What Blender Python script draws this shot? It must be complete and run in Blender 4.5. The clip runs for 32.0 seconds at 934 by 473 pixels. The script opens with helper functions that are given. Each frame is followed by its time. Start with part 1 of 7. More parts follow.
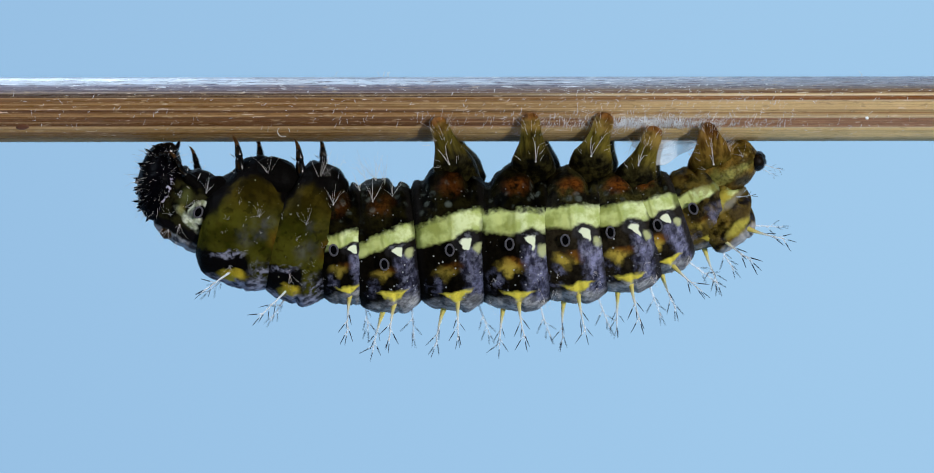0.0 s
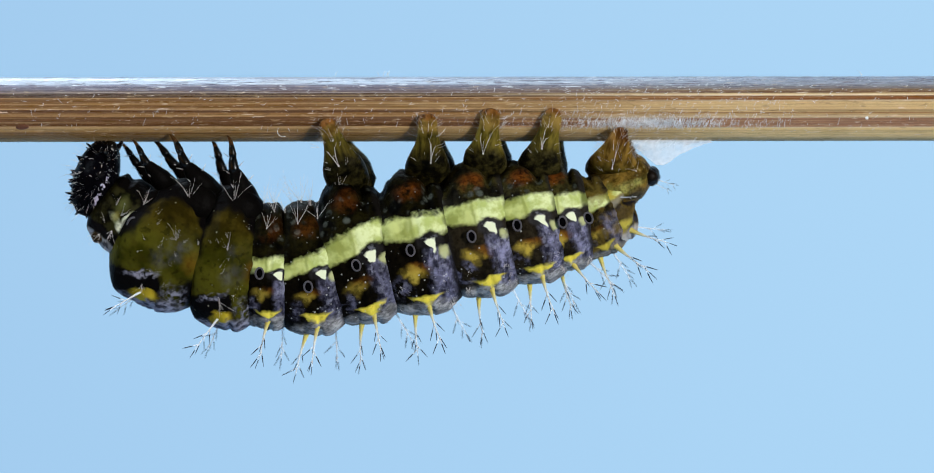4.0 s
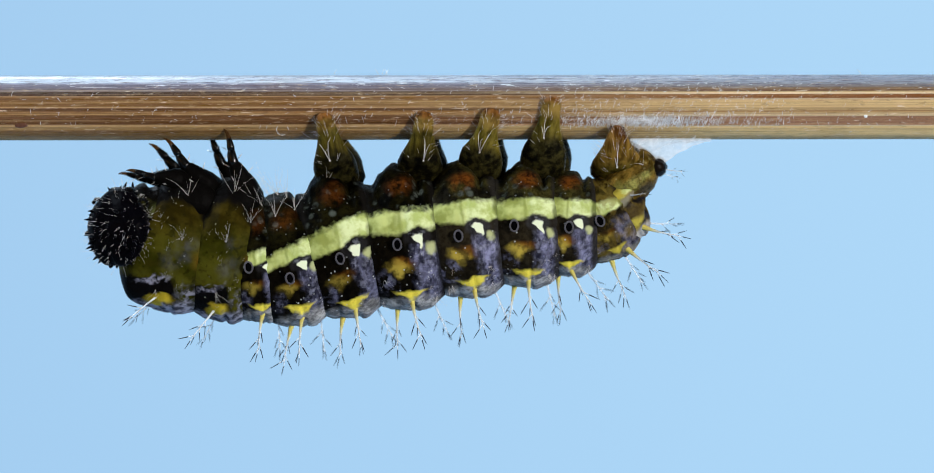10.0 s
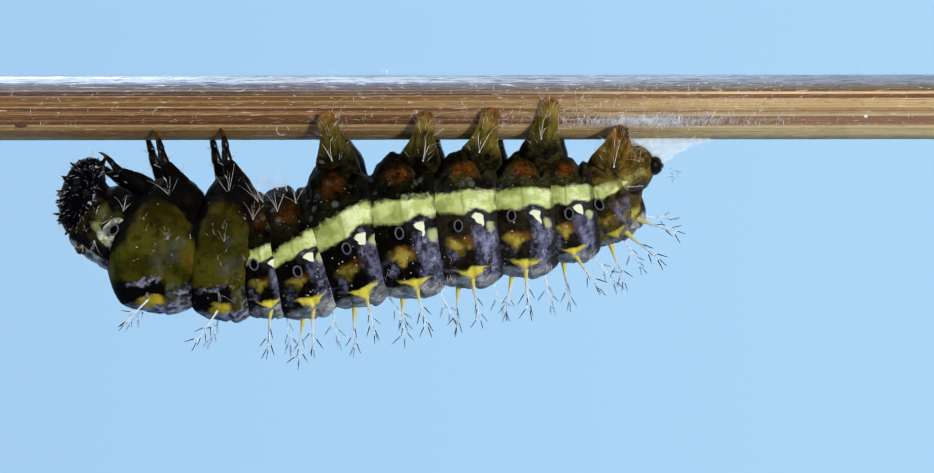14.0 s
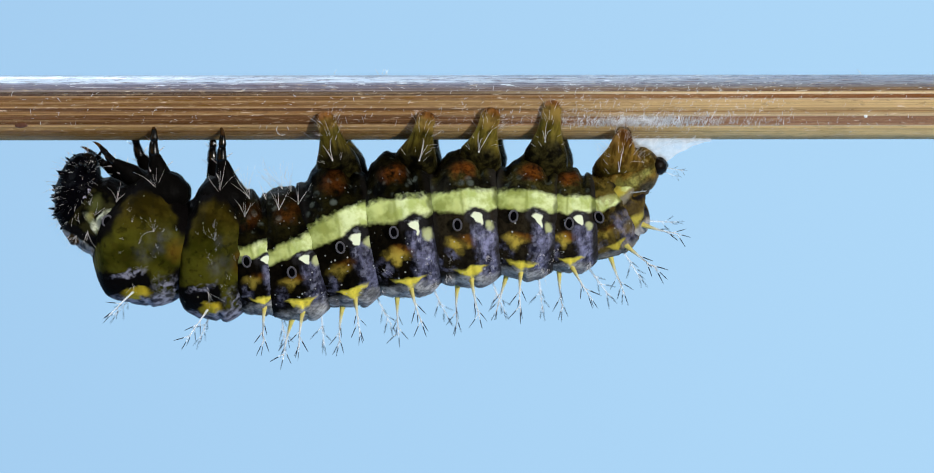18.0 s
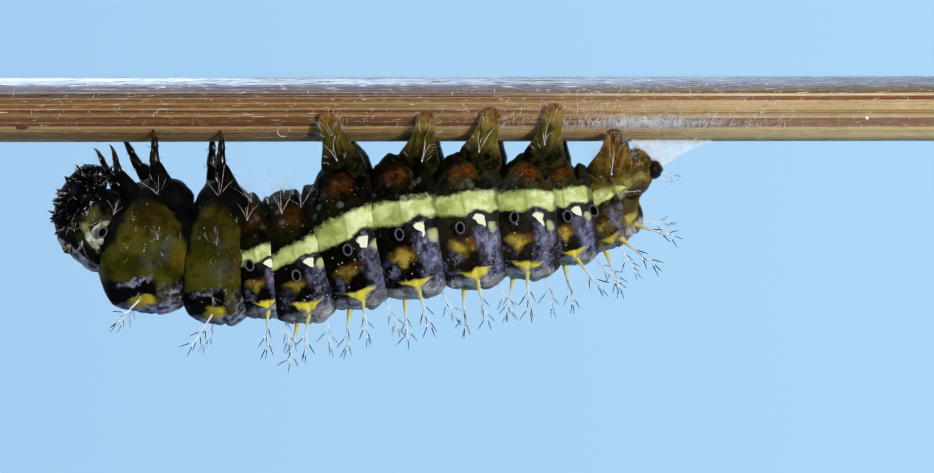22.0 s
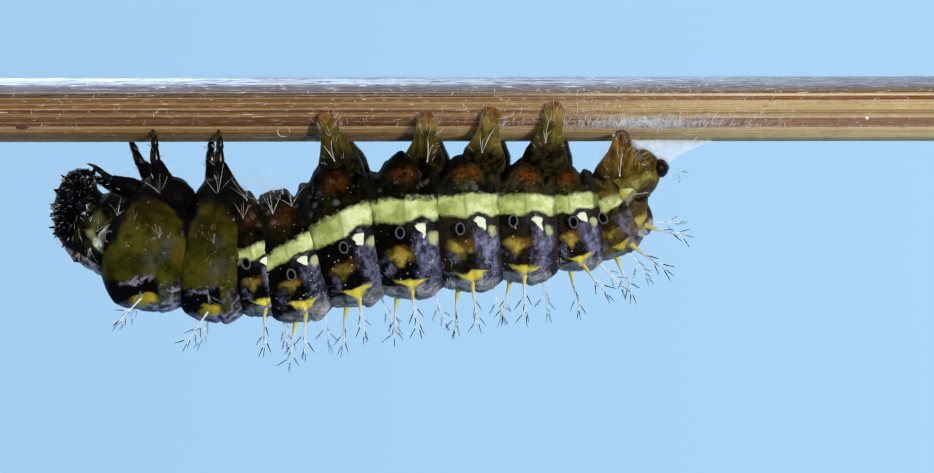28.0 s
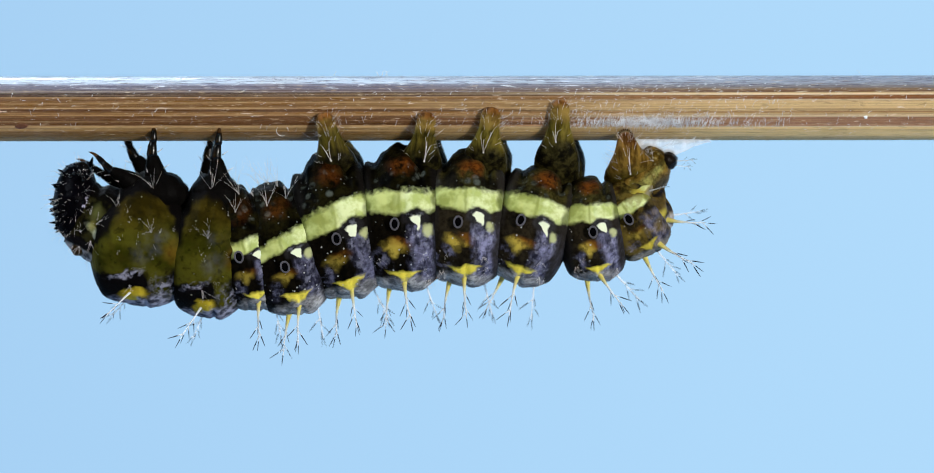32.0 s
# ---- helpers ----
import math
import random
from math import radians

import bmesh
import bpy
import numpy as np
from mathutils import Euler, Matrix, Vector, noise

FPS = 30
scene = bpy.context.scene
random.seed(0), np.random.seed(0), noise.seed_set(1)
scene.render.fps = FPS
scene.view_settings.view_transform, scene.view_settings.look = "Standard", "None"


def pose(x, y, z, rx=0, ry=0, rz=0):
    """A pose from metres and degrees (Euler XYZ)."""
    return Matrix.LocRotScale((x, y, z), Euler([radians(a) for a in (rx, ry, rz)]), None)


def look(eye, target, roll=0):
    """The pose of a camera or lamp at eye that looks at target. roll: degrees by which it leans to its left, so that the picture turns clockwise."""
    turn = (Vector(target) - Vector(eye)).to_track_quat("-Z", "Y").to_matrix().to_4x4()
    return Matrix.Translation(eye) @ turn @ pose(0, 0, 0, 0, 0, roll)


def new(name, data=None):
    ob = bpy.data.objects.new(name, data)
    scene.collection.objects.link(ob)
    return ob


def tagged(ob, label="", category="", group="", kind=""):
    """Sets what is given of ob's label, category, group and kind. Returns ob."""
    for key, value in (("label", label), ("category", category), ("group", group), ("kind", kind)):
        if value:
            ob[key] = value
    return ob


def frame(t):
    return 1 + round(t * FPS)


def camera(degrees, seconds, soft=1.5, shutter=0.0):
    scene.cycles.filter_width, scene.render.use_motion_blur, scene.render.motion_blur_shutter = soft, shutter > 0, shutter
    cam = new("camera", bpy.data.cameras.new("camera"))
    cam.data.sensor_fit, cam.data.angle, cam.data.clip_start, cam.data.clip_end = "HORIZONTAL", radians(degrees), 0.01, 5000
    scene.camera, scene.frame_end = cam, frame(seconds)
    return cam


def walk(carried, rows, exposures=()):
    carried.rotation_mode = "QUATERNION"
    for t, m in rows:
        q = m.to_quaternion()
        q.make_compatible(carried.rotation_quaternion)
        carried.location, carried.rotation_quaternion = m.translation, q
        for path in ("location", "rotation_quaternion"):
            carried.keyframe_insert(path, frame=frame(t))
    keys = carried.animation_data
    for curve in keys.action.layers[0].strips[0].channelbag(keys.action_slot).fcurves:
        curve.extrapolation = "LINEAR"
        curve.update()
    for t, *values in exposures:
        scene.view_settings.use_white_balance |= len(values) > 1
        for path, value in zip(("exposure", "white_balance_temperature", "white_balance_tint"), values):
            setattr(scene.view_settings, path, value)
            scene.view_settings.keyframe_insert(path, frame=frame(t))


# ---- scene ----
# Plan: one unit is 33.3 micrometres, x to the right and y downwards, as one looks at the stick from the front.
EXPO = 0.0
U = 0.0000333
DIST = 0.45


def W(x, y, depth=0.0):
    return Vector(((x - 784) * U, depth * U, (397 - y) * U))


# ---- camera ----
cam = camera(math.degrees(2 * math.atan(784 * U / DIST)), 32.0, soft=1.0)


cam.data.dof.use_dof, cam.data.dof.focus_distance, cam.data.dof.aperture_fstop = True, DIST - 70 * U, 29.0


def stand(dx, dy):
    e = Vector((-dx * U, -DIST, dy * U))
    return look(e, e + Vector((0, 1, 0)))


walk(cam, [(0, stand(2, 3)), (3.5, stand(2, 3)), (5.5, stand(0, 1)), (6.5, stand(0, 0)), (18.5, stand(0, 0)), (19.5, stand(0, 0.5)),
           (20.5, stand(2, 3)), (31, stand(2, 3)), (32, stand(0, 1.5))],
     exposures=[(0, EXPO - 0.22, 6290, 10), (2.3, EXPO - 0.2, 6290, 10), (3.2, EXPO - 0.08, 6490, 10), (5.5, EXPO, 6500, 10), (29.5, EXPO, 6500, 10),
                (31, EXPO + 0.05, 6500, 10), (32, EXPO + 0.05, 6500, 10)])

# ---- light ----
SUN_EL, SUN_AZ = radians(5), radians(40)
world = bpy.data.worlds.new("sky")
world.use_nodes = True
scene.world = world
wn = world.node_tree.nodes
sky = wn.new("ShaderNodeTexSky")
sky.sky_type, sky.sun_disc = "NISHITA", False
sky.sun_elevation, sky.sun_rotation = SUN_EL, radians(180) + SUN_AZ
world.node_tree.links.new(sky.outputs[0], wn["Background"].inputs[0])
wn["Background"].inputs[1].default_value = 0.03
sun = new("sun", bpy.data.lights.new("sun", "SUN"))
sun.data.energy, sun.data.angle, sun.data.color = 3.2, radians(4), (1.0, 0.97, 0.93)
sun.matrix_world = look((math.sin(SUN_AZ) * math.cos(SUN_EL), -math.cos(SUN_AZ) * math.cos(SUN_EL), math.sin(SUN_EL)), (0, 0, 0))
lamp = new("overhead_lamp", bpy.data.lights.new("overhead_lamp", "AREA"))
lamp.data.shape, lamp.data.size, lamp.data.size_y, lamp.data.energy, lamp.data.color = "RECTANGLE", 0.44, 0.06, 1.9, (0.74, 0.87, 1.0)
lamp.matrix_world = look((-0.14, 0.045, 0.21), (-0.05, 0, 0.007))


# ---- materials ----
class Shade:
    """A small builder of node materials."""

    def __init__(self, name, rough=0.5, spec=0.5):
        self.mat = bpy.data.materials.new(name)
        self.mat.use_nodes = True
        self.tree = self.mat.node_tree
        self.bsdf = self.tree.nodes["Principled BSDF"]
        self.bsdf.inputs["Roughness"].default_value = rough
        self.bsdf.inputs["Specular IOR Level"].default_value = spec
        self.bsdf.inputs["IOR"].default_value = 1.5 if spec > 0.2 else 1.3
        self.raw = self.node("ShaderNodeTexCoord").outputs["Object"]
        shift, own = self.node("ShaderNodeVectorMath"), self.node("ShaderNodeVectorMath")
        shift.operation, own.operation = "ADD", "SCALE"
        own.inputs[0].default_value = (0.37, 0.21, 0.53)
        self.chance = self.node("ShaderNodeObjectInfo").outputs["Random"]
        self.put(self.chance, own.inputs["Scale"])
        self.put(self.raw, shift.inputs[0])
        self.put(own.outputs[0], shift.inputs[1])
        self.pos = shift.outputs[0]

    def node(self, kind):
        return self.tree.nodes.new(kind)

    def put(self, value, socket):
        if isinstance(value, bpy.types.NodeSocket):
            self.tree.links.new(value, socket)
        elif isinstance(value, tuple) and len(value) == 3 and socket.type == "RGBA":
            socket.default_value = (*value, 1)
        else:
            socket.default_value = value

    def math(self, op, a, b=0.0, c=0.0, clamp=False):
        n = self.node("ShaderNodeMath")
        n.operation, n.use_clamp = op, clamp
        for s, v in zip(n.inputs, (a, b, c)):
            self.put(v, s)
        return n.outputs[0]

    def mix(self, fac, a, b):
        n = self.node("ShaderNodeMix")
        n.data_type = "RGBA"
        self.put(fac, n.inputs[0]), self.put(a, n.inputs[6]), self.put(b, n.inputs[7])
        return n.outputs[2]

    def ramp(self, value, lo, hi, a=0.0, b=1.0):
        n = self.node("ShaderNodeMapRange")
        n.interpolation_type = "SMOOTHSTEP"
        for i, v in enumerate((value, lo, hi, a, b)):
            self.put(v, n.inputs[i])
        return n.outputs[0]

    def stretch(self, x, y, z):
        n = self.node("ShaderNodeMapping")
        n.inputs["Scale"].default_value = (x, y, z)
        self.put(self.pos, n.inputs[0])
        return n.outputs[0]

    def noise(self, scale, detail=4.0, vec=None, rough=0.55):
        n = self.node("ShaderNodeTexNoise")
        self.put(vec or self.pos, n.inputs["Vector"])
        n.inputs["Scale"].default_value, n.inputs["Detail"].default_value, n.inputs["Roughness"].default_value = scale, detail, rough
        return n.outputs["Fac"]

    def cells(self, scale):
        n = self.node("ShaderNodeTexVoronoi")
        self.put(self.pos, n.inputs["Vector"])
        n.inputs["Scale"].default_value = scale
        return n.outputs["Distance"]

    def attr(self, name):
        n = self.node("ShaderNodeAttribute")
        n.attribute_name = name
        return n.outputs["Fac"]

    def axis(self, i):
        n = self.node("ShaderNodeSeparateXYZ")
        self.put(self.raw, n.inputs[0])
        return n.outputs[i]

    def spot(self, u, q, cu, cq, ru, rq, soft=0.3):
        """A soft patch round (cu, cq) of the plane u, q."""
        du = self.math("DIVIDE", self.math("SUBTRACT", u, cu), ru)
        dq = self.math("DIVIDE", self.math("SUBTRACT", q, cq), rq)
        d = self.math("SQRT", self.math("ADD", self.math("MULTIPLY", du, du), self.math("MULTIPLY", dq, dq)))
        return self.ramp(d, 1 + soft, 1 - soft)

    def colour(self, c):
        self.put(c, self.bsdf.inputs["Base Color"])

    def bump(self, height, strength, dist):
        n = self.node("ShaderNodeBump")
        n.inputs["Strength"].default_value, n.inputs["Distance"].default_value = strength, dist
        self.put(height, n.inputs["Height"])
        self.tree.links.new(n.outputs[0], self.bsdf.inputs["Normal"])


def plain(name, c, rough=0.5, spec=0.5, scale=3000, vary=0.35, bump=0.3):
    s = Shade(name, rough, spec)
    n = s.noise(scale)
    s.colour(s.mix(n, tuple(v * (1 - vary) for v in c), tuple(min(1, v * (1 + vary)) for v in c)))
    if bump:
        s.bump(n, bump, 20 * U)
    return s.mat


def warped(s, amount=0.2):
    u, q = s.attr("seg_u"), s.attr("seg_q")
    wu = s.math("MULTIPLY", s.math("SUBTRACT", s.noise(1000, 2), 0.5), amount * 2.0)
    wq = s.math("MULTIPLY", s.math("SUBTRACT", s.noise(1250, 2.5, s.stretch(1, 1, 1.3)), 0.5), amount * 1.2)
    return s.math("ADD", u, wu), s.math("ADD", q, wq)


def relief(s, strength=0.35):
    h = s.math("ADD", s.noise(2300, 6, None, 0.62), s.math("MULTIPLY", s.cells(3600), 0.2))
    h = s.math("ADD", h, s.math("MULTIPLY", s.noise(1.0, 4, s.stretch(4200, 900, 900)), 0.5))
    s.bump(h, strength, 16 * U)


def mottled(s, c, low=0.3):
    """Uneven pigment: darker clouds at two sizes."""
    k = s.math("MULTIPLY", s.ramp(s.noise(1500, 5), 0.34, 0.56, low, 1.0), s.ramp(s.noise(4800, 4), 0.36, 0.56, 0.55, 1.0))
    n = s.node("ShaderNodeMix")
    n.data_type, n.blend_type = "RGBA", "MULTIPLY"
    n.inputs[0].default_value = 1.0
    g = s.node("ShaderNodeCombineColor")
    for i in range(3):
        s.put(k, g.inputs[i])
    s.put(c, n.inputs[6]), s.put(g.outputs[0], n.inputs[7])
    return n.outputs[2]


def abdomen_skin(name, rear=0.0, wart=0.6, lift=0.0, bright=1.0, narrow=0.0):
    """Banded skin; lift: how far its black turns brown, bright: the strength of its slate and yellow, narrow: what its stripe lacks in width."""
    def up(c, k):
        return tuple(v * (1 + k * lift) for v in c)

    def gain(c):
        return tuple(v * bright for v in c)

    s = Shade(name, 0.42, 0.018)
    u, q = warped(s, 0.16)
    grain, coarse = s.noise(5200, 4), s.noise(900, 3)
    au = s.math("ABSOLUTE", u)
    specks = s.math("MULTIPLY", s.ramp(s.cells(2600), 0.17, 0.08), s.ramp(s.noise(1300, 2), 0.44, 0.56))
    black = s.mix(coarse, up((0.0012, 0.0010, 0.0008), 5), up((0.007, 0.0055, 0.0028), 3.5))
    # belly: black with grey-green granules, paled to paint in the domes' sheen, and a rust wart over the leg's base
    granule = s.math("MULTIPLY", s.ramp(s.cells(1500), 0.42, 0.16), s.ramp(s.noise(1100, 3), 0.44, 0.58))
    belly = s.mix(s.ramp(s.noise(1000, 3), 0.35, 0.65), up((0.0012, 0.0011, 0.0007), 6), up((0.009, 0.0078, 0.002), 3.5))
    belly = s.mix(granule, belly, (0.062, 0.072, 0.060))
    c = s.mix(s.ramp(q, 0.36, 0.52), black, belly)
    c = s.mix(s.math("MULTIPLY", s.spot(u, q, 0.08, 0.77, 0.36, 0.11, 0.8), s.math("MULTIPLY", s.ramp(s.noise(1200, 3), 0.34, 0.56), wart)), c, (0.15, 0.042, 0.006))
    # slate-violet rear half of the back, mealy and streaked
    streak = s.noise(1.0, 4, s.stretch(2600, 900, 900), 0.6)
    slate = s.mix(s.ramp(streak, 0.36, 0.66), gain((0.030, 0.030, 0.052)), gain((0.215, 0.22, 0.35)))
    slate = s.mix(s.ramp(s.noise(2700, 4), 0.48, 0.66, 0.0, 0.55), slate, (0.30, 0.31, 0.42))
    back = s.math("MULTIPLY", s.ramp(u, 0.12, 0.36), s.ramp(q, -0.02, -0.2))
    fore = s.math("MULTIPLY", s.spot(u, q, -0.62, -0.60, 0.30, 0.15, 0.5), s.ramp(s.noise(1900, 3), 0.42, 0.6, 0.0, 0.75))
    c = s.mix(s.math("MAXIMUM", back, fore), c, slate)
    c = s.mix(s.math("MULTIPLY", s.spot(u, q, 0.16, -0.60, 0.30, 0.16, 0.6), s.ramp(s.noise(1500, 3), 0.40, 0.55)), c, black)
    # thin grey skin along the back's edge, its backlit glow painted in by a paler colour
    rim = s.mix(s.ramp(s.noise(1000, 3), 0.38, 0.62), (0.27, 0.265, 0.27), (0.46, 0.45, 0.44))
    c = s.mix(s.ramp(q, -0.78, -0.90, 0.0, 0.95), c, rim)
    c = mottled(s, c, 0.45)
    # orange and yellow warts
    amber = s.mix(s.ramp(s.math("MULTIPLY_ADD", u, 0.25, q), -0.30, -0.48), gain((0.14, 0.055, 0.008)), gain((0.44, 0.33, 0.05)))
    wing = s.math("MAXIMUM", s.spot(u, q, -0.18, -0.36, 0.40, 0.085, 0.6), s.spot(u, q, -0.24, -0.45, 0.14, 0.10, 0.6))
    c = s.mix(s.math("MULTIPLY", wing, s.ramp(s.noise(1600, 3), 0.36, 0.54, 0.25, 0.95)), c, amber)
    peak = s.math("SUBTRACT", s.math("MULTIPLY_ADD", q, 4.4, 4.05), s.math("DIVIDE", s.math("ABSOLUTE", s.math("SUBTRACT", u, 0.06)), 0.74))
    basal = s.math("MULTIPLY", s.ramp(peak, 0.0, 0.26), s.ramp(q, -0.70, -0.765))
    c = s.mix(s.math("MULTIPLY", basal, s.ramp(grain, 0.28, 0.5, 0.75, 1.0)), c, s.mix(s.noise(1700, 3), (0.64, 0.51, 0.03), (0.84, 0.74, 0.12)))
    c = s.mix(s.math("MULTIPLY", specks, s.ramp(q, 0.1, -0.1, 0.25, 0.8)), c, (0.48, 0.50, 0.50))
    if rear:
        olive = s.mix(s.ramp(s.noise(1300, 5), 0.40, 0.60), (0.008, 0.006, 0.0015), (0.175, 0.122, 0.022))
        c = s.mix(rear, c, olive)
    # shade in the folds between segments, painted as dark ends
    fold_shade = s.math("MULTIPLY", s.ramp(au, 0.84, 1.04), 0.4 if rear > 0.4 else 0.92)
    c = s.mix(fold_shade, c, s.mix(grain, up((0.0016, 0.0014, 0.0012), 4), up((0.010, 0.009, 0.008), 2)))
    # pale yellow-green stripe: greener and duller before its inner crease, bright behind it
    uu = s.math("MULTIPLY", u, u)
    ragged = s.math("MULTIPLY", s.math("SUBTRACT", s.noise(2100, 4), 0.5), 0.14)
    lo, hi = s.math("MULTIPLY_ADD", uu, 0.03, 0.07), s.math("ADD", s.math("MULTIPLY_ADD", uu, -0.04, 0.475 - 0.09 * rear - narrow), ragged)
    stripe = s.math("MULTIPLY", s.ramp(s.math("SUBTRACT", q, lo), -0.02, 0.06), s.ramp(s.math("SUBTRACT", q, hi), 0.015, -0.09))
    dull = s.mix(s.ramp(coarse, 0.38, 0.62), (0.26, 0.30, 0.075), (0.50, 0.56, 0.20))
    clear = s.mix(s.ramp(s.noise(1700, 4), 0.36, 0.64), (0.42, 0.50, 0.16), (0.68, 0.76, 0.40))
    pale = s.mix(s.ramp(u, -0.35, 0.35), dull, clear)
    pale = s.mix(s.math("MULTIPLY", s.spot(u, q, -0.05, 0.3, 0.06, 0.3, 0.8), 0.6), pale, (0.20, 0.24, 0.05))
    # the same fold shade painted over the stripe's ends
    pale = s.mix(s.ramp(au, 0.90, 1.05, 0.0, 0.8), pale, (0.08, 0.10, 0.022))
    if rear:
        pale = s.mix(s.ramp(s.noise(1500, 4), 0.44, 0.58, 0.0, rear * 1.3), pale, (0.20, 0.18, 0.03))
    c = s.mix(stripe, c, pale)
    if rear > 0.7:
        # a yellow lobe over a brown one, pale skin in their fold
        fade = s.ramp(s.noise(1500, 4), 0.34, 0.54, 0.25, 1.0)
        c = s.mix(s.math("MULTIPLY", s.spot(u, q, 0.55, 0.02, 0.7, 0.07, 0.8), 0.7), c, (0.26, 0.25, 0.20))
        c = s.mix(s.math("MULTIPLY", s.spot(u, q, 0.62, 0.24, 0.40, 0.13, 0.7), fade), c, (0.40, 0.33, 0.045))
        c = s.mix(s.math("MULTIPLY", s.spot(u, q, 0.05, 0.10, 0.24, 0.12, 0.6), fade), c, (0.40, 0.33, 0.05))
        c = s.mix(s.math("MULTIPLY", s.spot(u, q, 0.50, -0.34, 0.45, 0.20, 0.5), 0.85), c, s.mix(grain, (0.018, 0.012, 0.004), (0.085, 0.058, 0.014)))
        c = s.mix(s.math("MULTIPLY", s.spot(u, q, 0.1, -0.62, 0.6, 0.12, 0.5), fade), c, (0.42, 0.36, 0.06))
        c = s.mix(s.ramp(q, -0.74, -0.88, 0.0, 0.9), c, rim)
    # cream fleck behind the pore in a black field, and a greener one at the seam
    if rear < 0.4:
        c = s.mix(s.spot(u, q, 0.42, 0.02, 0.44, 0.135, 0.22), c, s.mix(grain, up((0.003, 0.003, 0.003), 3), up((0.020, 0.019, 0.020), 1)))
        c = s.mix(s.math("MULTIPLY", s.spot(u, q, 0.40, 0.075, 0.24, 0.035, 0.5), s.ramp(s.noise(2600, 3), 0.45, 0.6, 0.0, 0.7)), c, (0.16, 0.17, 0.20))
        fleck = s.math("SUBTRACT", s.math("MULTIPLY_ADD", q, 4.6, 0.92), s.math("DIVIDE", s.math("ABSOLUTE", s.math("SUBTRACT", u, s.math("MULTIPLY_ADD", q, -0.9, 0.42))), 0.22))
        fleck = s.math("MULTIPLY", s.ramp(fleck, 0.0, 0.22), s.spot(u, q, 0.45, -0.05, 0.25, 0.105, 0.2))
        c = s.mix(fleck, c, (0.78, 0.84, 0.62))
        c = s.mix(s.math("MULTIPLY", s.spot(u, q, 0.82, -0.14, 0.13, 0.075, 0.5), 0.8), c, (0.50, 0.54, 0.25))
    s.colour(c)
    s.put(s.ramp(grain, 0.3, 0.7, 0.34, 0.55), s.bsdf.inputs["Roughness"])
    relief(s, 0.13)
    return s.mat


def thorax_skin(name):
    s = Shade(name, 0.45, 0.025)
    u, q = warped(s, 0.2)
    grain, cloud = s.noise(3000, 4), s.noise(700, 3)
    olive = s.mix(s.ramp(cloud, 0.36, 0.64), (0.022, 0.0225, 0.0016), (0.062, 0.059, 0.006))
    brown = s.mix(s.ramp(cloud, 0.36, 0.64), (0.016, 0.0115, 0.0011), (0.050, 0.036, 0.004))
    c = s.mix(s.ramp(q, -0.05, 0.45), olive, brown)
    c = s.mix(s.ramp(s.noise(1300, 4), 0.52, 0.70, 0.0, 0.5), c, (0.030, 0.024, 0.003))
    c = s.mix(s.ramp(s.noise(2000, 4), 0.54, 0.66, 0.0, 0.55), c, (0.006, 0.0055, 0.001))
    # bluish sheen on the flank, painted in as milky patches
    c = s.mix(s.math("MULTIPLY", s.math("MAXIMUM", s.spot(u, q, 0.34, 0.02, 0.26, 0.10, 0.9), s.spot(u, q, 0.16, -0.24, 0.34, 0.14, 0.9)), s.ramp(s.noise(1100, 2), 0.38, 0.66, 0.0, 0.3)), c, (0.10, 0.11, 0.16))
    c = s.mix(s.math("MULTIPLY", s.spot(u, q, 0.86, -0.20, 0.22, 0.13, 0.8), 0.35), c, (0.15, 0.060, 0.006))
    black = s.mix(grain, (0.0012, 0.0010, 0.0009), (0.0045, 0.004, 0.004))
    # black shoulder, black seams and black patches low in front and behind
    uu = s.math("MULTIPLY", u, u)
    c = s.mix(s.ramp(s.math("ADD", q, s.math("MULTIPLY", uu, 0.5)), 0.58, 0.74), c, black)
    c = s.mix(s.math("MULTIPLY", s.ramp(s.math("ABSOLUTE", u), 0.80, 1.0), s.ramp(q, -0.16, 0.12)), c, black)
    c = s.mix(s.math("MULTIPLY", s.ramp(q, -0.48, -0.56), s.ramp(s.math("MULTIPLY_ADD", q, 0.4, u), 0.02, -0.16)), c, black)
    c = s.mix(s.spot(u, q, 0.95, -0.66, 0.30, 0.20, 0.4), c, black)
    ash = s.mix(s.ramp(s.noise(2200, 4), 0.38, 0.6), (0.04, 0.04, 0.055), (0.27, 0.27, 0.34))
    c = s.mix(s.math("MULTIPLY", s.spot(u, s.math("MULTIPLY_ADD", u, -0.10, q), -0.42, -0.50, 0.48, 0.055, 0.4), s.ramp(grain, 0.36, 0.56)), c, ash)
    c = s.mix(s.math("MULTIPLY", s.spot(u, q, 0.62, -0.76, 0.36, 0.16, 0.5), s.ramp(grain, 0.40, 0.6, 0.0, 0.8)), c, ash)
    c = s.mix(s.ramp(q, -0.84, -0.93), c, ash)
    c = s.mix(s.math("MULTIPLY", s.spot(u, q, -0.22, -0.84, 0.34, 0.07, 0.5), 0.9), c, s.mix(grain, (0.36, 0.24, 0.012), (0.62, 0.50, 0.04)))
    c = s.mix(s.math("MULTIPLY", s.ramp(s.cells(1900), 0.12, 0.06), s.ramp(s.noise(1000, 2), 0.52, 0.6, 0.0, 0.7)), c, (0.30, 0.30, 0.22))
    s.colour(c)
    relief(s, 0.14)
    return s.mat


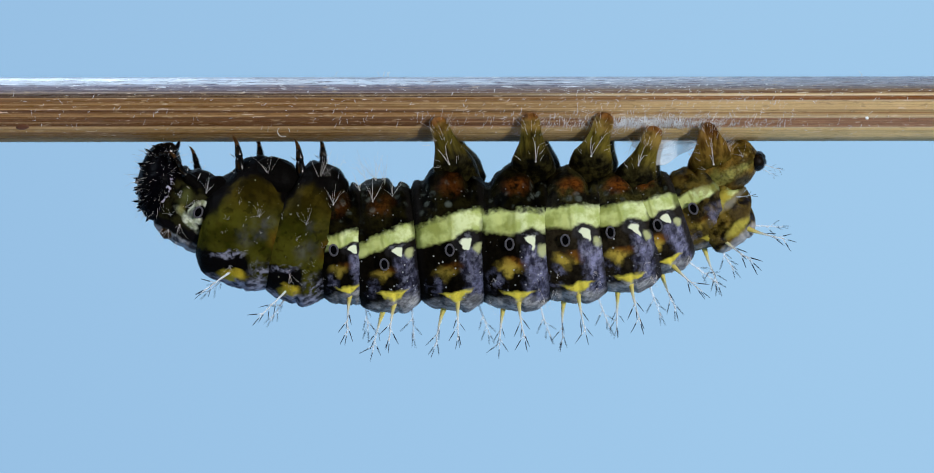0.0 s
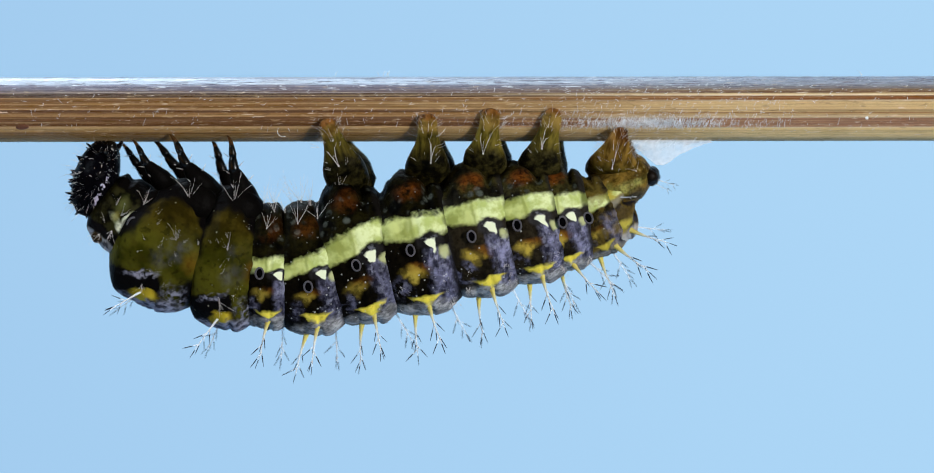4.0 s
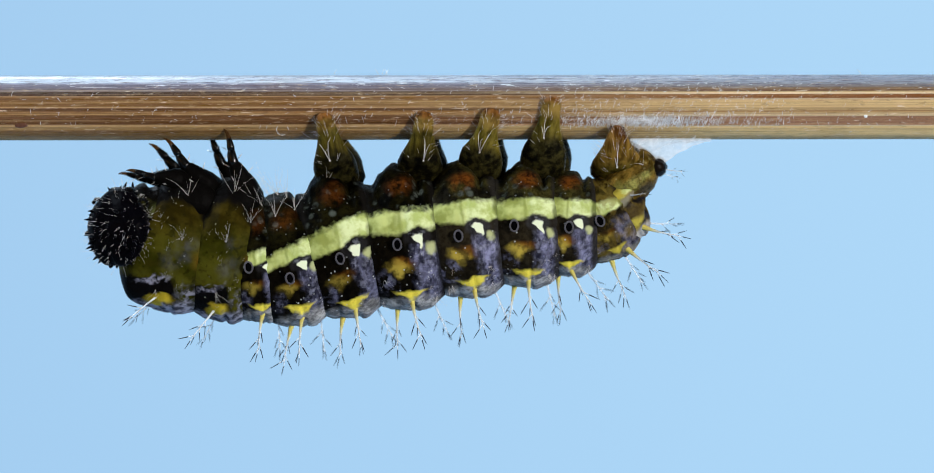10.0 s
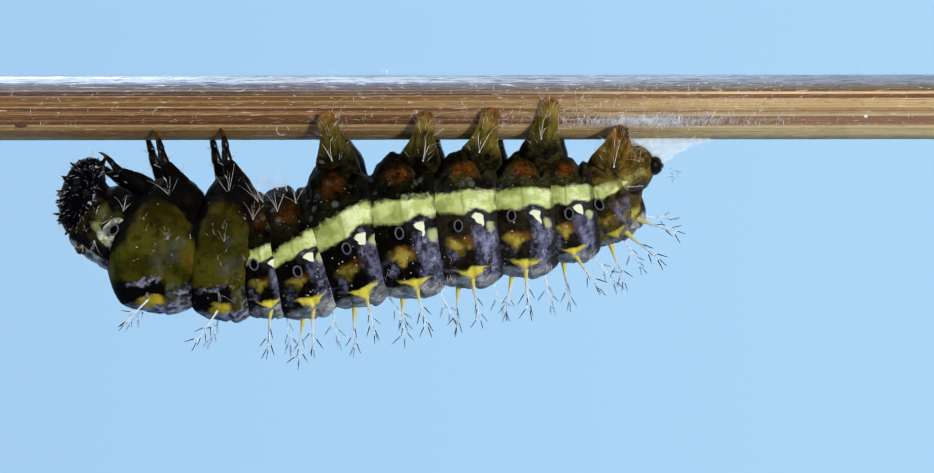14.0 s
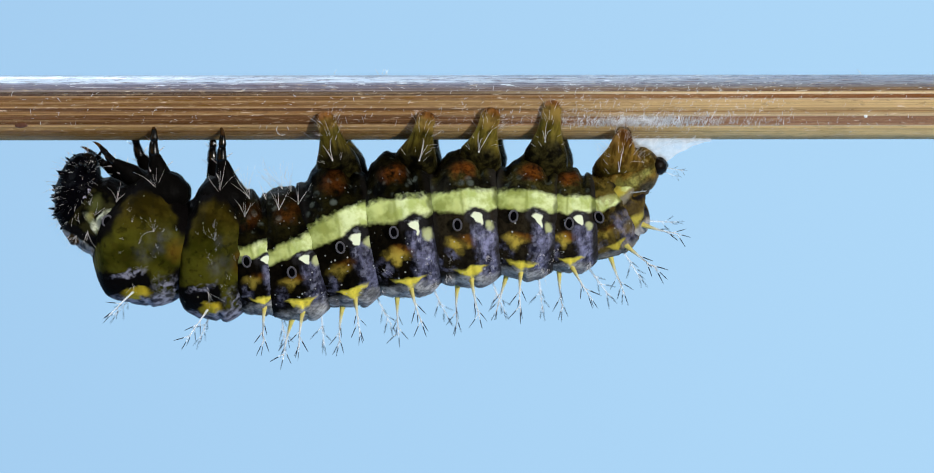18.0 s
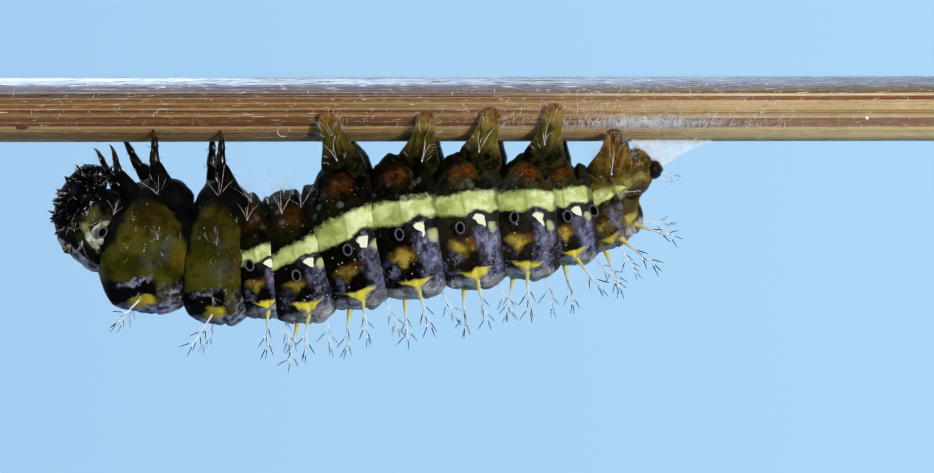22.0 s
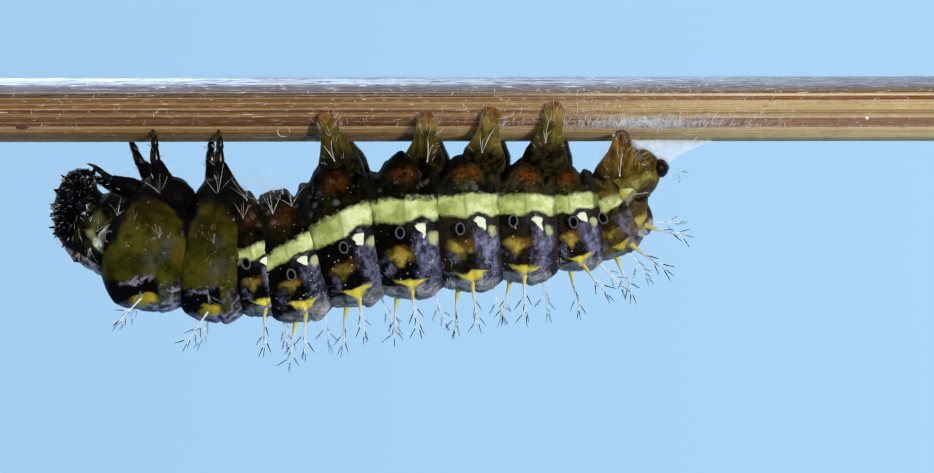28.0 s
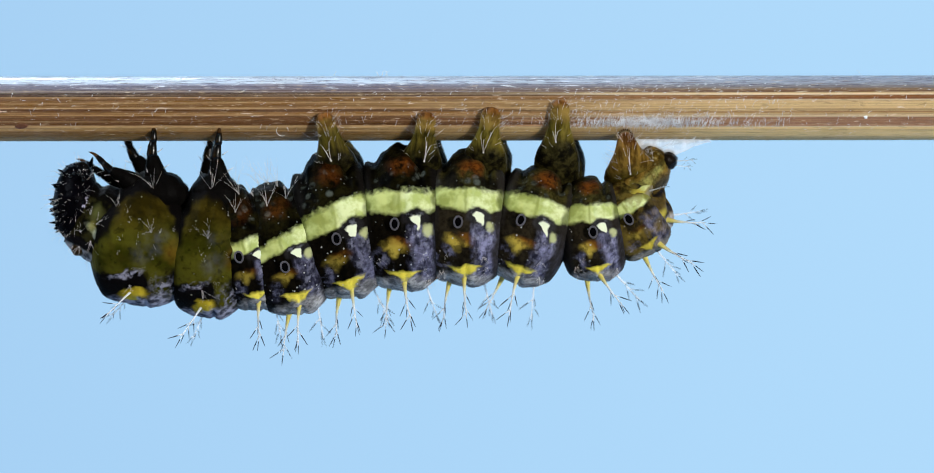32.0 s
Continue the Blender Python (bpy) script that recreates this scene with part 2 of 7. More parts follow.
def collar_skin(name):
    s = Shade(name, 0.36, 0.03)
    u, q = warped(s, 0.2)
    grain = s.noise(4200, 4)
    c = s.mix(s.ramp(s.noise(1300, 3), 0.4, 0.62), (0.0018, 0.0017, 0.0012), (0.020, 0.019, 0.006))
    # cream ring round the pore, with a long patch below it
    du, dq = s.math("DIVIDE", s.math("SUBTRACT", u, 0.20), 0.34), s.math("DIVIDE", s.math("SUBTRACT", q, 0.0), 0.27)
    d = s.math("SQRT", s.math("ADD", s.math("MULTIPLY", du, du), s.math("MULTIPLY", dq, dq)))
    ring = s.math("MULTIPLY", s.ramp(s.math("ABSOLUTE", s.math("SUBTRACT", d, 0.9)), 0.40, 0.16), s.ramp(s.noise(1500, 3), 0.34, 0.52, 0.25, 0.9))
    cream = s.mix(s.ramp(s.noise(1900, 4), 0.4, 0.6), (0.20, 0.23, 0.13), (0.60, 0.64, 0.50))
    c = s.mix(ring, c, cream)
    lean = s.math("MULTIPLY_ADD", u, 0.30, q)
    c = s.mix(s.math("MULTIPLY", s.spot(u, lean, -0.12, -0.36, 0.52, 0.12, 0.4), s.ramp(s.noise(1600, 3), 0.32, 0.46, 0.4, 1.0)), c, cream)
    c = s.mix(s.math("MULTIPLY", s.spot(u, q, -0.55, 0.18, 0.2, 0.2, 0.7), 0.6), c, (0.09, 0.10, 0.028))
    c = s.mix(s.math("MULTIPLY", s.spot(u, q, -0.45, -0.16, 0.14, 0.12, 0.7), 0.6), c, (0.22, 0.20, 0.05))
    c = s.mix(s.math("MULTIPLY", s.ramp(q, -0.52, -0.60), s.ramp(q, -0.80, -0.72)), c, (0.005, 0.0045, 0.005))
    c = s.mix(s.ramp(q, -0.74, -0.86), c, s.mix(s.ramp(s.noise(1500, 3), 0.38, 0.6), (0.06, 0.06, 0.065), (0.34, 0.35, 0.37)))
    c = s.mix(s.ramp(q, 0.46, 0.6), c, (0.0025, 0.0022, 0.002))
    s.colour(c)
    relief(s, 0.2)
    return s.mat


def tail_skin(name):
    s = Shade(name, 0.34, 0.06)
    u, q = warped(s, 0.3)
    grain = s.noise(2000, 4)
    c = s.mix(s.ramp(s.noise(1.0, 4, s.stretch(900, 2000, 2000)), 0.34, 0.66), (0.040, 0.025, 0.003), (0.21, 0.13, 0.022))
    c = s.mix(s.math("MULTIPLY", s.spot(u, q, -0.1, -0.30, 0.7, 0.20, 0.6), s.ramp(grain, 0.36, 0.6, 0.1, 0.8)), c, (0.36, 0.36, 0.10))
    c = s.mix(s.spot(u, q, 0.1, -0.72, 0.4, 0.2, 0.6), c, (0.05, 0.045, 0.03))
    c = s.mix(s.math("MULTIPLY", s.spot(u, q, -0.6, -0.1, 0.3, 0.3, 0.6), 0.5), c, (0.20, 0.21, 0.05))
    c = s.mix(s.ramp(s.cells(2300), 0.22, 0.12, 0.0, 0.5), c, (0.34, 0.30, 0.12))
    s.colour(mottled(s, c, 0.6))
    relief(s, 0.25)
    return s.mat


def proleg_skin(name, pale=0.0, lift=1.0):
    s = Shade(name, 0.32, 0.06)
    z = s.math("DIVIDE", s.axis(2), U)
    x = s.math("DIVIDE", s.axis(0), U)
    grain = s.noise(2000, 4)
    ridges = s.noise(1.0, 4, s.stretch(3000, 3000, 600))
    wob = s.math("ADD", z, s.math("MULTIPLY", s.math("SUBTRACT", s.noise(900), 0.5), 30.0))
    rust = s.mix(s.ramp(ridges, 0.36, 0.62), (0.050, 0.017, 0.003), (0.19, 0.078, 0.018))
    glass = s.mix(s.ramp(s.noise(1500, 3), 0.36, 0.62), (0.085, 0.048, 0.009), (0.25, 0.165, 0.040))
    shank = s.mix(s.ramp(ridges, 0.34, 0.66), (0.014 * lift, 0.011 * lift, 0.0016 * lift), (0.074 * lift, 0.058 * lift, 0.009 * lift))
    base = mottled(s, s.mix(s.ramp(grain, 0.36, 0.62), (0.002 * lift, 0.0018 * lift, 0.0008 * lift), (0.018 * lift, 0.0155 * lift, 0.0045 * lift)), 0.5)
    if pale:
        base = mottled(s, s.mix(s.ramp(s.noise(900, 4), 0.34, 0.66), (0.026, 0.019, 0.002), (0.115, 0.088, 0.014)), 0.6)
        shank = s.mix(s.ramp(ridges, 0.36, 0.62), (0.060, 0.030, 0.004), (0.21, 0.125, 0.022))
        glass = s.mix(s.ramp(ridges, 0.38, 0.60), (0.060, 0.022, 0.004), (0.24, 0.130, 0.030))
    c = s.mix(s.ramp(wob, 11, 1), rust, glass)
    c = s.mix(s.ramp(wob, -6, -26), c, shank)
    c = s.mix(s.ramp(wob, -36, -66), c, base)
    s.colour(c)
    relief(s, 0.3)
    return s.mat


def bamboo(name):
    s = Shade(name, 0.34, 0.3)
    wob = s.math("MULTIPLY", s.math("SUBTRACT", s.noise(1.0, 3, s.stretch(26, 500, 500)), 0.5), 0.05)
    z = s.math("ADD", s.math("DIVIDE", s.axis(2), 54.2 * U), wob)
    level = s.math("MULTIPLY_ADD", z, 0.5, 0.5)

    def strata(stops):
        n = s.node("ShaderNodeValToRGB")
        el = n.color_ramp.elements
        while len(el) < len(stops):
            el.new(0.5)
        for e, (p, c) in zip(el, stops):
            e.position, e.color = p, (*c, 1)
        s.put(level, n.inputs[0])
        return n.outputs[0]

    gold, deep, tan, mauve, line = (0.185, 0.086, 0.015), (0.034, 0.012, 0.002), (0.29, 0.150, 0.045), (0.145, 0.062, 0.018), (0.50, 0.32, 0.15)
    # the pale blue stops near 1.0 paint the top's sheen into the colour
    left_strata = strata(((0.0, (0.34, 0.24, 0.12)), (0.03, (0.26, 0.17, 0.06)), (0.09, (0.16, 0.085, 0.018)), (0.125, tan), (0.19, (0.44, 0.29, 0.12)), (0.222, line), (0.235, mauve), (0.35, mauve), (0.385, tan),
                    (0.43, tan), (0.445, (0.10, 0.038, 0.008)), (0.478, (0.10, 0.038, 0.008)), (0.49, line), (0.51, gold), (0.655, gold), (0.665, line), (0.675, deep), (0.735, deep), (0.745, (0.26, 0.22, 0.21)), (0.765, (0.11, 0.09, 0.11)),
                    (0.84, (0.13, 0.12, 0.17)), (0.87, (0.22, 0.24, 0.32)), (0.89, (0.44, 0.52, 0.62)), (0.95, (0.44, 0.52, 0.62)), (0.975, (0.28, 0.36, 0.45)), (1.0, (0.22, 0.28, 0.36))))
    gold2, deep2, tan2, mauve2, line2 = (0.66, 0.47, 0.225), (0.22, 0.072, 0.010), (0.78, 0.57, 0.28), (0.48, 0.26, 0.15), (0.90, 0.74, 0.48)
    # the lowest stops are raised in place of light from below
    right_strata = strata(((0.0, (0.54, 0.42, 0.24)), (0.03, (0.50, 0.38, 0.17)), (0.06, (0.84, 0.63, 0.30)), (0.19, (0.86, 0.65, 0.30)), (0.205, line2), (0.215, mauve2), (0.34, mauve2), (0.355, line2), (0.40, gold2), (0.425, (0.30, 0.13, 0.04)),
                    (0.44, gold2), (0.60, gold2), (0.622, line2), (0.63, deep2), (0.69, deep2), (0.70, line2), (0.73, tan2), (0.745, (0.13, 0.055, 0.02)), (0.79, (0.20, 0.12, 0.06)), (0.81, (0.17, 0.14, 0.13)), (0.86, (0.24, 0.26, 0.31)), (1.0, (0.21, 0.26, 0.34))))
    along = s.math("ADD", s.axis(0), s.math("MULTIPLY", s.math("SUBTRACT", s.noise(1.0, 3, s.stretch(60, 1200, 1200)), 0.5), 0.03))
    c = s.mix(s.ramp(along, -0.008, 0.019), left_strata, right_strata)
    # long fibres, dark and light
    fine = s.noise(1.0, 4, s.stretch(24, 15000, 15000), 0.7)
    bands = s.noise(1.0, 3, s.stretch(9, 5200, 5200), 0.6)
    low = s.ramp(z, 0.62, 0.50)
    c = s.mix(s.ramp(bands, 0.50, 0.60, 0.0, 0.34), c, (0.10, 0.036, 0.008))
    c = s.mix(s.math("MULTIPLY", s.ramp(fine, 0.535, 0.56), s.math("MULTIPLY_ADD", low, 0.10, 0.20)), c, (0.05, 0.018, 0.004))
    c = s.mix(s.math("MULTIPLY", s.ramp(fine, 0.46, 0.40), s.math("MULTIPLY", low, 0.28)), c, (0.66, 0.46, 0.22))
    # blue-white sheen of the upper side, painted in as broken bright flecks
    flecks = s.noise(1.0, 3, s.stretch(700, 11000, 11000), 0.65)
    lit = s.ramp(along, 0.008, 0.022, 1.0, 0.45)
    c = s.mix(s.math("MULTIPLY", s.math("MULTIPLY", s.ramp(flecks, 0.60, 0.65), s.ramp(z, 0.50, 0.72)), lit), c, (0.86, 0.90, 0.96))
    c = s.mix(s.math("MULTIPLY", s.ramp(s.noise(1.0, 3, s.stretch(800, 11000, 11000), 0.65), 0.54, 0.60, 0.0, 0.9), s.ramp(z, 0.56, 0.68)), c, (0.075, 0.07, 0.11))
    nicks = s.noise(1.0, 3, s.stretch(1500, 9000, 9000), 0.6)
    c = s.mix(s.ramp(nicks, 0.60, 0.66, 0.0, 0.3), c, (0.05, 0.020, 0.006))
    c = s.mix(s.math("MULTIPLY", s.ramp(nicks, 0.40, 0.34), 0.25), c, (0.78, 0.58, 0.34))
    dots = s.noise(1.0, 2, s.stretch(900, 9000, 9000), 0.5)
    c = s.mix(s.math("MULTIPLY", s.ramp(dots, 0.68, 0.73), s.math("MULTIPLY", low, 0.7)), c, (0.80, 0.66, 0.50))
    c = s.mix(s.ramp(s.noise(140, 4), 0.50, 0.78, 0.0, 0.3), c, (0.12, 0.048, 0.012))
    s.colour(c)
    s.put(s.ramp(flecks, 0.4, 0.62, 0.46, 0.26), s.bsdf.inputs["Roughness"])
    s.put(s.math("MULTIPLY", s.ramp(flecks, 0.42, 0.62, 0.1, 0.8), s.ramp(z, 0.3, 0.7)), s.bsdf.inputs["Coat Weight"])
    s.bsdf.inputs["Coat Roughness"].default_value = 0.16
    s.bump(s.math("ADD", s.math("ADD", fine, bands), flecks), 0.55, 6 * U)
    return s.mat


def horn(name, c, rough, gloss=0.11, pit=0.25):
    s = Shade(name, rough, gloss)
    g = s.noise(2500, 3)
    s.colour(s.mix(g, tuple(v * 0.5 for v in c), tuple(v * 1.8 for v in c)))
    s.bump(g, pit, 12 * U)
    return s.mat


def spine_skin(name):
    s = Shade(name, 0.36, 0.10)
    z = s.math("DIVIDE", s.axis(2), U)
    g = s.noise(2500, 3)
    c = s.mix(s.ramp(s.math("ADD", z, s.math("MULTIPLY", g, 20.0)), -34, 2), (0.86, 0.90, 0.92), s.mix(g, (0.58, 0.48, 0.07), (0.74, 0.67, 0.22)))
    s.colour(c)
    s.put(s.ramp(z, -46, 0, 0.55, 0.9), s.bsdf.inputs["Alpha"])
    s.bsdf.inputs["Roughness"].default_value = 0.5
    return s.mat


def silk(name, alpha):
    s = Shade(name, 0.4, 0.4)
    g = s.noise(1800, 5)
    s.colour(s.mix(g, (0.86, 0.92, 0.98), (0.95, 0.97, 0.99)))
    s.put(s.ramp(g, 0.3, 0.7, alpha * 0.6, alpha), s.bsdf.inputs["Alpha"])
    return s.mat


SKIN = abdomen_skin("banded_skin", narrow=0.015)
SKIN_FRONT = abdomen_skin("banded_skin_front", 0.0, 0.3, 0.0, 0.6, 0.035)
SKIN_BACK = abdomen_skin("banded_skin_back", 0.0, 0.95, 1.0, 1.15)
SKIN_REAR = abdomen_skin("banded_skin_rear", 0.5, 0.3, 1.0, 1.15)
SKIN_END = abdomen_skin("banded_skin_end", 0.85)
THORAX = thorax_skin("olive_skin")
COLLAR = collar_skin("collar_skin")
TAIL = tail_skin("tail_skin")
PROLEG = proleg_skin("proleg_skin", 0.0, 1.3)
PROLEG_BACK = proleg_skin("proleg_skin_back", 0.0, 2.4)
REAR_LEG = proleg_skin("rear_leg_skin", 1.0)
BAMBOO = bamboo("bamboo")
HEAD = horn("head_shell", (0.0010, 0.0009, 0.0016), 0.30, 0.03)
LEG = horn("leg_shell", (0.0010, 0.0009, 0.0009), 0.22, 0.25, 0.03)
CLAW = horn("claw_horn", (0.045, 0.020, 0.006), 0.35)
SPIKE = horn("spike_horn", (0.0018, 0.0018, 0.003), 0.3, 0.05)
NEEDLE = horn("needle_horn", (0.022, 0.022, 0.034), 0.4)
RIM = plain("spiracle_rim", (0.085, 0.082, 0.095), 0.5, 0.2)
CHEEK = horn("cheek_glint", (0.34, 0.32, 0.42), 0.25)
KNOB = horn("neck_knob", (0.020, 0.012, 0.004), 0.35)
PIT = plain("spiracle_pit", (0.0015, 0.0015, 0.002), 1.0, 0.0, bump=0)
WHITE = silk("white_stem", 0.6)
SPINE = spine_skin("spine_skin")
HAIR = plain("white_bristle", (0.80, 0.76, 0.74), 0.35, vary=0.15, bump=0)
SILK = silk("silk_thread", 1.0)
WEB = silk("silk_web", 0.62)
KNOT = plain("knot_stain", (0.10, 0.03, 0.008), 0.5)


def paper(name, c):
    s = Shade(name, 0.85, 0.2)
    n = s.math("ADD", s.math("MULTIPLY", s.noise(14, 3), 0.7), s.math("MULTIPLY", s.noise(900, 3), 0.3))
    s.colour(s.mix(n, tuple(v * 0.97 for v in c), tuple(v * 1.03 for v in c)))
    s.bump(s.noise(1500, 3), 0.05, 0.0001)
    return s.mat


PAPER = paper("pale_blue_paper", (0.385, 0.60, 0.82))


def distance(name):
    """The plain bright sky far behind."""
    s = Shade(name, 0.9, 0.0)
    s.colour((0.0, 0.0, 0.0))
    x = s.math("ADD", s.axis(0), s.math("MULTIPLY", s.math("SUBTRACT", s.noise(5.0, 1), 0.5), 0.10))
    c = s.mix(s.math("MULTIPLY_ADD", x, 2.6, 0.62, clamp=True), (0.352, 0.588, 0.855), (0.422, 0.684, 0.938))
    s.put(c, s.bsdf.inputs["Emission Color"])
    s.bsdf.inputs["Emission Strength"].default_value = 1.0
    return s.mat


SKY = distance("far_sky")
BOARD = paper("white_board", (0.75, 0.76, 0.78))


# ---- mesh helpers ----
class Form:
    """Gathers vertices and faces of one mesh."""

    def __init__(self):
        self.v, self.f, self.m, self.a = [], [], [], {}

    def grid(self, rows, slot=0, closed=True, caps=True):
        n, base = len(rows[0]), len(self.v)
        for r in rows:
            self.v += [tuple(p) for p in r]
        for i in range(len(rows) - 1):
            for j in range(n if closed else n - 1):
                k = (j + 1) % n
                self.f.append((base + i * n + j, base + i * n + k, base + (i + 1) * n + k, base + (i + 1) * n + j))
                self.m.append(slot)
        if caps and closed:
            self.f += [tuple(base + j for j in reversed(range(n))), tuple(base + (len(rows) - 1) * n + j for j in range(n))]
            self.m += [slot, slot]

    def tube(self, pts, radii, sides=6, slot=0):
        """A round bar through pts."""
        pts = [Vector(p) for p in pts]
        rows = []
        for i, p in enumerate(pts):
            d = (pts[min(i + 1, len(pts) - 1)] - pts[max(i - 1, 0)]).normalized()
            a = d.cross(Vector((0.31, 0.9, 0.2))).normalized()
            b = d.cross(a)
            rows.append([p + (a * math.cos(w) + b * math.sin(w)) * radii[i] for w in (2 * math.pi * j / sides for j in range(sides))])
        self.grid(rows, slot)

    def ball(self, c, r, slot=0, nu=10, nv=14, wobble=0.0):
        c = Vector(c)
        rows = []
        for i in range(nu + 1):
            a = math.pi * min(max(i / nu, 0.02), 0.98)
            row = []
            for j in range(nv):
                b = 2 * math.pi * j / nv
                d = Vector((math.sin(a) * math.cos(b), math.sin(a) * math.sin(b), math.cos(a)))
                k = 1 + wobble * noise.noise(d * 2.3 + c * 9000)
                row.append(c + Vector((d.x * r[0], d.y * r[1], d.z * r[2])) * k)
            rows.append(row)
        self.grid(rows, slot)

    def mesh(self, name, *mats):
        me = bpy.data.meshes.new(name)
        me.from_pydata(self.v, [], self.f)
        for m in mats:
            me.materials.append(m)
        me.polygons.foreach_set("material_index", self.m)
        me.polygons.foreach_set("use_smooth", [True] * len(self.f))
        for k, vals in self.a.items():
            me.attributes.new(k, "FLOAT", "POINT").data.foreach_set("value", vals)
        me.update()
        return me


def part(name, data, parent, label="", m=None):
    ob = new(name, data)
    ob.parent = parent
    if m is not None:
        ob.matrix_basis = m
    if label:
        ob["label"] = label
    return ob


def turned(x, y, z, rx=0, ry=0, rz=0):
    return pose(x * U, y * U, z * U, rx, ry, rz)


# ---- the place: a stand of two boards under an open sky ----
def slab(name, lo, hi, material, label, category):
    bm = bmesh.new()
    bmesh.ops.create_cube(bm, size=1)
    for v in bm.verts:
        v.co = Vector([lo[i] + (v.co[i] + 0.5) * (hi[i] - lo[i]) for i in range(3)])
    me = bpy.data.meshes.new(name)
    bm.to_mesh(me)
    bm.free()
    me.materials.append(material)
    return tagged(new(name, me), label, category, kind="structure")


slab("backdrop", (-2.0, 1.6, -0.31), (2.0, 1.61, 1.4), SKY, "plain pale blue sky far behind the stick", "backdrop")
slab("floor", (-2.0, -1.2, -0.31), (2.0, 1.6, -0.30), PAPER, "plain pale blue paper floor far under the stick", "floor")
slab("wall_left", (-0.17, -0.04, -0.30), (-0.16, 0.04, 0.03), BOARD, "plain white board that holds the stick's end", "wall")
slab("wall_right", (0.16, -0.04, -0.30), (0.17, 0.04, 0.03), BOARD, "plain white board that holds the stick's end", "wall")

# ---- the bamboo stick ----
STICK_Y, STICK_R = 180.0, 54.2


def stick():
    f = Form()
    sides, rows = 120, []
    half = 0.162
    ridge = [1 + 0.010 * noise.noise((a * 0.55, 3.1, 0)) + 0.006 * noise.noise((a * 1.7, 8.1, 0)) for a in range(sides)]
    for i in range(91):
        x = -half + 2 * half * i / 90
        row = []
        for j in range(sides):
            a = 2 * math.pi * j / sides
            r = STICK_R * U * (ridge[j] + 0.004 * noise.noise((x * 120, math.cos(a) * 3, math.sin(a) * 3)))
            row.append((x, math.cos(a) * r, math.sin(a) * r))
        rows.append(row)
    f.grid(rows)
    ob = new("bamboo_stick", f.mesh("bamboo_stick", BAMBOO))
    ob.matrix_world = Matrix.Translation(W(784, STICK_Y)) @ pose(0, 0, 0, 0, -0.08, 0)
    tagged(ob, "straight brown bamboo stick with a glossy streaked grain", "stick")
    k = Form()
    k.ball((0, 0, 0), (11 * U, 2.2 * U, 5 * U), 0, 8, 14, 0.25)
    part("knot", k.mesh("knot", KNOT), ob, "small reddish brown knot stain", turned(38 - 784, -45.5, -31 + 1, 35, 0, 0))
    return ob


stick_thing = stick()


def silk_threads():
    """Fine loose silk that lies on the stick's face, densest near the pad, and short dashes that imitate glints."""
    rnd = random.Random(5)
    f = Form()
    loop = [((475 + 10 * math.cos(w) - 784) * U, -43.5 * U, (-38 + 9 * math.sin(w)) * U) for w in (0.3 * k for k in range(18))]
    f.tube(loop, [0.5 * U] * 18, 3)
    f.ball(((1451 - 784) * U, -52 * U, -17 * U), (3.0 * U, 1.5 * U, 2.6 * U), 0, 8, 10, 0.4)
    for x, lean in ((636, -3), (641, 2), (646, 4), (651, -2), (1446, -4), (560, 3)):
        f.tube([((x - 784) * U, -4 * U, 53 * U), ((x + lean - 784) * U, -5 * U, 60 * U), ((x + 2 * lean - 784) * U, -3 * U, 64 * U)], [0.5 * U, 0.4 * U, 0.15 * U], 3)
    for i in range(1660):
        if i < 500:
            x, a, tall = rnd.gauss(1085, 45), radians(rnd.gauss(-27, 5)), 1.0
        elif i < 1240:
            x, a, tall = rnd.gauss(1085, 85), radians(rnd.gauss(-27, 6)), 1.0
        elif i < 1420:
            x, a, tall = rnd.uniform(960, 1330), radians(rnd.gauss(-8, 14)), 0.8
        elif i < 1500:
            x, a, tall = rnd.uniform(560, 1000), radians(rnd.gauss(-20, 16)), 0.8
        elif i < 1580:
            x, a, tall = rnd.uniform(20, 1560), radians(rnd.gauss(-14, 22)), 0.9
        else:
            # slanting dashes that imitate glints on the upper side
            x, a, tall = rnd.uniform(900, 1560), radians(rnd.gauss(28, 14)), 0.7
        length = rnd.choice((rnd.uniform(3, 8), rnd.uniform(6, 16))) * tall
        lean = radians(rnd.gauss(72, 14)) if i < 1580 else radians(rnd.gauss(28, 14))
        if rnd.random() < 0.15:
            lean = math.pi - lean
        pts = []
        for k in (-0.5, 0.0, 0.5):
            aa = a + length * k * math.sin(lean) / STICK_R
            r = STICK_R * 1.006 + 0.5 + (0.8 if k == 0 else 0)
            pts.append(((x + length * k * math.cos(lean) - 784) * U, -math.cos(aa) * r * U, math.sin(aa) * r * U))
        w = (rnd.uniform(0.2, 0.42) if i < 1240 else rnd.uniform(0.18, 0.4)) * U
        f.tube(pts, [w * 0.4, w, w * 0.5], 5)
    # tiny white dashes modelled in place of glints along the whole stick
    for i in range(420):
        x = rnd.uniform(30, 1560) if i % 2 else rnd.gauss(1080, 220)
        a, length, lean = radians(rnd.uniform(-52, 48)), rnd.uniform(2, 7), radians(rnd.gauss(20, 28))
        ends = []
        for k in (-0.5, 0.5):
            aa = a + length * k * math.sin(lean) / STICK_R
            ends.append(((x + length * k * math.cos(lean) - 784) * U, -math.cos(aa) * STICK_R * 1.014 * U, math.sin(aa) * STICK_R * 1.014 * U))
        w = rnd.uniform(0.15, 0.34) * U
        f.tube(ends, [w, w * 0.6], 4)
    ob = new("silk_threads", f.mesh("silk_threads", SILK))
    ob.matrix_world = stick_thing.matrix_world.copy()
    return tagged(ob, "fine white silk threads and modelled glints over the bamboo stick", "silk", kind="stuff")


silk_threads()


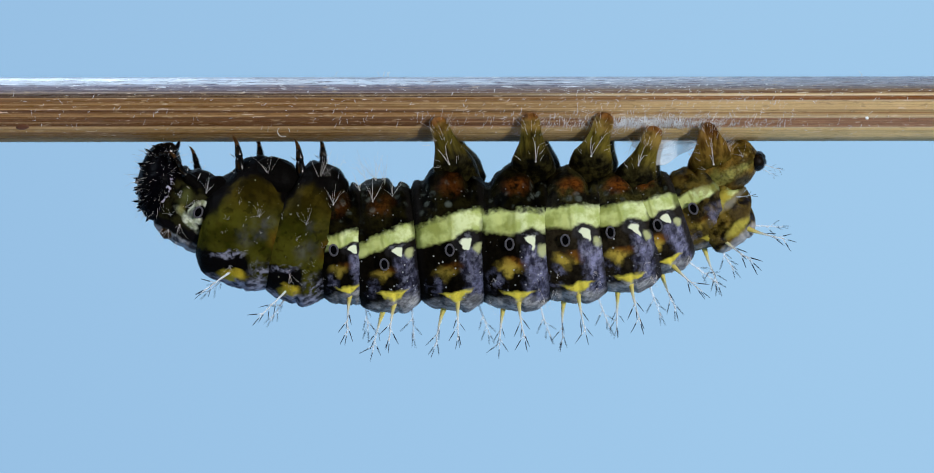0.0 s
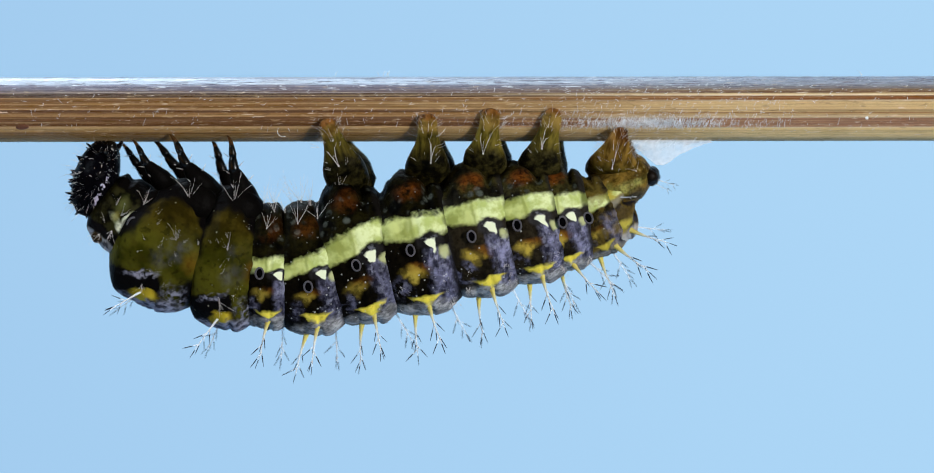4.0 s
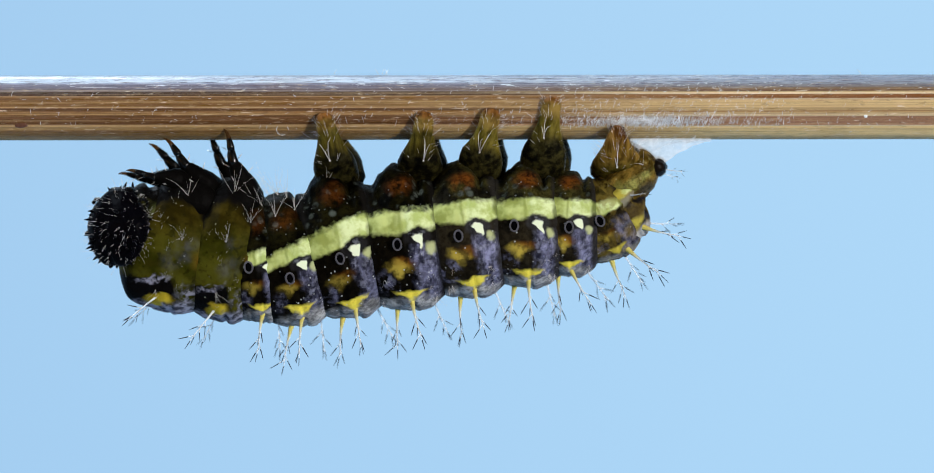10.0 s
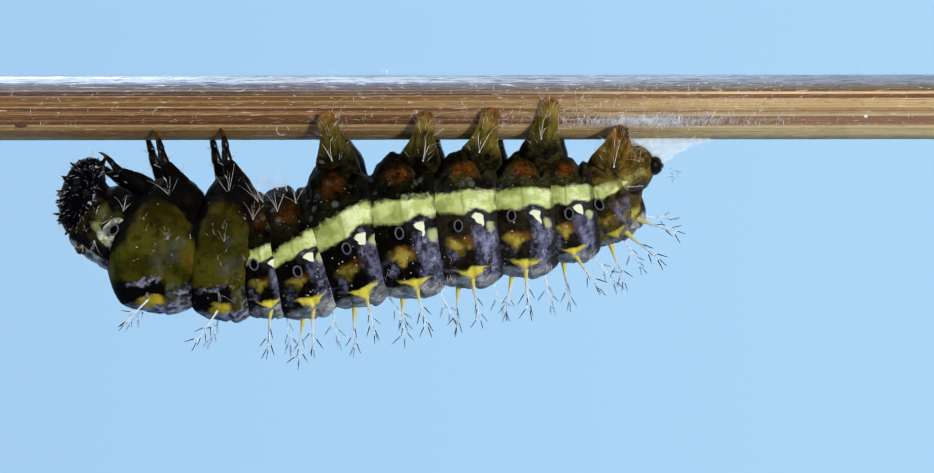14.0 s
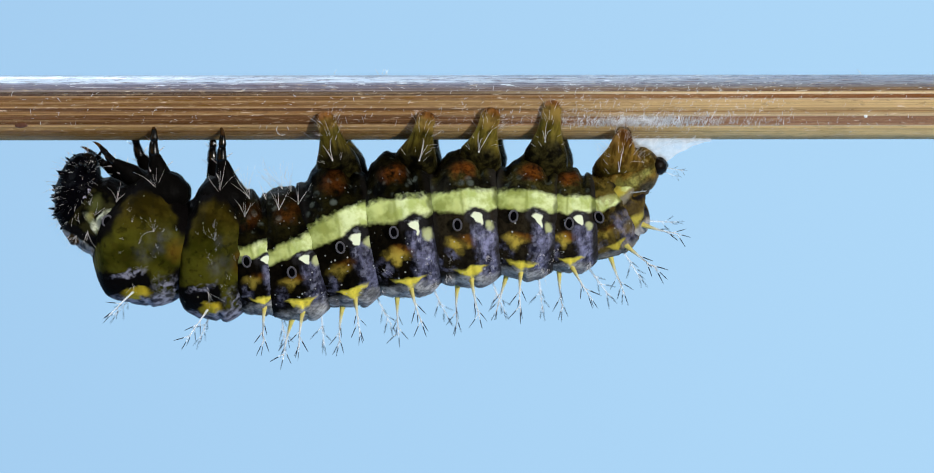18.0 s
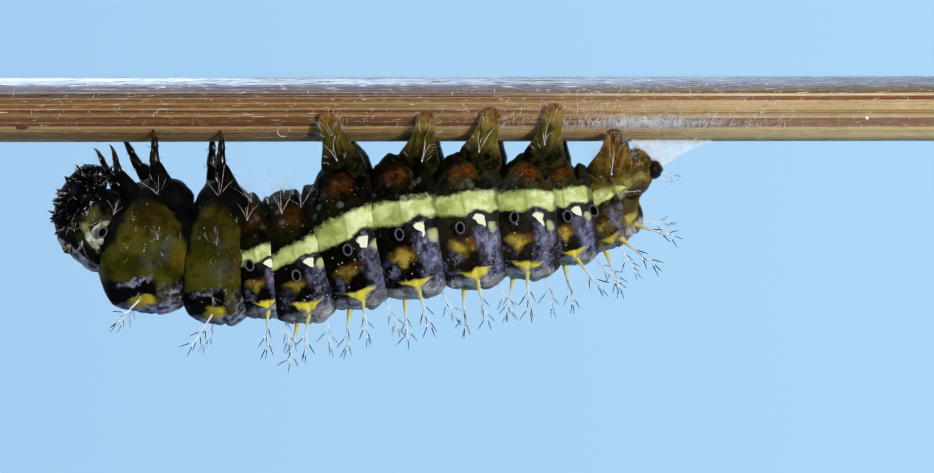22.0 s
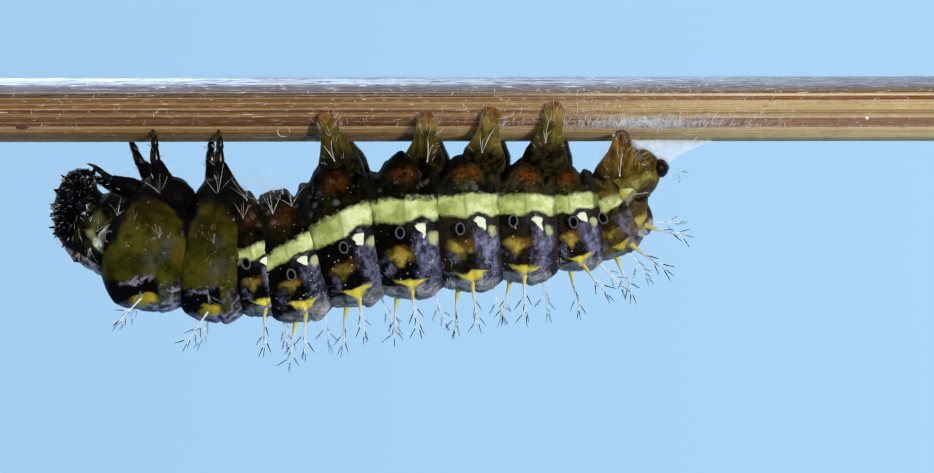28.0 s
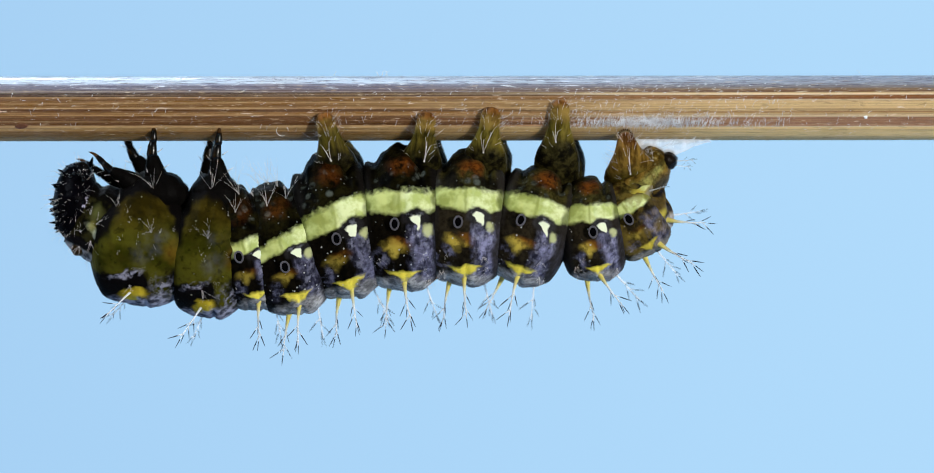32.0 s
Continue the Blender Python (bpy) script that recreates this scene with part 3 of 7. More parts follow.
def silk_pad():
    """The web that anchors the tail: a thin torn sheet with threads, hung from the stick's underside."""
    root = new("silk_pad")
    root.matrix_world = Matrix.Translation(W(1120, 236, 0))
    f = Form()
    rows = []
    for i in range(33):
        s = i / 32
        x = -62 + 134 * s
        drop = 38 * min(1.0, 0.1 + s / 0.34) * (1 - max(0.0, (s - 0.40) / 0.60)) ** 1.4 + 1.0 + 2.5 * noise.noise((s * 9, 1.7, 0))
        row = []
        for j in range(15):
            v = j / 14
            bow = 12 * math.sin(v * math.pi) + 3 * noise.noise((s * 7, v * 4, 2.2))
            row.append((x * U + 3 * U * noise.noise((v * 5, s * 5, 0.4)), (-16 - 0.5 * bow * (1 - v)) * U, (4 - (drop + 4) * v) * U))
        rows.append(row)
    f.grid(rows, 0, False)
    part("web", f.mesh("web", WEB), root, "thin translucent white silk web")
    rnd = random.Random(9)
    t = Form()
    for i in range(70):
        x0 = rnd.uniform(-60, 78)
        x1, z1 = x0 - rnd.uniform(5, 45), -rnd.uniform(0, 30) * max(0.05, 1 - (x0 + 40) / 112)
        y0, y1 = rnd.uniform(-30, 10), rnd.uniform(-22, 12)
        mid = ((x0 + x1) / 2 + rnd.uniform(-4, 4), (y0 + y1) / 2 - 3, z1 * 0.4)
        w = rnd.uniform(0.15, 0.3) * U
        t.tube([(x0 * U, y0 * U, 8 * U), tuple(c * U for c in mid), (x1 * U, y1 * U, z1 * U)], [w, w, w * 0.6], 3)
    part("thread_tangle", t.mesh("thread_tangle", SILK), root, "loose white silk threads")
    return tagged(root, "white silk pad spun under the bamboo stick", "silk pad")


silk_pad()

# ---- the caterpillar ----
BASE = W(620, 238)
bug = new("caterpillar")
bug.location = BASE
tagged(bug, "dark banded spiny caterpillar hanging upside down from the stick", "caterpillar")
P = {}


def at(x, y, slope, yaw=0, depth=0):
    """A pose in the caterpillar's space, from the plan."""
    return Matrix.Translation(W(x, y, depth) - BASE) @ pose(0, 0, 0, 0, 0, yaw) @ pose(0, 0, 0, 0, slope, 0)


def bulge(e):
    e = min(abs(e), 1.69)
    r = math.sqrt(1 - (e / 1.7) ** 3)
    return r if e < 1.1 else r * math.sqrt(max(0.002, 1 - ((e - 1.1) / 0.41) ** 2))


def ring_mesh(name, hl, hh, hw, material, seed, lumps=0.02, end=bulge, back=0.05, reach=1.5, lobe=0.0, shear=0.0, shift=0.0, dome=0.0, gain=1.0, tilt=0.0, mound=0.05, taper=0.0, lobes=0.0):
    f = Form()
    rows, us, qs = [], [], []
    nu, nv = 44, 64
    for i in range(nu + 1):
        e = -reach + 2 * reach * i / nu
        row = []
        full = (1 - 0.07 * min(e * e, 1.6)) * math.sqrt(max(0.0, min(1.0, (1.48 - abs(e)) / 0.4)))
        for j in range(nv):
            a = 2 * math.pi * j / nv
            y, z = math.cos(a), math.sin(a)
            r = end(e) + ((0.28 * max(0, -z) if shear else 0.75 * max(0, z)) * max(0.0, full - end(e)) if end is bulge else 0)
            # the back swells behind the middle and the flank is folded along its length
            k = r * (1 + back * max(0, -z) ** 0.7 * math.exp(-((e - 0.35) / 0.45) ** 2))
            k *= 1 - 0.022 * math.exp(-((z - 0.02) / 0.07) ** 2) - 0.02 * math.exp(-((z - 0.52) / 0.06) ** 2)
            k *= 1 - 0.03 * math.exp(-((e - 0.12) / 0.07) ** 2) * (1 if z < 0.5 else 0.3)
            k *= 1 - 0.014 * math.exp(-((e + 0.45) / 0.06) ** 2) + mound * (math.exp(-((e + 0.05) / 0.3) ** 2 - ((z + 0.82) / 0.09) ** 2) + 0.7 * math.exp(-((e + 0.2) / 0.26) ** 2 - ((z + 0.38) / 0.09) ** 2) + 0.35 * math.exp(-((e - 0.08) / 0.3) ** 2 - ((z - 0.76) / 0.11) ** 2))
            k *= 1 + lobe * math.exp(-((e / 0.5) ** 2)) * max(0, z) ** 3
            k *= 1 - dome * min(1.0, e * e) * (2.2 if z > 0 else 0.15) * abs(z)
            k *= 1 - taper * max(0, -z) * max(0, e)
            d = Vector((e * 1.8, y * 1.9, z * 1.9))
            k *= 1 + lumps * noise.noise(d * 1.6 + Vector((seed * 7.1, 0, 0))) + lumps * 0.45 * noise.noise(d * 5.5 + Vector((0, seed * 3.3, 0)))
            if z > 0.4:
                # smooth folds across the belly: a broad dome and a small one behind it
                w = min(1.0, (z - 0.4) / 0.4)
                k *= 1 - w * (0.13 * math.exp(-((e - 0.62) / 0.13) ** 2) + 0.10 * math.exp(-((e + 0.78) / 0.16) ** 2)) + 0.03 * w * noise.noise(d * 1.9 + Vector((seed, 5, 0)))
            knob_x = lobes * max(0.0, e) ** 2 * math.sin(9.5 * z + 0.2)
            row.append(((e * hl + shear * z + knob_x) * U, y * hw * k * U, z * hh * k * U))
            us.append(e)
            qs.append(z * k * (1 + (gain - 1) * (1 - abs(z))) - (shift + tilt * e) * (1 - abs(z)))
        rows.append(row)
    f.grid(rows)
    f.a = {"seg_u": us, "seg_q": qs}
    return f.mesh(name, material)


def stem_mesh(seed, length=100.0, thin=False):
    """The soft pale stem of a spine, down its -z axis; with it the spots where its needles stand."""
    rnd = random.Random(seed)
    f = Form()
    pts, rad, spots = [], [], []
    bend = Vector((rnd.uniform(-2, 11), rnd.uniform(-5, 5), 0))
    for i in range(10):
        s = i / 9
        pts.append((Vector((0, 0, 8 - (length * 0.66 + 8) * s)) + bend * s * s) * U)
        rad.append((1.5 * (1 - s) ** 2 + 1.5 - 0.7 * s) * U if thin else (3.6 * (1 - s) ** 4 + 2.0 * (1 - s) ** 1.5 + 1.5 - 0.6 * s) * U)
    f.tube(pts, rad, 8)
    turn = rnd.uniform(0, 6.28)
    for k, s in enumerate((0.50, 0.62, 0.74, 0.86, 0.97, 0.99)):
        i = min(8, int(s * 9))
        root = pts[i].lerp(pts[i + 1], s * 9 - i)
        side = turn + k * 2.4 + rnd.uniform(-0.4, 0.4)
        spread = rnd.uniform(0.55, 1.05) if k < 5 else 0.15
        d = Vector((math.cos(side) * spread, math.sin(side) * spread * 0.7, -1)).normalized()
        spots.append(Matrix.Translation(root) @ Vector((0, 0, -1)).rotation_difference(d).to_matrix().to_4x4() @ pose(0, 0, 0, 0, 0, rnd.uniform(0, 360)) @ Matrix.Scale(rnd.uniform(0.8, 1.15), 4))
    return f.mesh("spine", WHITE if thin else SPINE), spots


def needle_mesh():
    """A short pale branch that ends in a stiff dark needle, down its -z axis."""
    f = Form()
    rows = [(0, 0, 1.1), (0.2, -5, 0.75), (0.4, -9.5, 0.6), (0.5, -10, 0.85), (0.9, -17, 0.75), (1.4, -24, 0.55), (1.7, -28, 0.2)]
    f.tube([(x * U, 0, z * U) for x, z, _ in rows], [r * U for _, _, r in rows], 6)
    f.m[18:] = [1] * (len(f.m) - 18)
    f.m[-2] = 0
    return f.mesh("needle", WHITE, NEEDLE)


SPINES = [stem_mesh(20 + i) for i in range(8)]
SLIM = [stem_mesh(40 + i, 98.0, True) for i in range(5)]
NEEDLES = needle_mesh()


def whorl_mesh(name, seed, count, length, spread):
    """A tuft of curved bristles that stands on its +z axis."""
    rnd = random.Random(seed)
    f = Form()
    for i in range(count):
        a = rnd.uniform(0, 2 * math.pi)
        ln, sp, droop = length * rnd.uniform(0.45, 1.2), spread * rnd.uniform(0.1, 1.2), rnd.uniform(-0.15, 0.4)
        w = rnd.uniform(0.17, 0.27)
        pts = [Vector((math.cos(a) * ln * sp * s * (1 + droop * s), math.sin(a) * ln * sp * s * 0.8, ln * s - ln * droop * s * s)) * U for s in (0, 0.2, 0.4, 0.6, 0.8, 1)]
        f.tube(pts, [w * U, w * 0.95 * U, w * 0.85 * U, w * 0.7 * U, w * 0.5 * U, 0.1 * U], 4)
    f.ball((0, 0, 0), (1.3 * U, 1.3 * U, 1.2 * U), 0, 6, 8)
    return f.mesh(name, HAIR)


WHORLS = [whorl_mesh("bristle_tuft", 50 + i, 6 + i % 4, 54, 0.75) for i in range(12)]


def spiracle_mesh():
    f = Form()
    rows = []
    for i in range(29):
        a = 2 * math.pi * i / 28
        rows.append([((6.6 + 1.6 * math.cos(b)) * math.cos(a) * U, 1.6 * math.sin(b) * U, (9.2 + 1.6 * math.cos(b)) * math.sin(a) * U) for b in (2 * math.pi * j / 8 for j in range(8))])
    f.grid(rows, 0, True, False)
    f.ball((0, 0.8 * U, 0), (6 * U, 2.2 * U, 8.4 * U), 1, 8, 16)
    return f.mesh("spiracle", RIM, PIT)


SPIRACLE = spiracle_mesh()


def on_flank(hl, hh, hw, u, q, side=-1, lift=0.0):
    """A spot on a segment's flank: its place, and the angle of its normal about the long axis."""
    r = bulge(u)
    a = math.asin(max(-0.99, min(0.99, q / r)))
    y = side * math.cos(a) * hw * r
    out = Vector((0, math.cos(a) * side / hw, math.sin(a) / hh)).normalized()
    return Vector((u * hl, y, q * hh)) + out * lift, out


def segment(key, name, hl, hh, hw, material, label, seed, spiracle=None, spines=(), tufts=(), **more):
    ob = part(name, ring_mesh(name, hl, hh, hw, material, seed, **more), bug, label)
    P[key] = ob
    if spiracle:
        for side in (-1, 1):
            p, n = on_flank(hl, hh, hw, *spiracle, side, 8.0)
            part("spiracle", SPIRACLE, ob, "grey-rimmed black breathing pore", Matrix.Translation(p * U) @ Vector((0, -1, 0)).rotation_difference(n).to_matrix().to_4x4())
    rnd = random.Random(seed * 13)
    for u, q, side, lean, size in spines:
        # lean: degrees by which the spine tips towards the tail
        if side == 0:
            p, out = Vector((u * hl, 0, -hh * bulge(u) * 1.0)), Vector((0, 0, -1))
        else:
            p, out = on_flank(hl, hh, hw, u, q, side, -1)
        reach = 0.45 if q < -0.55 else 1.1
        d = Vector((math.sin(radians(lean)), out.y * reach, -math.cos(radians(lean)))).normalized()
        m = Matrix.Translation(p * U) @ Vector((0, 0, -1)).rotation_difference(d).to_matrix().to_4x4() @ pose(0, 0, 0, 0, 0, rnd.uniform(-25, 25)) @ Matrix.Scale(size, 4)
        slim = material is THORAX or q > -0.55 or abs(lean) > 50 or side > 0
        stem, spots = rnd.choice(SLIM if slim else SPINES)
        part("spine", stem, ob, "branched white spine" if slim else "branched yellow and white spine", m)
        for spot in spots:
            part("needle", NEEDLES, ob, "", m @ spot)
    if material in (SKIN, SKIN_BACK):
        spot = random.Random(seed)
        tufts = [*tufts, *((spot.choice((spot.uniform(0.6, 1.0), spot.uniform(-0.95, -0.5))), spot.choice((-0.86, -0.8, -0.7, -0.55)), -1, spot.uniform(0.2, 0.42)) for _ in range(9))]
    if material is THORAX:
        spot = random.Random(seed + 70)
        tufts = [*tufts, *((spot.uniform(-0.7, 0.9), spot.uniform(-0.75, 0.45), -1, spot.uniform(0.14, 0.3)) for _ in range(16))]
    for u, q, side, size in tufts:
        p, out = on_flank(hl, hh, hw, u, q, side, 0)
        d = (out + Vector((0.25 if q < -0.5 else 0, 0, 0.9 if q > -0.5 else -0.6))).normalized()
        m = Matrix.Translation(p * U) @ Vector((0, 0, 1)).rotation_difference(d).to_matrix().to_4x4() @ pose(0, 0, 0, 0, 0, rnd.uniform(0, 360)) @ Matrix.Scale(size, 4)
        part("bristle_tuft", rnd.choice(WHORLS), ob, "", m)
    return ob


SOCKET = horn("socket_skin", (0.0020, 0.0018, 0.0016), 0.45, 0.03)
CAP = horn("tail_cap", (0.006, 0.004, 0.0025), 0.3, 0.1)


def socket(key, x, z, wide, high):
    """The dark rounded lobe from which a leg grows, one on each side."""
    f = Form()
    f.ball((0, 0, 0), (wide * U, wide * 0.7 * U, high * U), 0, 16, 24, 0.08)
    me = f.mesh("leg_socket", SOCKET)
    for side in (-1, 1):
        part("leg_socket", me, P[key], "smooth black lobe at a leg's base", turned(x, side * 34, z))


BANDED = "black skin with a pale green stripe and yellow warts"
OLIVE = "dark olive skin with white bristles"


def spine_set(near, mid, size=1.0):
    """Spines of one segment: one on each side of the back and one on its midline."""
    out = [(0.06, -0.86, -1, near, size * 0.99), (0.66, -0.84, 1, near + 14, size)]
    if mid is not None:
        out.append((-0.42, -0.9, 0, mid, size * 0.9))
    return out


segment("t1", "prothorax", 46, 66, 58, COLLAR, "dark collar with cream patches", 1, (0.14, -0.03), (), [(0.1, 0.5, -1, 0.8), (-0.35, -0.05, -1, 0.6), (-0.3, -0.5, -1, 0.6), (-0.6, -0.75, -1, 0.5), (-0.75, -0.4, -1, 0.4), (-0.8, -0.8, -1, 0.45), (-0.7, -0.8, 1, 0.45), (-0.2, -0.92, -1, 0.4), (-0.7, 0.1, -1, 0.4)])
segment("t2", "thorax_segment", 61, 112, 88, THORAX, OLIVE, 2, None, [(-0.30, -0.80, -1, -48, 0.9), (-0.3, -0.8, 1, -40, 0.85)],
        [(0.3, 0.72, -1, 0.85), (0.25, 0.08, -1, 0.6), (-0.35, -0.7, -1, 0.5)], shear=3, dome=0.15)
segment("t3", "thorax_segment", 49, 120, 92, THORAX, OLIVE, 3, None, [(-0.30, -0.84, -1, -36, 0.95), (-0.2, -0.84, 1, -28, 0.9)],
        [(0.2, 0.76, -1, 0.85), (0.0, 0.1, -1, 0.55), (-0.3, -0.62, -1, 0.5)], shear=4, dome=0.13)
socket("t2", 28, 74, 46, 38)
socket("t3", 14, 80, 45, 38)
socket("t1", 20, 40, 30, 28)
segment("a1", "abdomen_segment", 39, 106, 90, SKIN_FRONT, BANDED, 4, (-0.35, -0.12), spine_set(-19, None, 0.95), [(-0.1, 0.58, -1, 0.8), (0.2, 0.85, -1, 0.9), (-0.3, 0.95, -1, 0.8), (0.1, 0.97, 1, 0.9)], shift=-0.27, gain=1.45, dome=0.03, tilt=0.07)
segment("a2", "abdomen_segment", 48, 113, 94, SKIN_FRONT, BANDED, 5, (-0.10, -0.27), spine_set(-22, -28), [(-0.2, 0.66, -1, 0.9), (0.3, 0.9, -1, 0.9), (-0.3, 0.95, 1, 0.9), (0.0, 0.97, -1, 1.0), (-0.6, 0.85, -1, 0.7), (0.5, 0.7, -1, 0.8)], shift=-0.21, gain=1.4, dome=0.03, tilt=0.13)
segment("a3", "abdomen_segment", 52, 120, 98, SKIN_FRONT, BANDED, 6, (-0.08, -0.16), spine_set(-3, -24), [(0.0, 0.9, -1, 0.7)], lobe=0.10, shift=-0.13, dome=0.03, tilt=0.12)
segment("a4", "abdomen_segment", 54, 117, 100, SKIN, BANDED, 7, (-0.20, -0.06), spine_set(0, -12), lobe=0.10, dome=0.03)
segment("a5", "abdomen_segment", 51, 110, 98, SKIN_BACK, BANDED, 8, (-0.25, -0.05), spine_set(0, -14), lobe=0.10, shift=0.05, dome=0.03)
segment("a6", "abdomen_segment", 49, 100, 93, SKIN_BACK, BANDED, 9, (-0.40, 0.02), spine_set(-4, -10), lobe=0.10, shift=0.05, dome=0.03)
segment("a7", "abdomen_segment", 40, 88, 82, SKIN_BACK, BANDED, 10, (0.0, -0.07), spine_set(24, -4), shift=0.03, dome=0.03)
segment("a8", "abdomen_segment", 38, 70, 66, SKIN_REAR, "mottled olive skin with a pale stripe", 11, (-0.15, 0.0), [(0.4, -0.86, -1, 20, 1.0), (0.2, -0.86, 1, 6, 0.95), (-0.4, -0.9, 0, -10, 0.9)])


def blunt_end(e):
    return bulge(e) if e < 0 else math.sqrt(max(0.0006, 1 - (e / 1.22) ** 3.2))


segment("a9", "abdomen_segment", 40, 63, 58, SKIN_END, "mottled olive and yellow skin", 12, None, [(0.4, -0.82, -1, 26, 0.95), (0.6, -0.8, 1, 44, 0.8), (0.95, 0.0, -1, 52, 0.5)], end=blunt_end, reach=1.22, lobes=7)


def tail_end(e):
    if e < 0:
        return bulge(e)
    return math.sqrt(max(0.0006, 1 - (e / 1.02) ** 3.6))


knob = Form()
knob.ball((-28 * U, -22 * U, -54 * U), (12 * U, 14 * U, 12 * U), 0, 12, 16, 0.15)
part("neck_knob", knob.mesh("neck_knob", KNOB), P["t1"], "small brown knob under the neck")
tail = segment("a10", "tail_segment", 50, 41, 46, TAIL, "mottled yellow-brown skin", 13, None, [], [(0.2, 0.4, -1, 0.7), (0.5, 0.1, -1, 0.6), (-0.1, 0.75, -1, 0.7)], end=tail_end, reach=1.02, taper=0.36)
cap = Form()
cap.ball((42 * U, 0, -14 * U), (17 * U, 34 * U, 17 * U), 0, 16, 24, 0.12)
part("anal_plate", cap.mesh("anal_plate", CAP), tail, "dark rounded tail cap")
for (x, y, z), aim, size in (((50, -12, -26), (0.62, -0.2, -0.75), 0.42), ((44, 14, -30), (0.5, 0.2, -0.85), 0.36)):
    m = turned(x, y, z) @ Vector((0, 0, -1)).rotation_difference(Vector(aim)).to_matrix().to_4x4() @ Matrix.Scale(size, 4)
    stem, spots = SLIM[0]
    part("spine", stem, tail, "branched white spine", m)
    for spot in spots:
        part("needle", NEEDLES, tail, "", m @ spot)


# head
spike_form = Form()
spike_form.tube([(0, 0, -1 * U), (0, 0, 6 * U), (0.4 * U, 0, 12 * U)], [3.0 * U, 2.0 * U, 0.35 * U], 6)
SPIKE_MESH = spike_form.mesh("spike", SPIKE)


def head():
    f = Form()
    rows = []
    nu, nv = 40, 48
    for i in range(nu + 1):
        a = math.pi * min(max(i / nu, 0.012), 0.988)
        row = []
        for j in range(nv):
            b = 2 * math.pi * j / nv
            d = Vector((math.sin(a) * math.cos(b), math.sin(a) * math.sin(b), math.cos(a)))
            # two lobes, cleft along the crown, flatter behind, narrowing to the mouth
            k = 1 - 0.10 * math.exp(-(d.y / 0.16) ** 2) * max(0, -d.x * 0.6 - d.z * 0.7)
            k *= 1 + 0.035 * noise.noise(d * 3.1) + 0.02 * noise.noise(d * 9)
            w = 1 - 0.22 * max(0, d.z)
            row.append((d.x * (37 if d.x < 0 else 38) * k * U, d.y * 60 * k * w * U, d.z * (63 if d.z > 0 else 71) * k * U))
        rows.append(row)
    f.grid(rows)
    ob = part("head", f.mesh("head", HEAD), bug, "black spiny head capsule")
    P["head"] = ob
    rnd = random.Random(3)
    ha = Form()
    for i in range(420):
        d = Vector((rnd.uniform(-1, 0.7), rnd.uniform(-1, 1), rnd.uniform(-0.95, 0.9)))
        if not 0.2 < d.length:
            continue
        d.normalize()
        if d.x > 0.62:
            continue
        p = Vector((d.x * 36, d.y * 58 * (1 - 0.22 * max(0, d.z)), d.z * (61 if d.z > 0 else 69))) * U
        out = (Vector((d.x * 1.4, d.y, d.z * 0.7)).normalized() + Vector((-0.15, rnd.uniform(-0.3, 0.3), rnd.uniform(-0.5, 0.2)))).normalized()
        if i % 7 < 2:
            ln = 26 if i in (21, 147) else rnd.uniform(5, 12)
            turn = Vector((0, 0, 1)).rotation_difference(out).to_matrix().to_4x4()
            part("spike", SPIKE_MESH, ob, "", Matrix.Translation(p) @ turn @ Matrix.Diagonal((1, 1, ln / 12, 1)))
        else:
            ln = rnd.choice((rnd.uniform(3, 6), rnd.uniform(8, 15), rnd.uniform(14, 26)))
            bend = Vector((0, 0, rnd.uniform(-4, 4))) * U
            w = rnd.uniform(0.12, 0.22)
            ha.tube([p, p + out * ln * 0.5 * U, p + out * ln * U + bend], [w * U, w * 0.8 * U, 0.1 * U], 4)
            if i % 3 == 0:
                ha.ball(p + out * 0.8 * U, (0.9 * U, 0.9 * U, 0.9 * U), 0, 5, 6)
    part("bristle_tuft", ha.mesh("bristle_tuft", HAIR), ob, "fine white bristles")
    # mouth parts
    for side in (-1, 1):
        g = Form()
        g.tube([(16 * U, side * 12 * U, 48 * U), (20 * U, side * 10 * U, 62 * U), (22 * U, side * 7 * U, 74 * U)], [5.5 * U, 3.6 * U, 0.9 * U], 8)
        part("palp", g.mesh("palp", SPIKE), ob, "short black feeler by the mouth")
        g = Form()
        g.ball((6 * U, side * 15 * U, 50 * U), (16 * U, 13 * U, 15 * U), 0, 10, 14, 0.1)
        part("jaw", g.mesh("jaw", LEG), ob, "shiny black jaw")
        g = Form()
        for k in range(5):
            b = radians(k * 40)
            g.ball(((2 + 11 * math.cos(b)) * U, side * 51 * U, (34 + 10 * math.sin(b)) * U), (3.6 * U, 3.4 * U, 3.6 * U), 0, 6, 8)
        part("eye_cluster", g.mesh("eye_cluster", LEG), ob, "cluster of tiny shiny black eyes")
    # bright glints along the cheek, modelled as small pale granules
    for side in (-1, 1):
        g = Form()
        for k in range(46):
            h = rnd.random()
            x, z = 22.7 - 8.4 * h + rnd.gauss(0, 2.2), 6 - 52 * h
            y = 60 * math.sqrt(max(0.05, 1 - (x / 38) ** 2 - (z / 71) ** 2)) - 1
            r = rnd.uniform(0.7, 2.1)
            g.ball((x * U, side * y * U, z * U), (r * U, r * U, r * 1.3 * U), 0, 5, 7)
        part("cheek", g.mesh("cheek", CHEEK), ob, "row of pale granules that stand in for glints on the cheek")
    return ob


head()


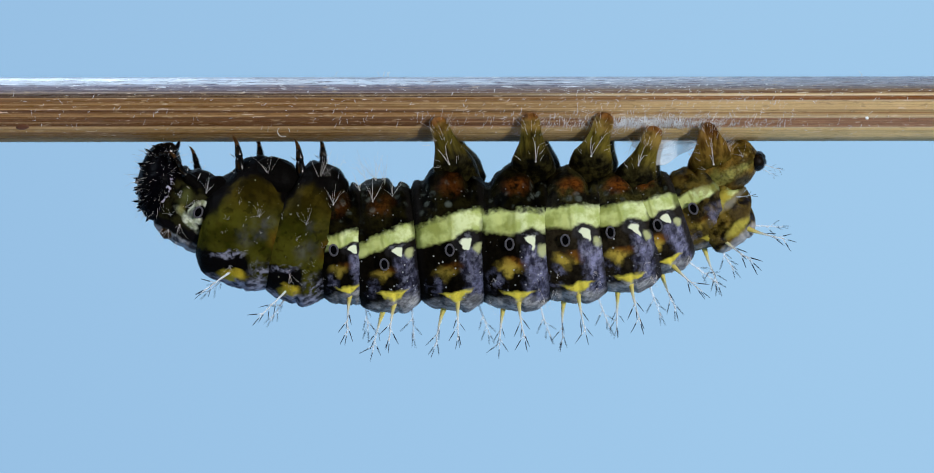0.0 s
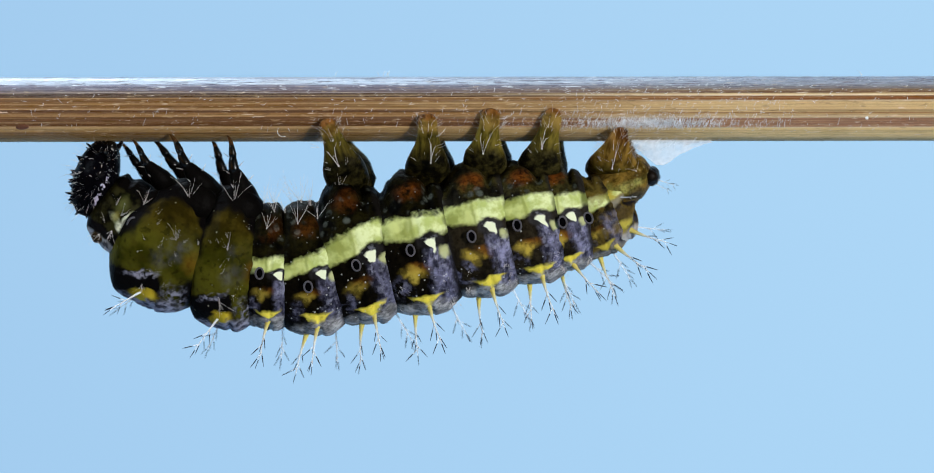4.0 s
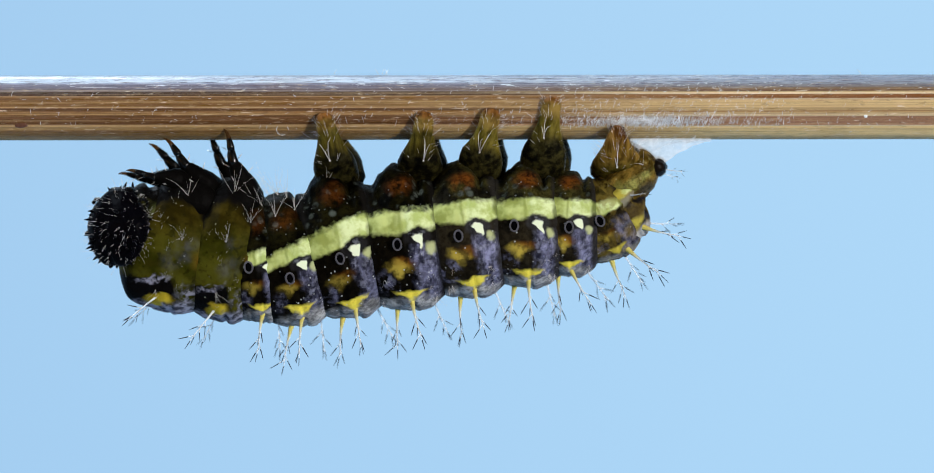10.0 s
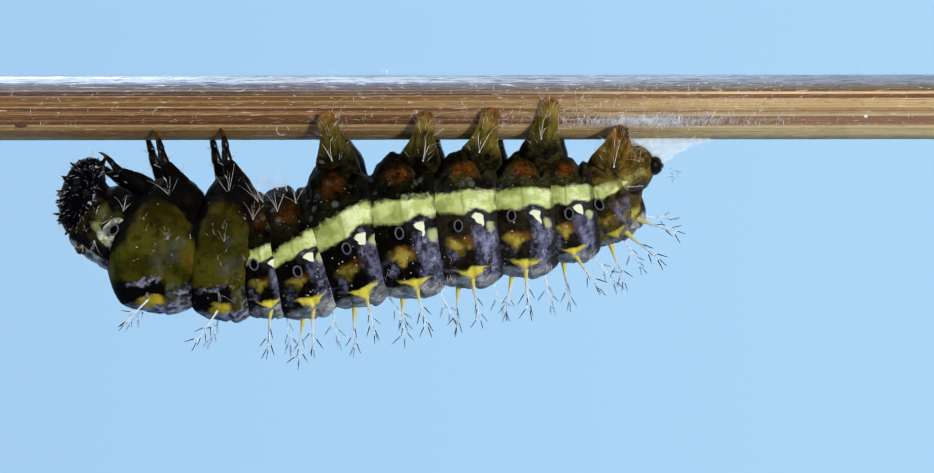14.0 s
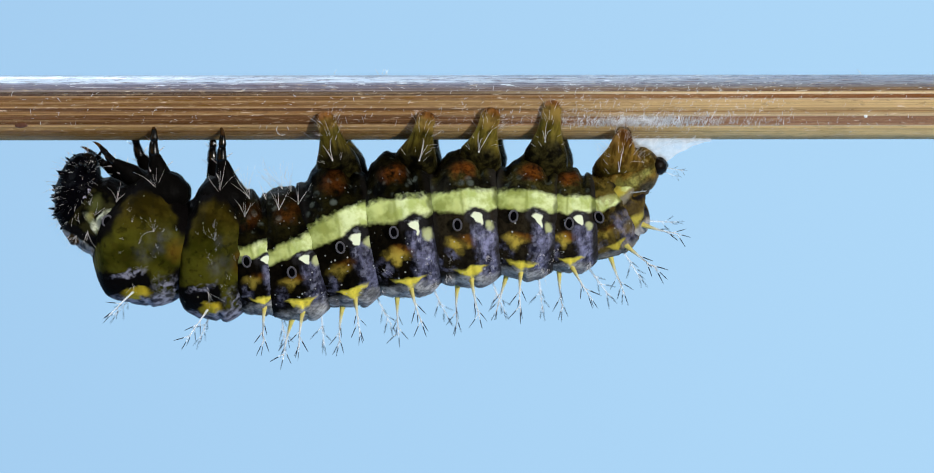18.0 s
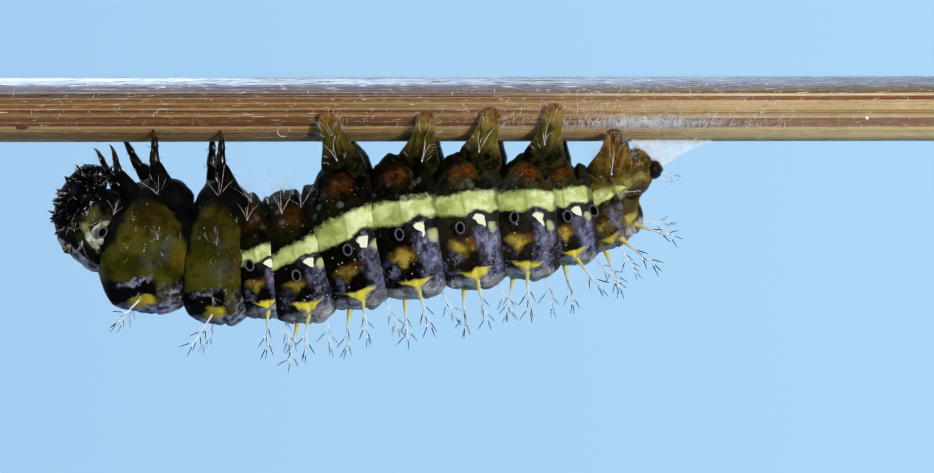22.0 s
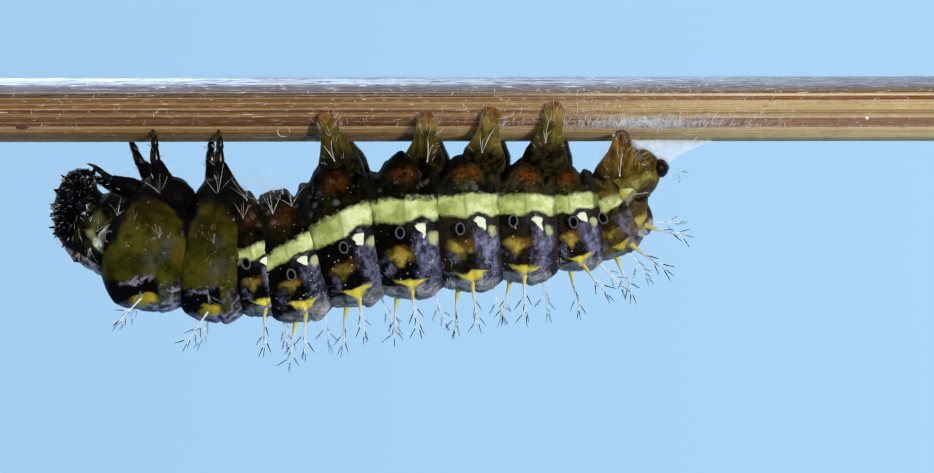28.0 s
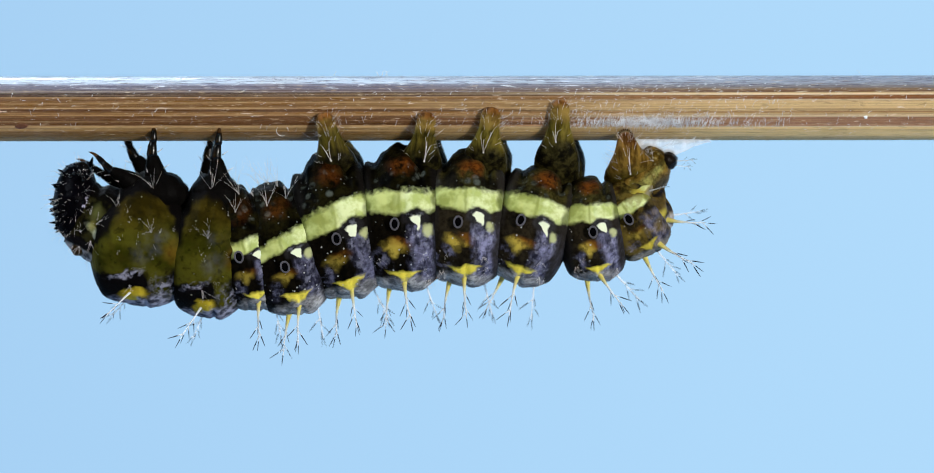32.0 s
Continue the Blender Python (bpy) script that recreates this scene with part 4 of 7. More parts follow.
# true legs: three tapering joints and a claw, standing on their +z axis
def leg_meshes():
    f = Form()
    f.tube([(15 * U, 22 * U, -34 * U), (9 * U, 9 * U, -10 * U), (4 * U, 2 * U, 12 * U), (1 * U, 0, 26 * U), (0, 0, 30 * U)], [24 * U, 22 * U, 15 * U, 10.5 * U, 7.5 * U], 14, 1)
    f.tube([(0, 0, 24 * U), (-1 * U, 0, 32 * U), (-1 * U, 0, 46 * U), (0, 0, 54 * U)], [7.5 * U, 9.2 * U, 7.5 * U, 5.4 * U], 12)
    f.tube([(0, 0, 50 * U), (0, 0, 57 * U), (0, 0, 68 * U), (0, 0, 74 * U)], [5.4 * U, 6.8 * U, 5 * U, 3.8 * U], 12)
    c = Form()
    c.tube([(0, 0, 71 * U), (-0.5 * U, 0, 78 * U), (-2.5 * U, 0, 85 * U), (-5.5 * U, 0, 90 * U)], [4.4 * U, 3.6 * U, 2.2 * U, 0.5 * U], 8)
    h = Form()
    rnd = random.Random(8)
    for i in range(9):
        a, z = rnd.uniform(0, 6.28), rnd.uniform(-4, 60)
        r = 20 if z < 10 else 9
        p = Vector((math.cos(a) * r, math.sin(a) * r, z))
        d = Vector((math.cos(a), math.sin(a), 0.8)).normalized()
        h.tube([p * U, (p + d * rnd.uniform(9, 16)) * U], [0.9 * U, 0.25 * U], 4)
    return f.mesh("leg", LEG, SOCKET), c.mesh("claw", CLAW), h.mesh("bristle_tuft", HAIR)


LEGS = leg_meshes()
FRONT_LEGS = leg_meshes()
for mesh in FRONT_LEGS:
    mesh.transform(Matrix.Scale(0.8, 4))
for key in ("leg1n", "leg1f", "leg2n", "leg2f", "leg3n", "leg3f"):
    mesh = FRONT_LEGS if key.startswith("leg1") else LEGS
    P[key] = part("leg", mesh[0], bug, "shiny black jointed leg")
    part("claw", mesh[1], P[key], "brown claw")
    part("bristle_tuft", mesh[2], P[key])


# prolegs: fleshy cones with a hooked foot, which hang from their tip
def proleg_meshes(name, seed, wide, length, foot, skin=PROLEG, prof=None, dive=52):
    f = Form()
    rows = []
    prof = prof or [(16, 0.05), (15, 0.34), (12, 0.58), (6, 0.76), (-1, 0.84), (-9, 0.82), (-18, 0.84), (-28, 0.94), (-38, 1.12), (-50, 1.42), (-62, 1.72), (-74, 1.9), (-88, 1.95), (-102, 1.9), (-118, 1.3)]
    for z, r in prof:
        zz = z * length / 100 if z < 0 else z
        rr = r * foot if z > -40 else foot + (r * foot - foot) * wide
        row = []
        for j in range(28):
            a = 2 * math.pi * j / 28
            k = 1 + 0.06 * noise.noise((math.cos(a) * 1.5, math.sin(a) * 1.5, z * 0.04 + seed * 5)) + 0.03 * noise.noise((math.cos(a) * 5, math.sin(a) * 5, z * 0.15 + seed * 5))
            inward = dive * max(0.0, (-z - 14) / 98) ** 1.1
            row.append((math.cos(a) * rr * k * U, (math.sin(a) * rr * k * 0.8 * (1 if z > -80 else 0.8) + inward) * U, zz * U))
        rows.append(row)
    f.grid(rows)
    h = Form()
    for i in range(22):
        a = 2 * math.pi * i / 22
        o = Vector((math.cos(a), 0, math.sin(a)))
        p = Vector((0, foot * 0.62, 4)) + o * foot * 0.5
        h.tube([p * U, (p + o * 2 + Vector((0, 3, 0))) * U, (p + o * 4 + Vector((0, 5, 0))) * U], [1.4 * U, 1.1 * U, 0.3 * U], 4)
    b = Form()
    rnd = random.Random(seed)
    root = Vector((rnd.uniform(-8, 6), -foot * 1.2 * 0.8 + 13, -rnd.uniform(54, 68)))
    for i in range(3):
        tip = root + Vector(((i - 1.0) * rnd.uniform(3, 13), -rnd.uniform(6, 14), rnd.uniform(16, 46)))
        side = Vector((rnd.uniform(-4, 4), -4, 3))
        b.tube([root * U, (root.lerp(tip, 0.35) + side * 0.8) * U, (root.lerp(tip, 0.7) + side) * U, tip * U], [0.42 * U, 0.38 * U, 0.28 * U, 0.1 * U], 4)
    b.ball(root * U, (1.6 * U, 1.6 * U, 1.5 * U), 0, 6, 8)
    for i in range(8):
        a = rnd.choice((rnd.uniform(2.6, 3.7), rnd.uniform(-1.2, 0.4), rnd.uniform(-2.6, -0.8)))
        p = Vector((math.cos(a) * foot * 1.0, math.sin(a) * foot * 0.8, -rnd.uniform(15, 70)))
        b.tube([p * U, (p + Vector((math.cos(a) * rnd.uniform(8, 16), -4, rnd.uniform(3, 12)))) * U], [0.2 * U, 0.08 * U], 4)
    for i in range(60 if skin is REAR_LEG else 26):
        a, zz = rnd.uniform(-3.2, 0.3), rnd.uniform(-46, 8) if skin is REAR_LEG else rnd.uniform(-26, 8)
        rr = foot * (0.5 if zz > 2 else 0.75 if zz > -12 else 0.95 if zz > -24 else 1.4) * 0.95
        p = Vector((math.cos(a) * rr, math.sin(a) * rr * 0.8 + dive * max(0.0, (-zz - 14) / 98) ** 1.1, zz))
        d = Vector((math.cos(a), math.sin(a) * 0.5 - 0.2, rnd.uniform(0.3, 1.2))).normalized()
        ln = rnd.uniform(8, 22)
        b.tube([p * U, (p + d * ln * 0.6) * U, (p + d * ln + Vector((0, 0, 2))) * U], [0.2 * U, 0.16 * U, 0.06 * U], 4)
    return f.mesh(name, skin), h.mesh("hook_ring", CLAW), b.mesh("bristle_tuft", HAIR)


def proleg(key, meshes, label):
    for k in (key, key + "f"):
        P[k] = part("proleg", meshes[0], bug, label)
        part("hook_ring", meshes[1], P[k], "ring of tiny brown hooks")
        part("bristle_tuft", meshes[2], P[k])


for i, (key, wide, ln) in enumerate((("pro3", 0.9, 100), ("pro4", 1.0, 96), ("pro5", 0.95, 96), ("pro6", 1.0, 112))):
    proleg(key, proleg_meshes("proleg", i + 1, wide, ln, 20, PROLEG_BACK if i > 1 else PROLEG), "fleshy olive-brown gripping leg")
CONE = [(12, 0.05), (10, 0.30), (5, 0.54), (-3, 0.72), (-12, 0.88), (-22, 1.10), (-34, 1.45), (-46, 1.85), (-58, 2.1), (-70, 2.05), (-80, 1.6), (-88, 0.8), (-92, 0.2)]
proleg("proa", proleg_meshes("proleg", 9, 1.0, 100, 22, REAR_LEG, CONE, 110), "fleshy brown rear gripping leg")


# ---- what moves ----
FAR = Matrix.Translation((9 * U, 116 * U, 0))


def grip(key, rows):
    """A pair of prolegs: one on the near face of the stick, one on the far face."""
    walk(P[key], [(t, Matrix.Translation((0, -58 * U, 0)) @ m) for t, m in rows])
    walk(P[key + "f"], [(t, Matrix.Translation((0, -58 * U, 0)) @ FAR @ m @ pose(0, 0, 0, 0, 0, 180)) for t, m in rows])


def motions():
    walk(P['t2'], [
        (0, at(419, 368, 9)), (0.2, at(415, 374, 9)), (0.5, at(402, 376, 9)), (0.8, at(385, 394, 9)), (1, at(354.9, 403, 9)), (1.2, at(357, 421, 5, 4)),
        (1.3, at(373, 427, 0, 14, -8)), (1.5, at(389, 427.8, 1.3, 30, -20)), (1.8, at(377, 401, 6, 34, -20)), (2, at(359.9, 399.1, 10.5, 34, -20)),
        (2.5, at(346.1, 396.8, 4.6, 16, -8)), (3, at(307, 399.9, 15.1)), (3.5, at(288.2, 402.7, 16.9)), (5.5, at(267.6, 406.6, 3.8)), (6, at(265.5, 406.6, 4.9)),
        (6.5, at(261, 407.9, 5.9)), (7, at(268.8, 414.3, 1.9)), (7.5, at(265.6, 411.1, 1)), (8, at(266.2, 411.7, -0.5)), (8.5, at(250.2, 406.4, 0.3)),
        (9, at(261, 402.5, 5.5)), (9.5, at(270.6, 402.9, 8.1)), (10, at(292.6, 410.2, 5.7)), (10.5, at(293, 411.7, -0.4)), (11, at(292.4, 413.9, 4.6)),
        (11.5, at(273.1, 410.9, 5.5)), (12, at(263.4, 409.4, 5.5)), (12.5, at(267.1, 408.3, 2.8)), (13, at(272, 412, 2)), (13.5, at(267, 407.9, 0.1)),
        (14, at(270, 411.7, -0.7)), (14.5, at(273, 416.2, -0.9)), (16.5, at(261.2, 405.3, -2.4)), (17, at(257.9, 400.5, -4.3)), (17.5, at(247.6, 403.3, -6.2)),
        (18, at(246.3, 397.9, -0.3)), (18.5, at(247.9, 394.1, 4.9)), (19, at(256.3, 400.7, -0.2)), (19.5, at(249.7, 396.1, 2)), (20, at(260, 402.8, -2)),
        (20.5, at(257, 401.7, -0.7)), (21, at(253.5, 401.3, 1.6)), (21.5, at(258.8, 403.8, -3)), (22, at(251.4, 408.5, -2)), (22.5, at(254.1, 404.5, -3.8)),
        (23, at(247.6, 405.5, -1.5)), (23.5, at(257.3, 406.8, -3)), (24, at(247.1, 401, 0)), (24.5, at(259.2, 404.1, -6.9)), (25, at(249.6, 400.3, -0.2)),
        (25.5, at(248.7, 394.8, 2)), (27.5, at(258.9, 404.8, -5.7)), (28, at(254.1, 405.6, -2.3)), (28.5, at(237.6, 400.4, 2.6)), (29, at(252.3, 405.6, -2.4)),
        (29.5, at(255.9, 411.7, -2.1)), (30, at(256.4, 408.1, -5.2)), (30.5, at(234.7, 400.5, 1.7)), (31, at(255.4, 405, -3.2)), (31.5, at(251.8, 410.2, -4.2)),
        (32, at(241.8, 397.8, 0.2))])
    walk(P['t3'], [
        (0, at(512, 386, 9)), (0.2, at(505, 391, 9)), (0.5, at(489, 395, 9)), (1, at(440.1, 412.2, 9)), (1.2, at(428, 415, 5)),
        (1.3, at(438, 417, -8, 4)), (1.5, at(465.9, 419.5, -11.7, 10)), (2, at(449.2, 404.8, -8.8, 12)), (2.5, at(437.3, 411.4, -7.6, 6)), (3, at(403.7, 424.3, -4.2)),
        (3.5, at(386, 430.2, -0.7)), (5.5, at(380, 420.1, 1.1)), (6, at(378.5, 422.2, 1.9)), (6.5, at(377.8, 425.1, 2.3)), (7, at(387.5, 427.1, 0.1)),
        (7.5, at(381.3, 420.9, -0.8)), (8, at(382.8, 419.2, -1.7)), (8.5, at(369.1, 416.3, -0.6)), (9, at(367.7, 418, 1.1)), (9.5, at(369.3, 417.4, 2)),
        (10, at(381.6, 418.2, 2.1)), (10.5, at(383, 422.7, 1.3)), (11, at(397.3, 423.9, -1.9)), (11.5, at(376.8, 421.7, -0.7)), (12, at(369.9, 421, -0.2)),
        (12.5, at(379.7, 417.7, -1.6)), (13, at(382, 420, -2)), (13.5, at(376.6, 412.2, -2.4)), (14, at(379.7, 416.8, -2.5)), (14.5, at(383.5, 420.6, -2.9)),
        (16.5, at(372.6, 414.3, -4.8)), (17, at(371, 405, -5.6)), (17.5, at(365.7, 410.5, -4.3)), (18, at(363.6, 415.3, -2.1)), (18.5, at(364.5, 416.3, -0.8)),
        (19, at(365, 414.1, -3.9)), (19.5, at(363.6, 411.7, -3)), (20, at(370, 412.4, -5.6)), (20.5, at(363.7, 409.8, -4.4)), (21, at(360, 413.8, -3)),
        (21.5, at(363.5, 408.9, -6)), (22, at(365.2, 419.8, -4.3)), (22.5, at(362.8, 411.9, -5.6)), (23, at(358.4, 416.7, -3.8)), (23.5, at(362.2, 414.4, -4.3)),
        (24, at(353.9, 411.5, -2.9)), (24.5, at(366.4, 404.8, -7.8)), (25, at(358.5, 413.8, -3)), (25.5, at(359.4, 410.9, -1.7)), (27.5, at(365.8, 407.2, -6.4)),
        (28, at(360, 416.1, -2.9)), (28.5, at(350.2, 414.7, -1.7)), (29, at(361.4, 415.1, -4.7)), (29.5, at(365.2, 421.3, -4.3)), (30, at(361.3, 415, -5.6)),
        (30.5, at(346.3, 412.4, -2)), (31, at(363.7, 414.3, -5.1)), (31.5, at(360.8, 416.5, -5.5)), (32, at(352.1, 410, -2.5))])
    walk(P['a1'], [
        (0, at(571.3, 401.4, -8)), (0.5, at(548.7, 412.3, -9)), (1, at(486.7, 424.4, -12)), (1.5, at(499.2, 418.9, -9.8)), (2, at(499, 410.7, -6.2)),
        (2.5, at(481.8, 412.9, -7.6)), (3, at(461.3, 431.7, -3.5)), (3.5, at(454, 444.2, 2.8)), (5.5, at(444.4, 432.6, -6.2)), (6, at(444.3, 434.7, -5.3)),
        (6.5, at(445.8, 439.9, -4.4)), (7, at(458, 441.3, -5.3)), (7.5, at(447.4, 432.8, -7.2)), (8, at(444.5, 428.9, -7.9)), (8.5, at(427.7, 425.8, -8.9)),
        (9, at(427.6, 431.3, -7.1)), (9.5, at(427.7, 430.5, -7)), (10, at(432.2, 433.7, -5.1)), (10.5, at(438.4, 437.4, -6.9)), (11, at(459.9, 435.8, -7.8)),
        (11.5, at(436.9, 435, -8.8)), (12, at(430.7, 434.3, -7.9)), (12.5, at(445.9, 430.5, -7.1)), (13, at(446, 432, -8)), (13.5, at(433.8, 419.6, -9.8)),
        (14, at(440, 428.1, -8.8)), (14.5, at(444.6, 431.2, -8.8)), (16.5, at(438.2, 419.6, -10)), (17, at(431, 407.3, -12.3)), (17.5, at(426.3, 414.2, -11.6)),
        (18, at(427.6, 422.7, -10)), (18.5, at(433.1, 427.4, -6.8)), (19, at(430.8, 420.9, -10.8)), (19.5, at(430.5, 418.3, -9.2)), (20, at(434.6, 415.5, -12.4)),
        (20.5, at(424.3, 414.3, -11.6)), (21, at(422.7, 418.9, -10.7)), (21.5, at(423, 409.7, -13.1)), (22, at(430.3, 425.8, -10.8)), (22.5, at(422.9, 414.3, -12.4)),
        (23, at(421.1, 423.5, -10.8)), (23.5, at(424.2, 420.4, -10.8)), (24, at(412, 416.6, -11.6)), (24.5, at(424.7, 405.1, -14)), (25, at(419.5, 420.5, -9.9)),
        (25.5, at(417.9, 418.2, -10)), (27.5, at(426.2, 408.1, -14)), (28, at(424.3, 422.7, -11.6)), (28.5, at(415.2, 421.2, -12.4)), (29, at(426.2, 418.9, -14)),
        (29.5, at(436.5, 428.8, -11.6)), (30, at(426, 418.1, -13.2)), (30.5, at(410.5, 417.3, -11.6)), (31, at(429.1, 418.9, -13.2)), (31.5, at(427, 421.2, -13.2)),
        (32, at(414.1, 413.5, -12.4))])
    walk(P['a2'], [
        (0, at(644.5, 408, -8)), (0.5, at(616, 416.9, -9)), (1, at(540, 434.1, -17.3)), (1.5, at(548.7, 433.5, -10.5)), (2, at(542.3, 425.1, -5.8)),
        (2.5, at(530.3, 424.3, -7)), (3, at(515.8, 438.9, -7)), (3.5, at(520.5, 448.8, -6.1)), (5.5, at(507, 427.9, -12.8)), (6, at(507.4, 431.4, -11.7)),
        (6.5, at(510.4, 435, -11.7)), (7, at(525.7, 438, -11.7)), (7.5, at(512.5, 426.5, -11.2)), (8, at(505.3, 424.4, -12.9)), (8.5, at(484.9, 420.6, -13.4)),
        (9, at(489, 427.3, -11.7)), (9.5, at(486.5, 426.7, -13.3)), (10, at(487.5, 434.2, -11)), (10.5, at(494.6, 437.3, -12.1)), (11, at(515.6, 433.9, -16.2)),
        (11.5, at(498.3, 431.4, -14.5)), (12, at(492.3, 429.2, -15.1)), (12.5, at(511, 425.2, -13.3)), (13, at(508, 426, -14)), (13.5, at(490.7, 413.8, -15.2)),
        (14, at(497.2, 423.2, -16.2)), (14.5, at(506, 425.3, -14.5)), (16.5, at(505.3, 419.6, -9.3)), (17, at(494.6, 405.8, -10.7)), (17.5, at(491, 413.5, -10.5)),
        (18, at(491.5, 424.2, -9.3)), (18.5, at(502.8, 429.6, -5.3)), (19, at(497.6, 420.1, -10.1)), (19.5, at(500.2, 417.6, -8.4)), (20, at(501.8, 413.4, -11.7)),
        (20.5, at(489.5, 412.8, -10.1)), (21, at(491.6, 419.6, -8.1)), (21.5, at(490, 407.5, -11.7)), (22, at(496.2, 426.6, -11)), (22.5, at(489, 413.6, -10.5)),
        (23, at(489.5, 424.2, -9.3)), (23.5, at(491.5, 422, -8.9)), (24, at(478.8, 416.6, -9.3)), (24.5, at(491.5, 404.4, -9.6)), (25, at(483.9, 422, -8.9)),
        (25.5, at(483.5, 420.5, -6.5)), (27.5, at(489.2, 407, -14.6)), (28, at(485.6, 425.3, -14.5)), (28.5, at(476.9, 421.1, -16.8)), (29, at(488.3, 418.7, -16.3)),
        (29.5, at(501.8, 429.2, -15)), (30, at(488.7, 418.5, -15.2)), (30.5, at(473.3, 417.7, -14.5)), (31, at(491.2, 420.9, -15.7)), (31.5, at(488.7, 423.4, -16.8)),
        (32, at(477.4, 413.8, -14))])
    walk(P['a3'], [
        (0, at(755.9, 396.1, -4)), (0.5, at(702.5, 407.6, -6.6)), (1, at(632.8, 410.3, -12.8)), (1.5, at(631.7, 418.3, -14.6)), (2, at(605.3, 415.4, -15.6)),
        (2.5, at(587.9, 407.1, -16.1)), (3, at(580.9, 420, -15.6)), (3.5, at(597.5, 425.3, -15.1)), (5.5, at(590.2, 401.8, -13.8)), (6, at(589.4, 404.8, -15.2)),
        (6.5, at(592.5, 406.9, -15.2)), (7, at(610.7, 410.6, -14.7)), (7.5, at(593.2, 399.7, -13.8)), (8, at(583.8, 398.3, -14.7)), (8.5, at(567.9, 394.2, -12.5)),
        (9, at(575.4, 404, -11.9)), (9.5, at(570.5, 402.6, -12.8)), (10, at(572.3, 413.2, -11.9)), (10.5, at(580.5, 414.3, -14.2)), (11, at(598.7, 408.9, -17.9)),
        (11.5, at(583.7, 404.1, -17)), (12, at(579.5, 400.2, -16.5)), (12.5, at(602.9, 397.9, -12)), (13, at(592, 398, -17)), (13.5, at(572.3, 385.5, -16.1)),
        (14, at(581.3, 396.5, -17)), (14.5, at(587.4, 398, -17)), (16.5, at(589, 390.8, -9.9)), (17, at(575.3, 376.3, -10.6)), (17.5, at(570.4, 383.3, -10.9)),
        (18, at(573.1, 394.8, -11.2)), (18.5, at(583.1, 402.2, -8.3)), (19, at(578.9, 388.6, -12.2)), (19.5, at(584.7, 385.7, -9)), (20, at(584.1, 380.9, -12.1)),
        (20.5, at(573, 383.3, -10.9)), (21, at(574.4, 389.4, -9.6)), (21.5, at(574.6, 374.1, -10.8)), (22, at(583, 395.7, -11.5)), (22.5, at(571.2, 380.4, -11.8)),
        (23, at(574.5, 393.2, -10.3)), (23.5, at(581.2, 390.9, -9)), (24, at(565.6, 385.5, -9.3)), (24.5, at(575.2, 373.3, -9.6)), (25, at(570.8, 393.9, -8)),
        (25.5, at(570.1, 394.6, -5.9)), (27.5, at(576.6, 371.3, -12.5)), (28, at(576.4, 391.9, -11.9)), (28.5, at(566.4, 383.1, -14.8)), (29, at(577.4, 380.9, -15.2)),
        (29.5, at(592.3, 391.4, -14.2)), (30, at(579.3, 382.8, -12.8)), (30.5, at(562.3, 381.2, -12.9)), (31, at(581.6, 386.8, -14.2)), (31.5, at(581.5, 386.7, -13.8)),
        (32, at(566.6, 378.8, -11.5))])
    walk(P['a4'], [
        (0, at(863.5, 399.2, -0.9)), (0.5, at(792.3, 405, -7.7)), (1, at(756.1, 400.5, -4.5)), (1.5, at(755.8, 407.3, -6.5)), (2, at(719, 407.3, -6.6)),
        (2.5, at(687.1, 399.6, -8)), (3, at(684.9, 414.9, -7.9)), (3.5, at(699.6, 413.4, -10.3)), (5.5, at(685.1, 388.6, -9)), (6, at(684.9, 387.6, -10.9)),
        (6.5, at(688.9, 389.8, -12.4)), (7, at(707.3, 394.3, -11.5)), (7.5, at(685.3, 385.7, -8.8)), (8, at(672.6, 383.5, -10.9)), (8.5, at(670.2, 382.7, -6.9)),
        (9, at(679.2, 392.7, -7.1)), (9.5, at(672.6, 390.4, -9.3)), (10, at(677.7, 401.9, -6.2)), (10.5, at(683.3, 401.1, -10.2)), (11, at(700, 396.5, -11.2)),
        (11.5, at(686.4, 389.6, -7.6)), (12, at(680.3, 384.2, -9.2)), (12.5, at(701, 385.8, -5)), (13, at(688, 382, -10)), (13.5, at(670.2, 372, -6.9)),
        (14, at(680.7, 382.7, -8.8)), (14.5, at(685, 383.5, -9.9)), (16.5, at(684.2, 378.9, -5.8)), (17, at(672.4, 366, -4.4)), (17.5, at(668.8, 371.2, -6.7)),
        (18, at(671.5, 381.2, -8.8)), (18.5, at(676, 388.8, -9.8)), (19, at(671.6, 372.5, -9.5)), (19.5, at(674.9, 372.3, -7.7)), (20, at(675.6, 367.2, -7.5)),
        (20.5, at(667.1, 371.3, -6.4)), (21, at(669.6, 376.6, -7.9)), (21.5, at(668.6, 361.4, -5.6)), (22, at(678.5, 381.3, -10.7)), (22.5, at(668.5, 367.5, -6.5)),
        (23, at(672.4, 379, -9)), (23.5, at(679.2, 378.2, -6.6)), (24, at(665.3, 369.8, -6.8)), (24.5, at(676.7, 361.6, -2.6)), (25, at(673.2, 383.7, -3.9)),
        (25.5, at(670.4, 386.1, -1.9)), (27.5, at(679.7, 360.2, -1)), (28, at(680.8, 379.9, -3.1)), (28.5, at(669.8, 364.5, -6)), (29, at(680.7, 366, -4.1)),
        (29.5, at(692.5, 375.9, -7.1)), (30, at(680.9, 370, -3)), (30.5, at(668.5, 366, -4.1)), (31, at(690, 374.6, -2.2)), (31.5, at(687.9, 373, -3.1)),
        (32, at(673.9, 367.1, -1.1))])
